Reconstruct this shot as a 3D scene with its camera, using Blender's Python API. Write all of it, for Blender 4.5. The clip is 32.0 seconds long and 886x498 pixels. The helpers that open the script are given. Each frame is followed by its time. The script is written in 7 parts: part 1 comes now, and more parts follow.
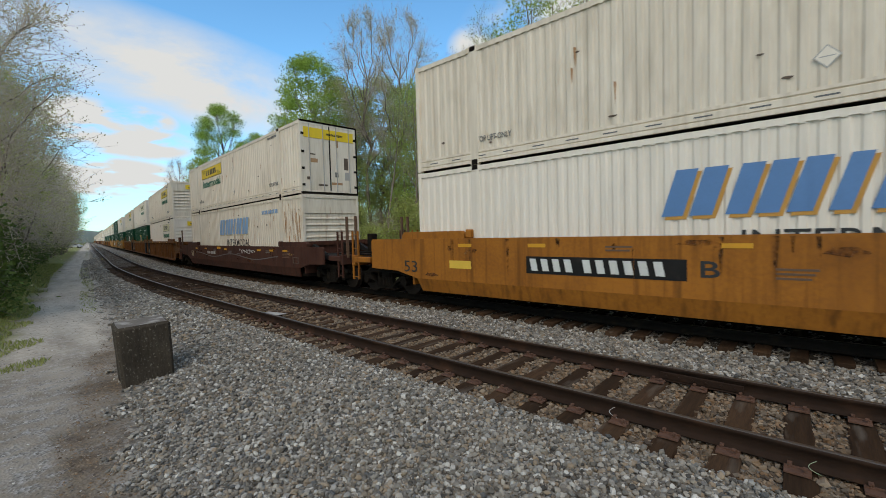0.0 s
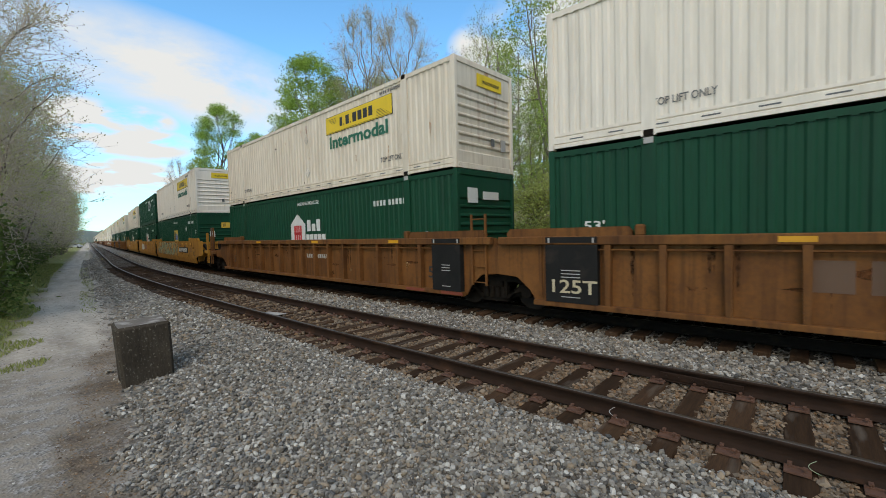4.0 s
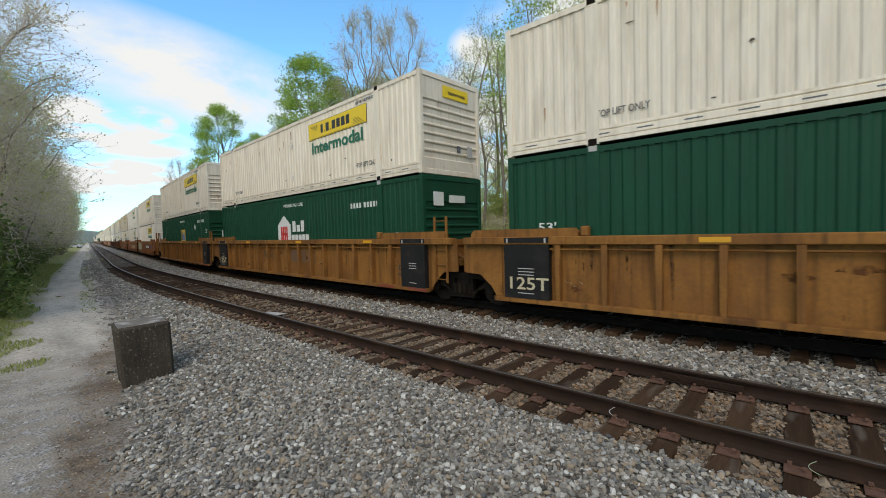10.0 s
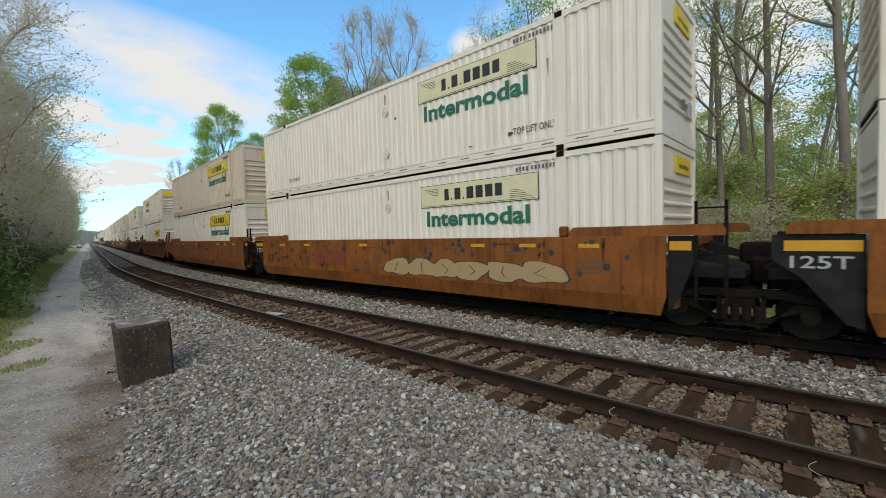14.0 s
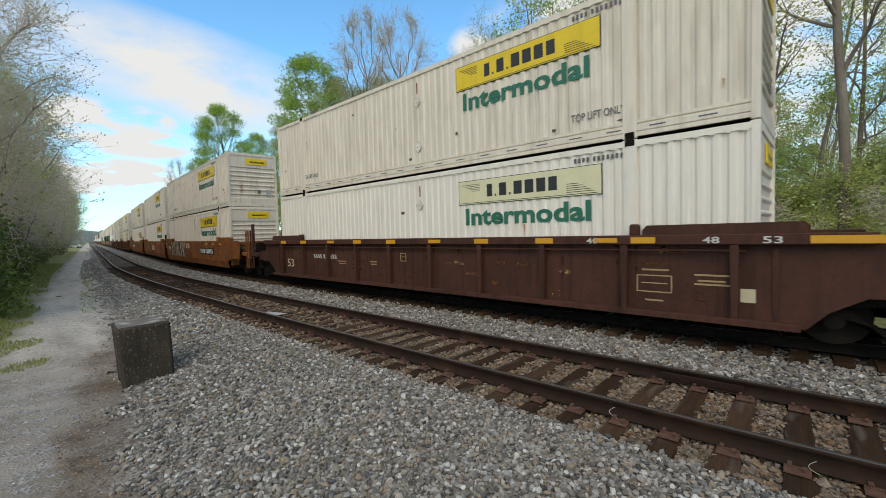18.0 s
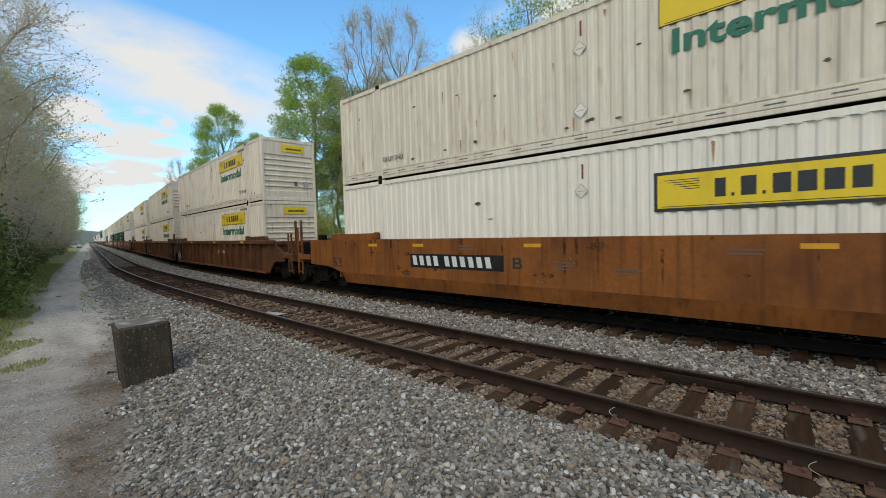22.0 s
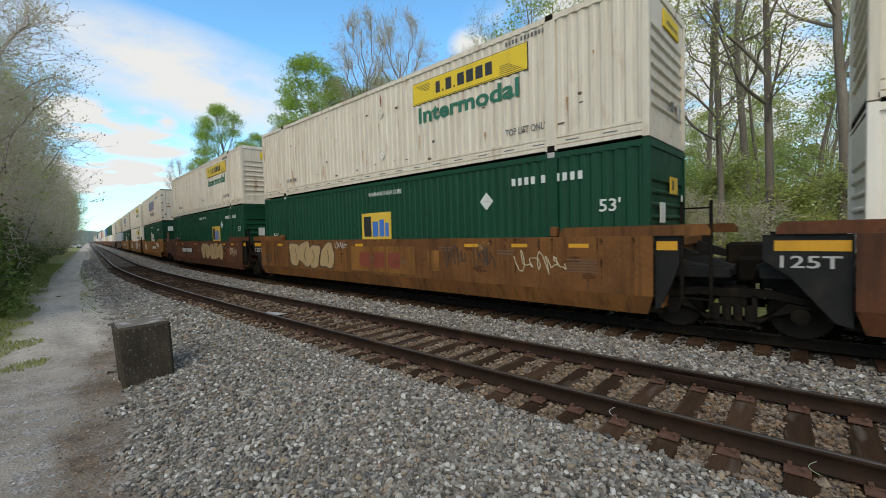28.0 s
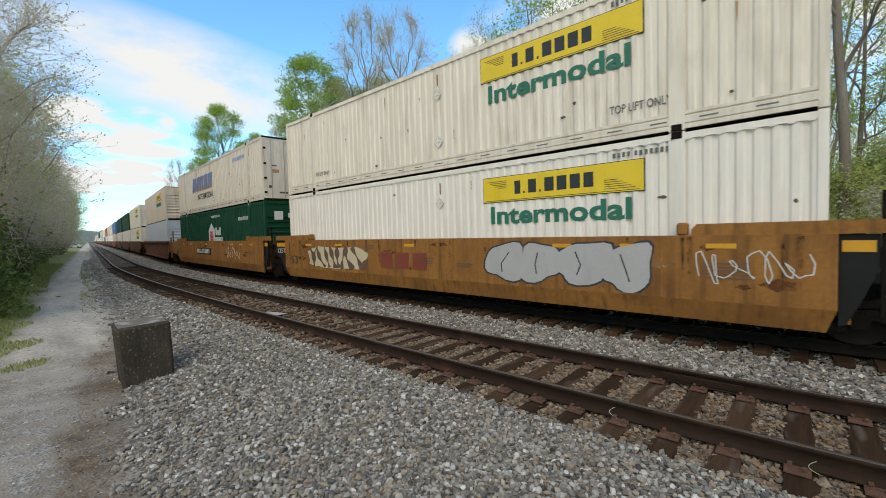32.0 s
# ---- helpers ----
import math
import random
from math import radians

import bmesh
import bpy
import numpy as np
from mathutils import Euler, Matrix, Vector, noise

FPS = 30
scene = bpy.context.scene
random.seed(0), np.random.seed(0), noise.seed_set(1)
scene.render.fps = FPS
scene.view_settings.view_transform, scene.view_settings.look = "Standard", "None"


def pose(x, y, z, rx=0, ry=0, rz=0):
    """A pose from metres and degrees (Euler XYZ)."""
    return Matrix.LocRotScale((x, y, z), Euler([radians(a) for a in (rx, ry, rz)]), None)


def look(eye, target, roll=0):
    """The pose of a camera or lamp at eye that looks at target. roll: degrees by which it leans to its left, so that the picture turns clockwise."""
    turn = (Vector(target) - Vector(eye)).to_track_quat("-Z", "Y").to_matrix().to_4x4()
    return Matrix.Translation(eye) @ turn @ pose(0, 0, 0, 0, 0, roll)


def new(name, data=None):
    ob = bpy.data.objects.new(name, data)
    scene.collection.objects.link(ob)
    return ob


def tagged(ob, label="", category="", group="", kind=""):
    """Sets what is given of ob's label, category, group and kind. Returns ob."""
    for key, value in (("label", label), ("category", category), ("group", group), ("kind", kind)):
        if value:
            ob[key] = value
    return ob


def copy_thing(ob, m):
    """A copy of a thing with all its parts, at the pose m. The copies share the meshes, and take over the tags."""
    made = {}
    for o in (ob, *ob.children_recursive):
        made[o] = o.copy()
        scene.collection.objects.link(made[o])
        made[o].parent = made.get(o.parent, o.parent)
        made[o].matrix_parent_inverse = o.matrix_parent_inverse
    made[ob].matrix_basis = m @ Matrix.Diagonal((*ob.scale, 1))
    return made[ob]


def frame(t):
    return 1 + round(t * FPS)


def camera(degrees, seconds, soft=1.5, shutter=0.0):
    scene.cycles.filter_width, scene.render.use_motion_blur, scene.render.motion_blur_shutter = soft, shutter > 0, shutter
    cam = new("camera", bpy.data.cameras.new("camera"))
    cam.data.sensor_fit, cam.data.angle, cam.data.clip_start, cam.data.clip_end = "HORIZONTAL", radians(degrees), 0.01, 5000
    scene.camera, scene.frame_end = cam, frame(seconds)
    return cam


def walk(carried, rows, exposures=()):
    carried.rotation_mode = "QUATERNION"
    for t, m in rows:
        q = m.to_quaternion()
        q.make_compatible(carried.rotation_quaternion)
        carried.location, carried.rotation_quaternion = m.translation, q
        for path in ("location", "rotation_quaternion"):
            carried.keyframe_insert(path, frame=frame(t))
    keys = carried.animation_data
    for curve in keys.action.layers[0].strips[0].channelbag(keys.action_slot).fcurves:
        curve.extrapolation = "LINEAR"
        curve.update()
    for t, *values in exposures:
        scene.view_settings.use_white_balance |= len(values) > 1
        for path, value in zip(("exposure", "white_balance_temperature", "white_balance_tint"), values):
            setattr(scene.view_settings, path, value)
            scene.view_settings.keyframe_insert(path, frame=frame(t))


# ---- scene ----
import itertools

# ---------- the line of the tracks ----------
S0, S1, HEAD = -4.0, 45.0, 0.155            # straight to S0, one gentle curve to S1, straight again
NEAR, FAR = 5.3026, 9.6172                    # centre lines of the two tracks, metres right of the camera's line
RAIL_H = 0.19


def turn_at(s):
    return HEAD * min(max(s - S0, 0.0), S1 - S0) / (S1 - S0)


def along(s, off, z=0.0):
    """The place s metres along the line and off metres to its right."""
    k, th = HEAD / (S1 - S0), turn_at(s)
    x = (1 - math.cos(th)) / k + max(s - S1, 0.0) * math.sin(HEAD)
    y = min(s, S0) + math.sin(th) / k + max(s - S1, 0.0) * math.cos(HEAD)
    return Vector((x + off * math.cos(th), y - off * math.sin(th), z))


# ---------- camera ----------
cam = camera(94.14, 32.0, soft=0.5, shutter=0.05)
EYE = Vector((0, 0, 1.9067))
AIM = EYE + Vector((0.76047, 0.64796, -0.04268)) * 10
EXPOSURE = ((0, -0.38), (2, -0.28), (3.5, -0.24), (6, -0.05), (7, 0.04), (8, 0.10), (9, -0.04), (10, -0.09), (13, -0.12), (14, -0.22), (17, -0.20), (22, -0.25), (25, -0.23), (28, -0.19), (29.5, -0.11), (32, -0.09))
walk(cam, [(0, look(EYE, AIM, -1.605)), (32.0, look(EYE, AIM, -1.605))], exposures=[(t, e - 0.08, 7450, 13) for t, e in EXPOSURE])

# ---------- world, sun, exposure ----------
SUN_EL, SUN_AZ = radians(43), radians(239)   # azimuth clockwise from +y: behind the camera, over the road side
world = bpy.data.worlds.new("world")
scene.world = world
world.use_nodes = True
nt = world.node_tree
nt.nodes.clear()
sky = nt.nodes.new("ShaderNodeTexSky")
sky.sky_type, sky.sun_disc = "NISHITA", False
sky.sun_elevation, sky.sun_rotation = SUN_EL, SUN_AZ
sky.air_density, sky.dust_density, sky.ozone_density = 1.0, 0.3, 2.0
coord = nt.nodes.new("ShaderNodeTexCoord")
sep = nt.nodes.new("ShaderNodeSeparateXYZ")
nt.links.new(coord.outputs["Generated"], sep.inputs[0])


def wmath(op, a, b=0.0):
    n = nt.nodes.new("ShaderNodeMath")
    n.operation = op
    for i, v in enumerate((a, b)):
        if isinstance(v, (int, float)):
            n.inputs[i].default_value = v
        else:
            nt.links.new(v, n.inputs[i])
    return n.outputs[0]


lift = wmath("ADD", wmath("MAXIMUM", sep.outputs["Z"], 0.0), 0.16)
flat = nt.nodes.new("ShaderNodeCombineXYZ")
nt.links.new(wmath("DIVIDE", sep.outputs["X"], lift), flat.inputs[0])
nt.links.new(wmath("DIVIDE", sep.outputs["Y"], lift), flat.inputs[1])


def cloud(scale, low, high, seed, rough=0.55):
    n = nt.nodes.new("ShaderNodeTexNoise")
    n.noise_dimensions = "4D"
    n.inputs["W"].default_value = seed
    n.inputs["Scale"].default_value, n.inputs["Detail"].default_value = scale, 7
    n.inputs["Roughness"].default_value = rough
    n.inputs["Distortion"].default_value = 0.3
    nt.links.new(flat.outputs[0], n.inputs["Vector"])
    r = nt.nodes.new("ShaderNodeMapRange")
    r.interpolation_type = "SMOOTHSTEP"
    r.inputs[1].default_value, r.inputs[2].default_value = low, high
    nt.links.new(n.outputs[0], r.inputs[0])
    return r.outputs[0]


haze = nt.nodes.new("ShaderNodeMapRange")
haze.inputs[1].default_value, haze.inputs[2].default_value = 0.0, 0.34
haze.inputs[3].default_value, haze.inputs[4].default_value = 0.42, 0.0
nt.links.new(sep.outputs["Z"], haze.inputs[0])


def dot(way):
    n = nt.nodes.new("ShaderNodeVectorMath")
    n.operation = "DOT_PRODUCT"
    nt.links.new(coord.outputs["Generated"], n.inputs[0])
    n.inputs[1].default_value = way
    return n.outputs["Value"]


def bank(middle, wide, tall, tilt, strength):
    """A cloud about one direction of the sky: how thick it is, 0 to 1, in two widths (radians)."""
    c = Vector(middle).normalized()
    r = c.cross(Vector((0, 0, 1))).normalized()
    u = r.cross(c)
    e1, e2 = r * math.cos(tilt) + u * math.sin(tilt), u * math.cos(tilt) - r * math.sin(tilt)
    p, q = wmath("DIVIDE", dot(e1), wide), wmath("DIVIDE", dot(e2), tall)
    front = wmath("GREATER_THAN", dot(c), 0.2)
    near_c = wmath("MAXIMUM", wmath("SUBTRACT", 1.0, wmath("ADD", wmath("MULTIPLY", p, p), wmath("MULTIPLY", q, q))), 0.0)
    return wmath("MULTIPLY", wmath("MULTIPLY", near_c, front), strength)


wisps = cloud(1.1, 0.30, 0.72, 2.2, 0.62)
puffs = cloud(3.4, 0.34, 0.58, 6.1, 0.5)
banks = wmath("MULTIPLY", bank((0.30, 0.90, 0.32), 0.40, 0.10, -0.16, 1.5), wisps)
for middle, wide, tall in (((0.232, 0.946, 0.227), 0.07, 0.030), ((0.235, 0.953, 0.185), 0.10, 0.035), ((0.16, 0.964, 0.215), 0.08, 0.05), ((0.19, 0.973, 0.12), 0.14, 0.04), ((0.768, 0.5, 0.40), 0.10, 0.06), ((0.85, 0.42, 0.30), 0.30, 0.12), ((0.93, 0.30, 0.20), 0.4, 0.16), ((0.90, 0.10, 0.42), 0.5, 0.22)):
    banks = wmath("MAXIMUM", banks, wmath("MULTIPLY", bank(middle, wide, tall, 0.0, 1.9), puffs))
clear = wmath("SUBTRACT", 1.0, wmath("MINIMUM", bank((0.42, 0.80, 0.42), 0.75, 0.55, 0.0, 2.0), 1.0))     # one wide blue opening
fleece = wmath("MULTIPLY", wmath("MAXIMUM", cloud(0.5, 0.43, 0.66, 5.7), cloud(1.5, 0.48, 0.66, 8.4)), clear)
cover = wmath("MINIMUM", wmath("ADD", wmath("MAXIMUM", fleece, banks), haze.outputs[0]), 1.0)
mixc = nt.nodes.new("ShaderNodeMix")
mixc.data_type = "RGBA"
nt.links.new(cover, mixc.inputs[0])
tint = nt.nodes.new("ShaderNodeMix")
tint.data_type, tint.blend_type = "RGBA", "MULTIPLY"
tint.inputs[0].default_value = 1.0
tint.inputs[7].default_value = (1.66, 3.12, 3.72, 1)
nt.links.new(sky.outputs[0], tint.inputs[6])
nt.links.new(tint.outputs[2], mixc.inputs[6])
mixc.inputs[7].default_value = (9.3, 10.3, 11.2, 1)
back = nt.nodes.new("ShaderNodeBackground")
back.inputs[1].default_value = 0.1
nt.links.new(mixc.outputs[2], back.inputs[0])
wout = nt.nodes.new("ShaderNodeOutputWorld")
nt.links.new(back.outputs[0], wout.inputs[0])

sun = new("sun", bpy.data.lights.new("sun", "SUN"))
sun.data.energy, sun.data.angle, sun.data.color = 1.95, radians(40), (1.0, 0.90, 0.75)
sun_way = Vector((math.sin(SUN_AZ) * math.cos(SUN_EL), math.cos(SUN_AZ) * math.cos(SUN_EL), math.sin(SUN_EL)))
sun.matrix_world = look(sun_way * 100, (0, 0, 0))


# ---------- materials ----------
def surface(name, colours, scale=(1, 1, 1), size=3.0, fine=40.0, rough=0.6, metal=0.0, bump=0.2, bump_size=60.0, per_object=0.0, per_island=0.0,
            stain=None, stain_scale=(1, 1, 1), stain_size=1.2, stain_low=0.55, stain_high=0.72, stain_amount=0.8, gloss=0.5, distance=0.01, contrast=(0.3, 0.7), grime=None, grime_amount=0.6):
    """A procedural surface: two colours by large and fine noise, stains with a shape of their own, fine relief."""
    m = bpy.data.materials.new(name)
    m.use_nodes = True
    t = m.node_tree
    t.nodes.clear()
    out, b = t.nodes.new("ShaderNodeOutputMaterial"), t.nodes.new("ShaderNodeBsdfPrincipled")
    t.links.new(b.outputs[0], out.inputs[0])
    b.inputs["Roughness"].default_value, b.inputs["Metallic"].default_value = rough, metal
    b.inputs["Specular IOR Level"].default_value = gloss
    c, info = t.nodes.new("ShaderNodeTexCoord"), t.nodes.new("ShaderNodeObjectInfo")

    def noise_of(size, scale, seed, detail=5.0):
        mp = t.nodes.new("ShaderNodeMapping")
        mp.inputs["Scale"].default_value = scale
        t.links.new(c.outputs["Object"], mp.inputs[0])
        n = t.nodes.new("ShaderNodeTexNoise")
        n.noise_dimensions = "4D"
        n.inputs["Scale"].default_value, n.inputs["Detail"].default_value = size, detail
        w = t.nodes.new("ShaderNodeMath")
        w.operation = "MULTIPLY_ADD"
        t.links.new(info.outputs["Random"], w.inputs[0])
        w.inputs[1].default_value, w.inputs[2].default_value = 37.0, seed
        t.links.new(w.outputs[0], n.inputs["W"])
        t.links.new(mp.outputs[0], n.inputs["Vector"])
        return n.outputs[0]

    def ranged(x, low, high, to_low=0.0, to_high=1.0):
        r = t.nodes.new("ShaderNodeMapRange")
        for i, v in enumerate((low, high, to_low, to_high)):
            r.inputs[i + 1].default_value = v
        t.links.new(x, r.inputs[0])
        return r.outputs[0]

    def blend(f, a, z, kind="MIX"):
        x = t.nodes.new("ShaderNodeMix")
        x.data_type, x.blend_type = "RGBA", kind
        for i, v in ((0, f), (6, a), (7, z)):
            if isinstance(v, (int, float)):
                x.inputs[i].default_value = v
            elif isinstance(v, tuple):
                x.inputs[i].default_value = (*v, 1)
            else:
                t.links.new(v, x.inputs[i])
        return x.outputs[2]

    large, small = noise_of(size, scale, 1.0), noise_of(fine, scale, 5.0, 3.0)
    mixed = t.nodes.new("ShaderNodeMath")
    mixed.operation = "MULTIPLY_ADD"
    t.links.new(small, mixed.inputs[0])
    mixed.inputs[1].default_value = 0.5
    half = t.nodes.new("ShaderNodeMath")
    half.operation = "MULTIPLY"
    half.inputs[1].default_value = 0.5
    t.links.new(large, half.inputs[0])
    t.links.new(half.outputs[0], mixed.inputs[2])
    col = blend(ranged(mixed.outputs[0], *contrast), colours[0], colours[1])
    if len(colours) > 2:
        if per_island:
            g = t.nodes.new("ShaderNodeNewGeometry")
            pick = g.outputs["Random Per Island"]
        else:
            pick = info.outputs["Random"]
        ramp = t.nodes.new("ShaderNodeValToRGB")
        ramp.color_ramp.interpolation = "LINEAR"
        while len(ramp.color_ramp.elements) < len(colours):
            ramp.color_ramp.elements.new(0.5)
        for i, e in enumerate(ramp.color_ramp.elements):
            e.position, e.color = i / (len(colours) - 1), (*colours[i], 1)
        t.links.new(pick, ramp.inputs[0])
        col = blend(0.88, col, ramp.outputs[0])
    if per_object or (per_island and len(colours) == 2):
        if per_island:
            g = t.nodes.new("ShaderNodeNewGeometry")
            r = ranged(g.outputs["Random Per Island"], 0, 1, 1 - per_island, 1 + per_island)
        else:
            r = ranged(info.outputs["Random"], 0, 1, 1 - per_object, 1 + per_object)
        h = t.nodes.new("ShaderNodeHueSaturation")
        t.links.new(r, h.inputs["Value"])
        t.links.new(col, h.inputs["Color"])
        col = h.outputs[0]
    if stain:
        f = ranged(noise_of(stain_size, stain_scale, 9.0, 6.0), stain_low, stain_high, 0.0, stain_amount)
        col = blend(f, col, stain)
    if grime:
        f = ranged(noise_of(2.6, (3.2, 3.2, 0.16), 21.0, 5.0), 0.50, 0.80, 0.0, grime_amount)
        col = blend(f, col, grime)
        f = ranged(noise_of(2.2, (1, 1, 0.6), 27.0, 8.0), 0.56, 0.78, 0.0, grime_amount * 0.6)
        col = blend(f, col, grime)
    t.links.new(col, b.inputs["Base Color"])
    t.links.new(ranged(small, 0.3, 0.7, max(rough - 0.1, 0.02), min(rough + 0.1, 1.0)), b.inputs["Roughness"])
    if bump:
        bp = t.nodes.new("ShaderNodeBump")
        bp.inputs["Strength"].default_value, bp.inputs["Distance"].default_value = bump, distance
        t.links.new(noise_of(bump_size, scale, 13.0, 4.0), bp.inputs["Height"])
        t.links.new(bp.outputs[0], b.inputs["Normal"])
    return m


STREAK = (2.2, 2.2, 0.22)
M = {}
M["white"] = surface("white_container_paint", [(0.656, 0.565, 0.456), (0.785, 0.699, 0.586)], scale=STREAK, size=1.4, fine=9, rough=0.45, bump=0.08, bump_size=30, per_object=0.05,
                     stain=(0.40, 0.33, 0.24), stain_scale=(2.4, 2.4, 0.35), stain_size=1.6, stain_low=0.52, stain_high=0.78, stain_amount=0.6,
                     grime=(0.34, 0.27, 0.19), grime_amount=0.42)
M["white_clean"] = surface("fresh_white_container_paint", [(0.72, 0.647, 0.556), (0.818, 0.74, 0.647)], scale=STREAK, size=1.4, fine=9, rough=0.4, bump=0.06, bump_size=30,
                           stain=(0.45, 0.41, 0.36), stain_scale=(2, 2, 0.35), stain_size=1.3, stain_low=0.55, stain_high=0.85, stain_amount=0.5,
                           grime=(0.42, 0.37, 0.30), grime_amount=0.3)
M["white_rust"] = surface("rust_streaked_white_paint", [(0.591, 0.508, 0.409), (0.738, 0.66, 0.548)], scale=STREAK, size=1.4, fine=9, rough=0.5, bump=0.1, bump_size=30,
                          stain=(0.34, 0.15, 0.06), stain_scale=(2.6, 2.6, 0.5), stain_size=1.8, stain_low=0.60, stain_high=0.74, stain_amount=0.75,
                          grime=(0.33, 0.25, 0.17), grime_amount=0.5)
M["green"] = surface("green_container_paint", [(0.002, 0.037, 0.017), (0.004, 0.060, 0.029)], scale=STREAK, size=1.4, fine=9, rough=0.5, gloss=0.22, bump=0.06, bump_size=30, per_object=0.08,
                     stain=(0.012, 0.032, 0.02), stain_scale=(2.2, 2.2, 0.3), stain_size=1.4, stain_low=0.56, stain_high=0.8, stain_amount=0.6,
                     grime=(0.012, 0.040, 0.024), grime_amount=0.4)
M["beige"] = surface("beige_container_paint", [(0.55, 0.44, 0.33), (0.66, 0.55, 0.43)], scale=STREAK, size=1.4, fine=9, rough=0.5, bump=0.08, bump_size=30,
                     stain=(0.3, 0.17, 0.09), stain_scale=(2, 2, 0.3), stain_size=1.5, stain_low=0.57, stain_high=0.78, stain_amount=0.6)
M["grey"] = surface("grey_container_paint", [(0.40, 0.42, 0.45), (0.5, 0.52, 0.55)], scale=STREAK, size=1.4, fine=9, rough=0.45, bump=0.06, bump_size=30)
M["blue"] = surface("blue_container_paint", [(0.05, 0.13, 0.34), (0.07, 0.17, 0.42)], scale=STREAK, size=1.4, fine=9, rough=0.45, bump=0.06, bump_size=30)
M["red"] = surface("red_container_paint", [(0.35, 0.04, 0.03), (0.42, 0.06, 0.04)], scale=STREAK, size=1.4, fine=9, rough=0.45, bump=0.06, bump_size=30)
CAR = dict(size=0.8, fine=14, rough=0.7, bump=0.15, bump_size=40)


def car_paint(name, a, b, stain, amount=0.7, low=0.5):
    return surface(name, [a, b], stain=stain, stain_scale=(1, 1, 0.7), stain_size=1.1, stain_low=low, stain_high=0.70, stain_amount=amount, grime=tuple(v * 0.42 for v in stain), grime_amount=0.85, contrast=(0.38, 0.60), gloss=0.25, **CAR)


M["yellow_car"] = car_paint("yellow_orange_car_paint", (0.27, 0.094, 0.012), (0.37, 0.133, 0.017), (0.18, 0.062, 0.012), 0.55, 0.50)
M["ochre_car"] = car_paint("weathered_ochre_car_paint", (0.235, 0.098, 0.022), (0.32, 0.138, 0.032), (0.14, 0.056, 0.018), 0.6, 0.47)
M["orange_car"] = car_paint("faded_orange_car_paint", (0.19, 0.058, 0.011), (0.27, 0.089, 0.017), (0.10, 0.031, 0.009), 0.75, 0.46)
M["tan_car"] = car_paint("weathered_tan_orange_car_paint", (0.19, 0.078, 0.017), (0.27, 0.115, 0.026), (0.105, 0.040, 0.013), 0.75, 0.46)
M["umber_car"] = car_paint("weathered_umber_orange_car_paint", (0.135, 0.052, 0.014), (0.20, 0.080, 0.021), (0.075, 0.029, 0.011), 0.75, 0.46)
M["gold_car"] = car_paint("golden_yellow_car_paint", (0.35, 0.155, 0.022), (0.46, 0.21, 0.031), (0.25, 0.10, 0.018), 0.45, 0.54)
M["rust_car"] = car_paint("rusty_brown_car_paint", (0.0943, 0.0349, 0.0131), (0.159, 0.0591, 0.021), (0.0508, 0.0201, 0.00957), 0.8, 0.45)
M["brown_car"] = car_paint("dull_brown_car_paint", (0.085, 0.029, 0.012), (0.14, 0.047, 0.018), (0.048, 0.020, 0.010), 0.75, 0.46)
M["dark_car"] = car_paint("dark_brown_car_paint", (0.052, 0.018, 0.011), (0.085, 0.031, 0.019), (0.040, 0.017, 0.011), 0.5)
def thin_film(name, colours, low, high):
    """A stain that covers its patch in broken spots and lets the paint show between."""
    m = surface(name, colours, size=5, fine=30, rough=0.85, bump=0.15, gloss=0.2)
    t = m.node_tree
    b, out = next(n for n in t.nodes if n.type == "BSDF_PRINCIPLED"), next(n for n in t.nodes if n.type == "OUTPUT_MATERIAL")
    c, n, r = t.nodes.new("ShaderNodeTexCoord"), t.nodes.new("ShaderNodeTexNoise"), t.nodes.new("ShaderNodeMapRange")
    n.inputs["Scale"].default_value, n.inputs["Detail"].default_value = 7.0, 8.0
    r.inputs[1].default_value, r.inputs[2].default_value, r.inputs[4].default_value = low, high, 0.8
    t.links.new(c.outputs["Object"], n.inputs["Vector"])
    t.links.new(n.outputs[0], r.inputs[0])
    t.links.new(r.outputs[0], b.inputs["Alpha"])
    return m


M["car_drip"] = thin_film("dark_drip_stain", [(0.03, 0.016, 0.009), (0.07, 0.035, 0.018)], 0.42, 0.66)
M["car_rust"] = thin_film("rust_bloom", [(0.085, 0.030, 0.012), (0.17, 0.065, 0.024)], 0.38, 0.58)
M["car_chalk"] = thin_film("chalky_sun_bleached_paint", [(0.36, 0.19, 0.08), (0.46, 0.27, 0.13)], 0.45, 0.68)
M["black"] = surface("worn_black_paint", [(0.007, 0.007, 0.007), (0.0182, 0.0168, 0.0154)], rough=0.7, bump=0.1, gloss=0.2, stain=(0.042, 0.0315, 0.0245), stain_size=3, stain_amount=0.5)
M["iron"] = surface("dark_oily_iron_and_shaded_rail", [(0.006, 0.005, 0.004), (0.018, 0.014, 0.011)], size=4, rough=0.85, bump=0.3, gloss=0.06, stain=(0.025, 0.018, 0.011), stain_size=5)
M["steel"] = surface("dull_brown_filmed_rail_head", [(0.10, 0.082, 0.066), (0.19, 0.16, 0.135)], scale=(8, 0.3, 8), rough=0.42, metal=0.75, bump=0.05)
M["rail"] = surface("brown_rusted_rail_steel", [(0.0151, 0.00835, 0.00546), (0.0353, 0.0182, 0.0109)], size=5, fine=60, rough=0.78, bump=0.25, stain=(0.063, 0.0289, 0.015), stain_size=3.0, gloss=0.15)
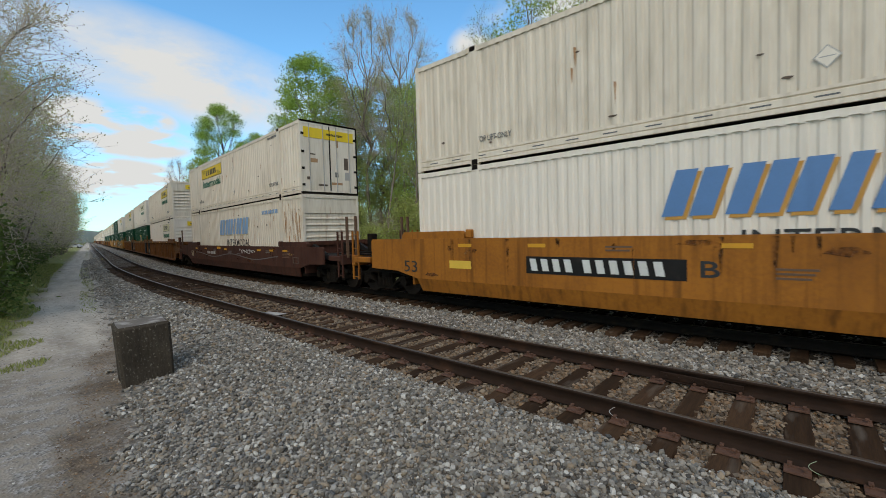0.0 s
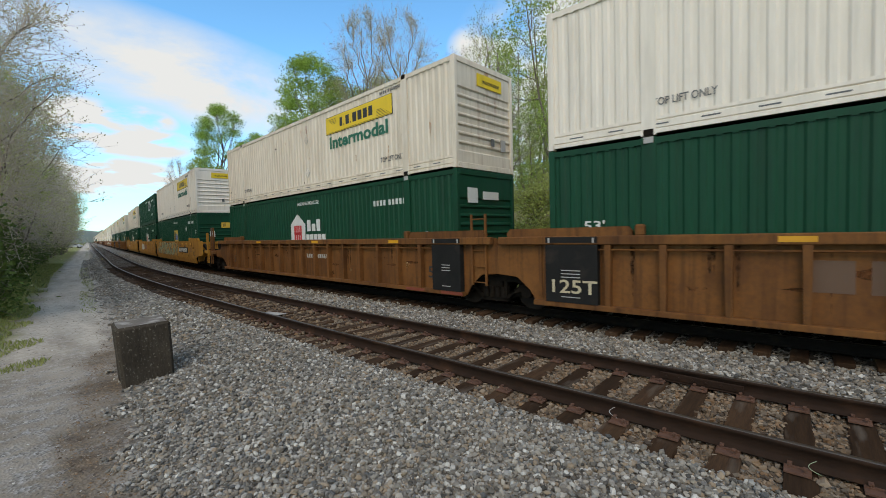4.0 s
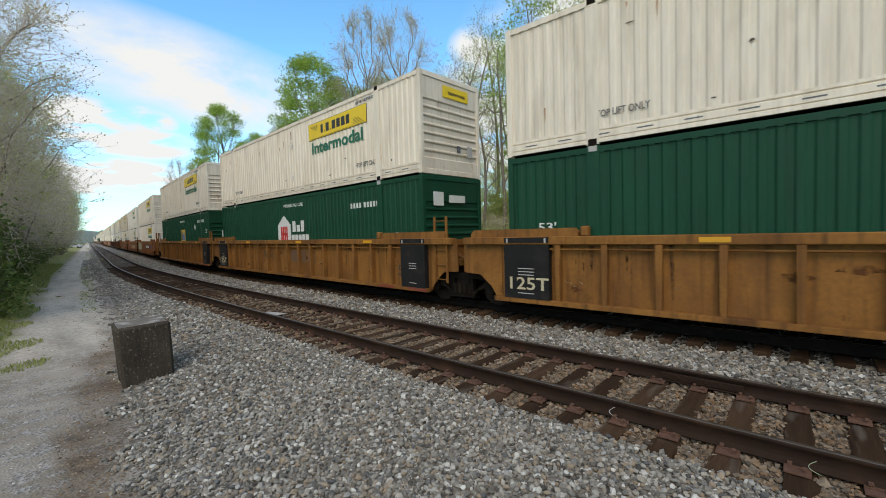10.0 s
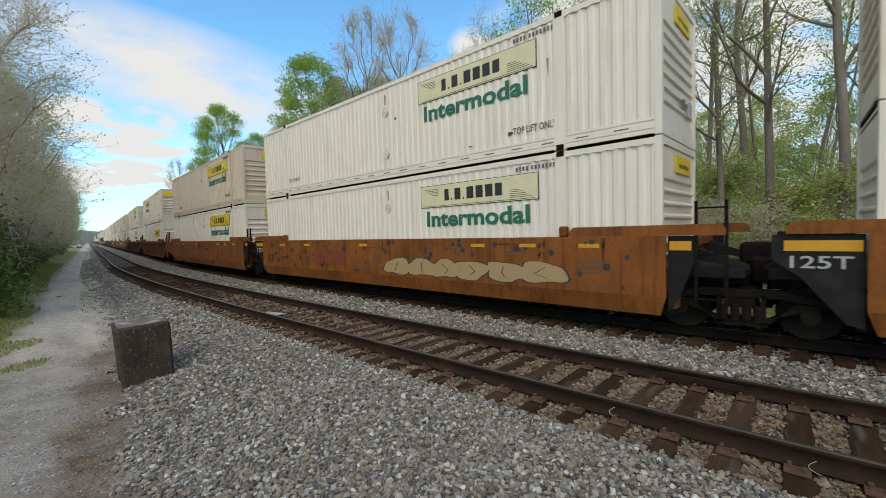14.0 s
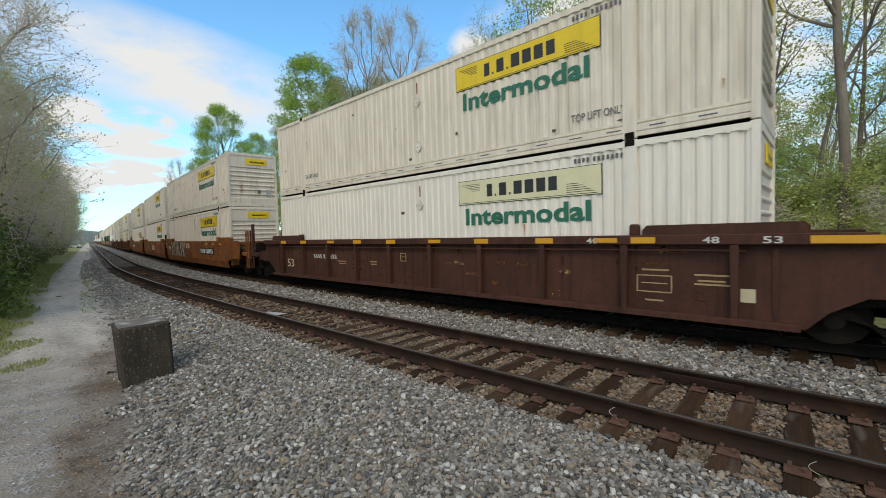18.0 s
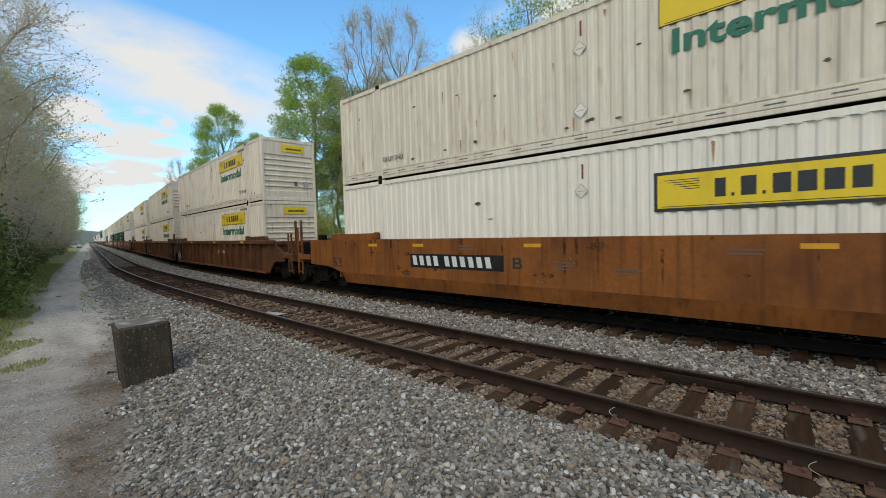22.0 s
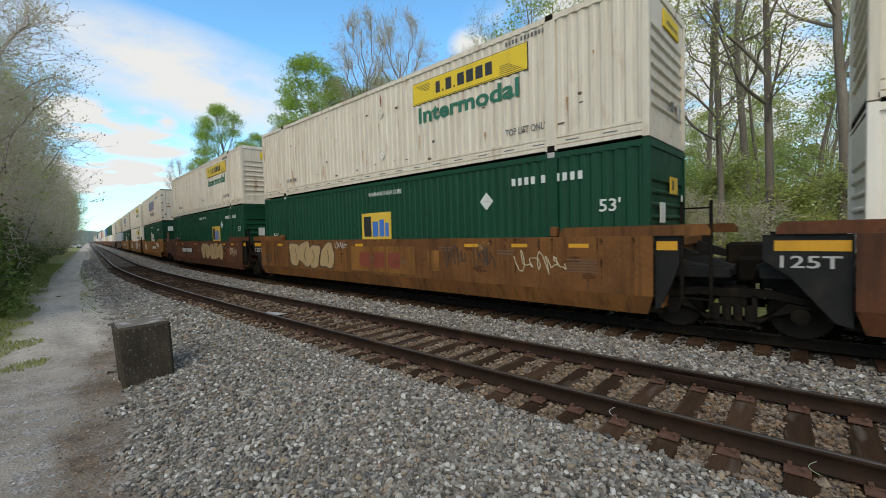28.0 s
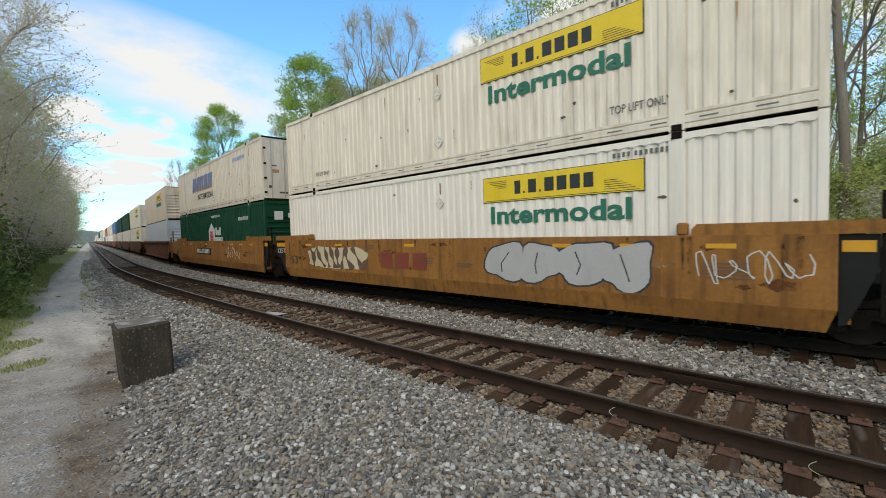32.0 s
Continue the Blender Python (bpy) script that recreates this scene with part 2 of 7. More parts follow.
M["tie"] = surface("weathered_timber_sleeper", [(0.022, 0.013, 0.008), (0.080, 0.044, 0.024)], scale=(0.35, 4, 4), size=4, fine=24, rough=0.9, bump=0.6, bump_size=14, per_object=0.35,
                   stain=(0.16, 0.135, 0.11), stain_scale=(0.5, 3, 3), stain_size=2, stain_amount=0.6, gloss=0.1)
M["plate"] = surface("rusty_tie_plate", [(0.075, 0.034, 0.020), (0.15, 0.070, 0.042)], size=8, rough=0.85, bump=0.3)
M["stone"] = surface("mixed_grey_ballast_stone", [(0.1, 0.0892, 0.076), (0.252, 0.226, 0.188), (0.0425, 0.0395, 0.0356), (0.398, 0.363, 0.308), (0.133, 0.118, 0.0973), (0.30, 0.225, 0.15), (0.305, 0.284, 0.244), (0.073, 0.0765, 0.0783), (0.60, 0.57, 0.51), (0.145, 0.138, 0.128)],
                     size=12, fine=90, rough=0.85, bump=0.35, bump_size=50, per_island=0.2, gloss=0.3)
M["stone_brown"] = surface("oil_stained_ballast_stone", [(0.108, 0.0758, 0.0507), (0.204, 0.142, 0.0904), (0.0575, 0.0414, 0.0309), (0.319, 0.248, 0.176), (0.204, 0.113, 0.0551), (0.242, 0.189, 0.138), (0.0959, 0.0746, 0.0573)],
                           size=12, fine=90, rough=0.9, bump=0.35, bump_size=50, per_island=0.2, gloss=0.3)
# Ballast colour blackened to stand for the shade beneath the train.
M["stone_shaded"] = surface("shade_black_ballast_stone", [(0.015, 0.0125, 0.01), (0.035, 0.029, 0.023), (0.01, 0.0085, 0.007), (0.055, 0.045, 0.035), (0.025, 0.02, 0.015)], size=12, fine=90, rough=0.9, bump=0.3, bump_size=50, per_island=0.2, gloss=0.05)
M["concrete"] = surface("old_dark_weathered_concrete", [(0.026, 0.020, 0.014), (0.075, 0.060, 0.044)], scale=(1, 1, 0.45), size=4, fine=34, rough=0.95, bump=0.9, bump_size=38, gloss=0.2, distance=0.02,
                        stain=(0.20, 0.175, 0.14), stain_scale=(1, 1, 0.8), stain_size=34, stain_low=0.60, stain_high=0.68, stain_amount=0.75, grime=(0.018, 0.014, 0.010), grime_amount=0.6)
M["bark"] = surface("grey_brown_bark", [(0.13, 0.105, 0.082), (0.26, 0.22, 0.175)], scale=(1, 1, 0.25), size=6, fine=30, rough=0.95, bump=0.5, bump_size=20, per_object=0.2)
M["twig"] = surface("pale_grey_brown_twigs", [(0.43, 0.365, 0.30), (0.64, 0.565, 0.48)], size=2, fine=20, rough=0.95, bump=0.0, per_object=0.15)


def leaf_paint(name, colours, glow=0.35):
    m = surface(name, colours, size=1.5, fine=8, rough=0.6, bump=0.0, per_island=0.3, gloss=0.25)
    t = m.node_tree
    b = next(n for n in t.nodes if n.type == "BSDF_PRINCIPLED")
    tr, ad, out = t.nodes.new("ShaderNodeBsdfTranslucent"), t.nodes.new("ShaderNodeMixShader"), next(n for n in t.nodes if n.type == "OUTPUT_MATERIAL")
    ad.inputs[0].default_value = glow
    t.links.new(b.inputs["Base Color"].links[0].from_socket, tr.inputs[0])
    t.links.new(b.outputs[0], ad.inputs[1])
    t.links.new(tr.outputs[0], ad.inputs[2])
    t.links.new(ad.outputs[0], out.inputs[0])
    return m


M["leaf"] = leaf_paint("fresh_spring_green_leaves", [(0.26, 0.40, 0.07), (0.42, 0.56, 0.13)], 0.5)
M["leaf_young"] = leaf_paint("young_yellow_green_leaves", [(0.36, 0.42, 0.12), (0.52, 0.56, 0.21)], 0.5)
M["leaf_dark"] = leaf_paint("dark_green_leaves", [(0.075, 0.125, 0.026), (0.15, 0.215, 0.055)], 0.4)
M["bud"] = leaf_paint("pale_brown_green_buds", [(0.42, 0.40, 0.22), (0.58, 0.55, 0.33)], 0.5)
# Greyed greens carry the distance haze in the leaf colour itself.
M["far_woods"] = leaf_paint("hazy_distant_woods", [(0.13, 0.155, 0.115), (0.19, 0.215, 0.165)], 0.2)
M["grass"] = leaf_paint("roadside_grass", [(0.20, 0.24, 0.065), (0.37, 0.38, 0.14)], 0.45)


def plain(name, colour, rough=0.5):
    return surface(name, [tuple(v * 0.86 for v in colour), colour], size=3, fine=25, rough=rough, bump=0.03, stain=tuple(v * 0.6 for v in colour), stain_scale=STREAK, stain_amount=0.4)


M["concrete_top"] = surface("lighter_worn_concrete_top", [(0.09, 0.075, 0.06), (0.17, 0.145, 0.12)], size=6, fine=40, rough=0.95, bump=0.7, bump_size=40, stain=(0.46, 0.43, 0.39), stain_size=5, stain_low=0.50)
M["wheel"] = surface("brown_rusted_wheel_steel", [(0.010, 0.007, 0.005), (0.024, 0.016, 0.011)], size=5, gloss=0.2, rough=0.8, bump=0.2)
M["banner_pale"] = plain("faded_pale_banner_film", (0.72, 0.66, 0.42))
M["banner"] = plain("yellow_banner_film", (0.80, 0.55, 0.02))
M["ink"] = plain("black_lettering", (0.02, 0.02, 0.02))
M["word_green"] = plain("dark_green_lettering", (0.01, 0.145, 0.085))
M["word_grey"] = plain("faded_grey_lettering", (0.12, 0.12, 0.12))
M["chalk"] = plain("white_lettering", (0.66, 0.66, 0.63))
M["blue_block"] = plain("sun_faded_blue_film", (0.09, 0.22, 0.46))
M["blue_ink"] = plain("blue_lettering", (0.04, 0.17, 0.52))
M["blue_fade"] = plain("faded_blue_lettering", (0.22, 0.38, 0.60))
M["amber"] = plain("amber_reflector", (0.66, 0.31, 0.012))
M["red_ink"] = plain("dull_red_lettering", (0.21, 0.045, 0.022))
M["sign_red"] = plain("bright_red_lettering", (0.55, 0.03, 0.03))
M["cream_logo"] = plain("cream_yellow_film", (0.74, 0.47, 0.06))
M["rust_run"] = surface("brown_rust_run", [(0.34, 0.18, 0.085), (0.47, 0.28, 0.15)], size=6, rough=0.85, bump=0.2)
M["scuff"] = surface("dark_scuffed_paint", [(0.05, 0.035, 0.028), (0.16, 0.115, 0.085)], size=6, rough=0.85, bump=0.2)
M["amber_spray"] = plain("orange_spray_paint", (0.55, 0.27, 0.05), 0.6)
M["spray_green"] = plain("pale_green_spray_paint", (0.30, 0.36, 0.22), 0.6)
M["spray_cream"] = plain("cream_spray_paint", (0.55, 0.46, 0.30), 0.6)
M["spray_silver"] = plain("silver_grey_spray_paint", (0.42, 0.40, 0.38), 0.5)
M["spray_black"] = plain("black_spray_paint", (0.03, 0.03, 0.03), 0.6)
M["spray_blue"] = plain("blue_spray_paint", (0.08, 0.14, 0.42), 0.6)
M["spray_white"] = plain("white_spray_paint", (0.62, 0.60, 0.56), 0.6)
M["spray_tan"] = plain("tan_cream_spray_paint", (0.40, 0.27, 0.13), 0.6)
M["spray_plum"] = plain("dull_plum_spray_paint", (0.20, 0.085, 0.09), 0.6)
M["spray_brown"] = plain("dark_brown_spray_paint", (0.13, 0.07, 0.04), 0.6)


# ---------- mesh helpers ----------
def mesh_of(bm, name, material):
    me = bpy.data.meshes.new(name)
    bm.to_mesh(me)
    bm.free()
    for m in (material if isinstance(material, (list, tuple)) else (material,)):
        me.materials.append(m)
    return me


def part(name, bm, material, parent, label=""):
    """Links a bmesh, or a ready mesh, as one object under a thing or part."""
    me = bm if isinstance(bm, bpy.types.Mesh) else mesh_of(bm, name, material)
    ob = new(name, me)
    ob.parent = parent
    if label:
        ob["label"] = label
    return ob


def empty(name, m, label, category, group=""):
    ob = new(name)
    ob.empty_display_size = 0.2
    ob.matrix_basis = m
    return tagged(ob, label, category, group)


def box(bm, x0, x1, y0, y1, z0, z1, bevel=0.0):
    r = bmesh.ops.create_cube(bm, size=1.0, matrix=Matrix.LocRotScale(((x0 + x1) / 2, (y0 + y1) / 2, (z0 + z1) / 2), None, (x1 - x0, y1 - y0, z1 - z0)))
    if bevel:
        vs = set(r["verts"])
        bmesh.ops.bevel(bm, geom=[e for e in bm.edges if e.verts[0] in vs and e.verts[1] in vs], offset=bevel, segments=1, affect="EDGES")
    return bm


def boxes(*specs, bevel=0.0):
    bm = bmesh.new()
    for s in specs:
        box(bm, *s, bevel=bevel)
    return bm


def rod(bm, a, b, r, n=8, r2=None):
    a, b = Vector(a), Vector(b)
    d = b - a
    q = d.to_track_quat("Z", "Y").to_matrix().to_4x4()
    bmesh.ops.create_cone(bm, cap_ends=True, segments=n, radius1=r, radius2=r if r2 is None else r2, depth=d.length, matrix=Matrix.Translation((a + b) / 2) @ q)
    return bm


def prism(points, x0, x1):
    """A slab from x0 to x1 with an outline of (y, z) points."""
    bm = bmesh.new()
    a = [bm.verts.new((x0, y, z)) for y, z in points]
    b = [bm.verts.new((x1, y, z)) for y, z in points]
    bm.faces.new(a)
    bm.faces.new(b[::-1])
    for i in range(len(a)):
        j = (i + 1) % len(a)
        bm.faces.new((a[j], a[i], b[i], b[j]))
    bmesh.ops.recalc_face_normals(bm, faces=bm.faces)
    return bm


def raw_mesh(name, verts, faces, material):
    """A mesh from numpy arrays: verts (n, 3) and faces (m, k)."""
    me = bpy.data.meshes.new(name)
    verts, faces = np.asarray(verts, np.float32), np.asarray(faces, np.int32)
    k = faces.shape[1]
    me.vertices.add(len(verts))
    me.vertices.foreach_set("co", verts.ravel())
    me.loops.add(faces.size)
    me.loops.foreach_set("vertex_index", faces.ravel())
    me.polygons.add(len(faces))
    me.polygons.foreach_set("loop_start", np.arange(0, faces.size, k, dtype=np.int32))
    me.update(calc_edges=True)
    me.materials.append(material)
    return me


# ---------- ground ----------
def lerp_table(table, s):
    if s <= table[0][0]:
        return table[0][1]
    for (a, u), (b, v) in zip(table, table[1:]):
        if s <= b:
            return u + (v - u) * (s - a) / (b - a)
    return table[-1][1]


def road_right(s):
    return lerp_table(((-20, 0.1), (5, 0.4), (7, 0.75), (10, 1.35), (16, 2.2), (30, 3.05), (51, 3.2), (120, 3.2)), s)


def road_left(s):
    return lerp_table(((-20, -2.2), (5, -0.9), (13, 0.0), (22, 0.65), (38, 1.25), (73, 1.2), (120, 1.2)), s)


def smooth(x, a, b):
    t = min(max((x - a) / (b - a), 0.0), 1.0)
    return t * t * (3 - 2 * t)


def ground_z(s, off):
    n = noise.noise(Vector((s * 0.35, off * 0.8, 0.3))) * 0.03 + noise.noise(Vector((s * 1.6, off * 2.2, 4.0))) * 0.012
    rr, rl = road_right(s), road_left(s)
    z = -0.47 + n
    if off < rl:
        z += 0.35 * smooth(rl - off, 0.0, 6.0) + 0.05 * smooth(rl - off, 0.0, 0.6)
    toe = min(rr + 0.1, 3.05)
    if off > toe:
        z += 0.26 * smooth(off, toe, 3.55) - n * 0.6 * smooth(off, toe, 3.55)
    if 4.05 < off < 6.55:
        z -= 0.03
    if off > 6.6:
        z -= 0.10 * smooth(off, 6.6, 8.15) - 0.06 * smooth(off, 8.25, 8.75)
    if off > 11.6:
        z -= 0.55 * smooth(off, 11.6, 13.3)
    if off > 14:
        z += 0.5 * smooth(off, 14, 40)
    return z


def spread(s, off, z=0.0):
    """along(), but with straight cross lines far from the tracks."""
    if abs(off) > 60:
        side = math.copysign(60, off)
        return along(s, side, z) + Vector((off - side, 0, 0))
    return along(s, off, z)


def ground_lines(values):
    out = []
    for a, b, step in values:
        out += list(np.arange(a, b, step))
    return out


G_S = ground_lines(((-1600, -200, 200), (-200, -20, 20), (-20, -4, 2), (-4, 24, 0.3), (24, 60, 1.2), (60, 160, 5), (160, 600, 40), (600, 2601, 200)))
G_O = ground_lines(((-1600, -100, 250), (-100, -12, 11), (-12, -4, 1), (-4, 8.95, 0.15), (8.95, 14, 0.45), (14, 40, 2.6), (40, 100, 12), (100, 1601, 250)))
g_verts, g_gravel, g_grass, g_soil, g_pale = [], [], [], [], []
for s in G_S:
    for o in G_O:
        g_verts.append(spread(s, o, ground_z(s, o)))
        wob = noise.noise(Vector((s * 0.9, o * 0.9, 7.0))) * 0.35 + noise.noise(Vector((s * 3.1, o * 3.1, 2.0))) * 0.15
        rr, rl = road_right(s), road_left(s)
        g_gravel.append(smooth(o + wob * 0.8, rr + 0.25 * (1 - smooth(s, 10, 18)), rr + 0.75) * (1 - smooth(o + wob, 13.0, 13.8)))
        verge = smooth(rl - o + wob * 1.2, -0.25, 0.5) + smooth(o + wob, 13.2, 14.2)
        middle = 0.6 * smooth(-abs(o - (rr - 0.35)) + wob * 0.5, -0.25, 0.2) * smooth(s, 17, 26)
        g_grass.append(min(1.0, verge + middle))
        g_soil.append(smooth(-abs(o - rr - 0.18) + wob * 0.8, -0.55, -0.15) * (1 - smooth(s, 10, 18)) * (0.55 + 0.9 * noise.noise(Vector((s * 2.3, o * 2.6, 31.0)))))
        # Road colour lightened from s 8 to offset the shade of the left trees.
        g_pale.append(0.95 * smooth(s, 8, 15) * smooth(o, rl - 0.3, rl + 0.5) * (1 - smooth(o, rr - 0.1, rr + 0.5)) * (0.8 + 0.6 * noise.noise(Vector((s * 0.4, o * 2.2, 17.0)))))
no = len(G_O)
g_faces = [(i * no + j, i * no + j + 1, (i + 1) * no + j + 1, (i + 1) * no + j) for i in range(len(G_S) - 1) for j in range(no - 1)]
g_faces = [f[::-1] for f in g_faces]


def ground_material():
    m = bpy.data.materials.new("dusty_road_gravel_and_grass")
    m.use_nodes = True
    t = m.node_tree
    b = t.nodes["Principled BSDF"]
    b.inputs["Roughness"].default_value, b.inputs["Specular IOR Level"].default_value = 0.95, 0.2
    c = t.nodes.new("ShaderNodeTexCoord").outputs["Object"]

    def tex(kind, scale, detail=6.0):
        n = t.nodes.new(kind)
        n.inputs["Scale"].default_value = scale
        if kind == "ShaderNodeTexNoise":
            n.inputs["Detail"].default_value = detail
        t.links.new(c, n.inputs["Vector"])
        return n

    def ramp(x, *stops):
        r = t.nodes.new("ShaderNodeValToRGB")
        while len(r.color_ramp.elements) < len(stops):
            r.color_ramp.elements.new(0.5)
        for e, (p, col) in zip(r.color_ramp.elements, stops):
            e.position, e.color = p, (*col, 1)
        t.links.new(x, r.inputs[0])
        return r.outputs[0]

    def blend(f, a, z):
        x = t.nodes.new("ShaderNodeMix")
        x.data_type = "RGBA"
        t.links.new(f, x.inputs[0])
        t.links.new(a, x.inputs[6])
        t.links.new(z, x.inputs[7])
        return x.outputs[2]

    def mask(name):
        a = t.nodes.new("ShaderNodeAttribute")
        a.attribute_name = name
        return a.outputs["Fac"]

    dust = ramp(tex("ShaderNodeTexNoise", 1.1, 9).outputs[0], (0.3, (0.125, 0.103, 0.079)), (0.48, (0.22, 0.188, 0.150)), (0.68, (0.34, 0.30, 0.25)))
    speck = tex("ShaderNodeTexVoronoi", 34)
    pebble = ramp(speck.outputs["Color"], (0.2, (0.13, 0.12, 0.11)), (0.5, (0.26, 0.245, 0.225)), (0.8, (0.40, 0.385, 0.365)))
    few = ramp(tex("ShaderNodeTexNoise", 6, 8).outputs[0], (0.45, (0, 0, 0)), (0.62, (0.85, 0.85, 0.85)))
    road = blend(few, dust, pebble)
    stone = ramp(tex("ShaderNodeTexVoronoi", 17).outputs["Color"], (0.15, (0.075, 0.068, 0.060)), (0.45, (0.19, 0.172, 0.150)), (0.8, (0.37, 0.34, 0.30)))
    soil = ramp(tex("ShaderNodeTexNoise", 8, 9).outputs[0], (0.35, (0.060, 0.040, 0.026)), (0.65, (0.165, 0.115, 0.072)))
    grass = ramp(tex("ShaderNodeTexNoise", 2.5, 10).outputs[0], (0.32, (0.19, 0.155, 0.095)), (0.5, (0.19, 0.21, 0.065)), (0.68, (0.30, 0.30, 0.12)))
    # Brighter road colour that makes up for tree shade farther along.
    lightened_road = ramp(tex("ShaderNodeTexNoise", 9, 8).outputs[0], (0.3, (0.42, 0.37, 0.305)), (0.7, (0.64, 0.575, 0.49)))
    col = blend(mask("soil"), blend(mask("pale"), road, lightened_road), soil)
    col = blend(mask("gravel"), col, stone)
    col = blend(mask("grass"), col, grass)
    t.links.new(col, b.inputs["Base Color"])
    bp = t.nodes.new("ShaderNodeBump")
    bp.inputs["Strength"].default_value, bp.inputs["Distance"].default_value = 0.6, 0.02
    t.links.new(speck.outputs["Distance"], bp.inputs["Height"])
    t.links.new(bp.outputs[0], b.inputs["Normal"])
    return m


g_mesh = raw_mesh("ground", g_verts, g_faces, ground_material())
for key, values in (("gravel", g_gravel), ("grass", g_grass), ("soil", g_soil), ("pale", g_pale)):
    g_mesh.attributes.new(key, "FLOAT", "POINT").data.foreach_set("value", np.asarray(values, np.float32))
g_mesh.polygons.foreach_set("use_smooth", [True] * len(g_mesh.polygons))
ground = tagged(new("ground", g_mesh), "dusty dirt road, grey ballast bed and grassy verge along the railway", "ground", kind="structure")

# ---------- tracks ----------
RAIL_OUTLINE = [(-0.07, 0), (0.07, 0), (0.07, 0.012), (0.018, 0.028), (0.011, 0.05), (0.011, 0.125), (0.034, 0.143), (0.036, 0.165), (0.030, 0.176), (-0.030, 0.176), (-0.036, 0.165), (-0.034, 0.143), (-0.011, 0.125),
                (-0.011, 0.05), (-0.018, 0.028), (-0.07, 0.012)]
TIE_TOP = -RAIL_H - 0.004


def sweep(off, outline, z0, s_values, material, name, head=None):
    vs, fs, k = [], [], len(outline)
    for s in s_values:
        for u, v in outline:
            vs.append(along(s, off + u, z0 + v))
    for i in range(len(s_values) - 1):
        for j in range(k):
            fs.append((i * k + j, i * k + (j + 1) % k, (i + 1) * k + (j + 1) % k, (i + 1) * k + j))
    me = raw_mesh(name, vs, fs, material)
    if head:
        me.materials.append(head)
        idx = np.zeros(len(fs), np.int32)
        idx[[n for n in range(len(fs)) if n % k == 8]] = 1
        me.polygons.foreach_set("material_index", idx)
    return me


RAIL_S = list(range(-80, 8, 4)) + list(range(8, 72, 2)) + [75, 85, 100, 150, 250, 400, 700, 1100]


def tie_mesh(seed):
    rnd = random.Random(seed)
    bm = bmesh.new()
    box(bm, -1.3, 1.3, -0.115, 0.115, -0.18, 0, bevel=0.012)
    bmesh.ops.subdivide_edges(bm, edges=[e for e in bm.edges if abs(e.verts[0].co.x - e.verts[1].co.x) > 1], cuts=5)
    for v in bm.verts:
        v.co += Vector((rnd.uniform(-1, 1) * (0.02 if abs(v.co.x) > 1.2 else 0), rnd.uniform(-0.008, 0.008), rnd.uniform(-0.012, 0.004)))
    return mesh_of(bm, "sleeper", M["tie"])


def plate_mesh():
    bm = boxes((-0.18, 0.18, -0.09, 0.09, 0, 0.016), (-0.095, -0.072, -0.09, 0.09, 0.016, 0.03), (0.072, 0.095, -0.09, 0.09, 0.016, 0.03))
    for x, y in ((-0.085, 0.05), (0.085, -0.05), (-0.14, -0.05), (0.14, 0.05)):
        rod(bm, (x, y, 0.014), (x, y, 0.05), 0.011, 6)
        box(bm, x - 0.02, x + 0.02, y - 0.016, y + 0.016, 0.045, 0.06)
    return mesh_of(bm, "tie_plate", M["plate"])


TIES, PLATE = [tie_mesh(i) for i in range(4)], plate_mesh()
TIE_STEP, TIE_PHASE = 0.49, 0.51


def track(centre, label, near_s, plates_s, seed):
    rnd = random.Random(seed)
    ob = empty("railway_track", Matrix(), label, "railway track")
    ob["kind"] = "structure"
    for side in (-0.7525, 0.7525):
        # Far rails take the near-black iron: the train's shade put into their colour.
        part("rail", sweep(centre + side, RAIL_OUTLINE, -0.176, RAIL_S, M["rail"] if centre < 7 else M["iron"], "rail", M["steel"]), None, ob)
    far_v, far_f = [], []
    k = math.ceil((-40 - TIE_PHASE) / TIE_STEP)
    while True:
        s = TIE_PHASE + k * TIE_STEP
        k += 1
        if s > 260:
            break
        jit, yaw, dz = rnd.uniform(-0.05, 0.05), rnd.uniform(-1.5, 1.5), rnd.uniform(-0.012, 0.0)
        p = along(s, centre + jit, TIE_TOP + dz)
        m = pose(p.x, p.y, p.z, 0, 0, yaw - math.degrees(turn_at(s)))
        if near_s[0] <= s <= near_s[1]:
            t = part("sleeper", TIES[rnd.randrange(4)], None, ob)
            t.matrix_basis = m
        else:
            b = len(far_v)
            for x, y, z in ((-1.3, -0.115, 0), (1.3, -0.115, 0), (1.3, 0.115, 0), (-1.3, 0.115, 0), (-1.3, -0.115, -0.18), (-1.3, 0.115, -0.18)):
                far_v.append(m @ Vector((x, y, z)))
            far_f += [(b, b + 1, b + 2, b + 3), (b, b + 3, b + 5, b + 4)]
        if plates_s[0] <= s <= plates_s[1]:
            for side in (-0.7525, 0.7525):
                q = along(s, centre + side, TIE_TOP + 0.001)
                pl = part("tie_plate", PLATE, None, ob)
                pl.matrix_basis = pose(q.x, q.y, q.z, 0, 0, -math.degrees(turn_at(s)))
    tagged(part("far_sleepers", raw_mesh("far_sleepers", far_v, far_f, M["tie"]), None, ob), kind="stuff")
    return ob


near_track = track(NEAR, "rusty brown rails on weathered dark timber sleepers in ballast", (-4, 42), (-1.5, 11), 3)
far_track = track(FAR, "rails on dark sleepers under the passing freight train", (-6, 36), (0, -1), 4)

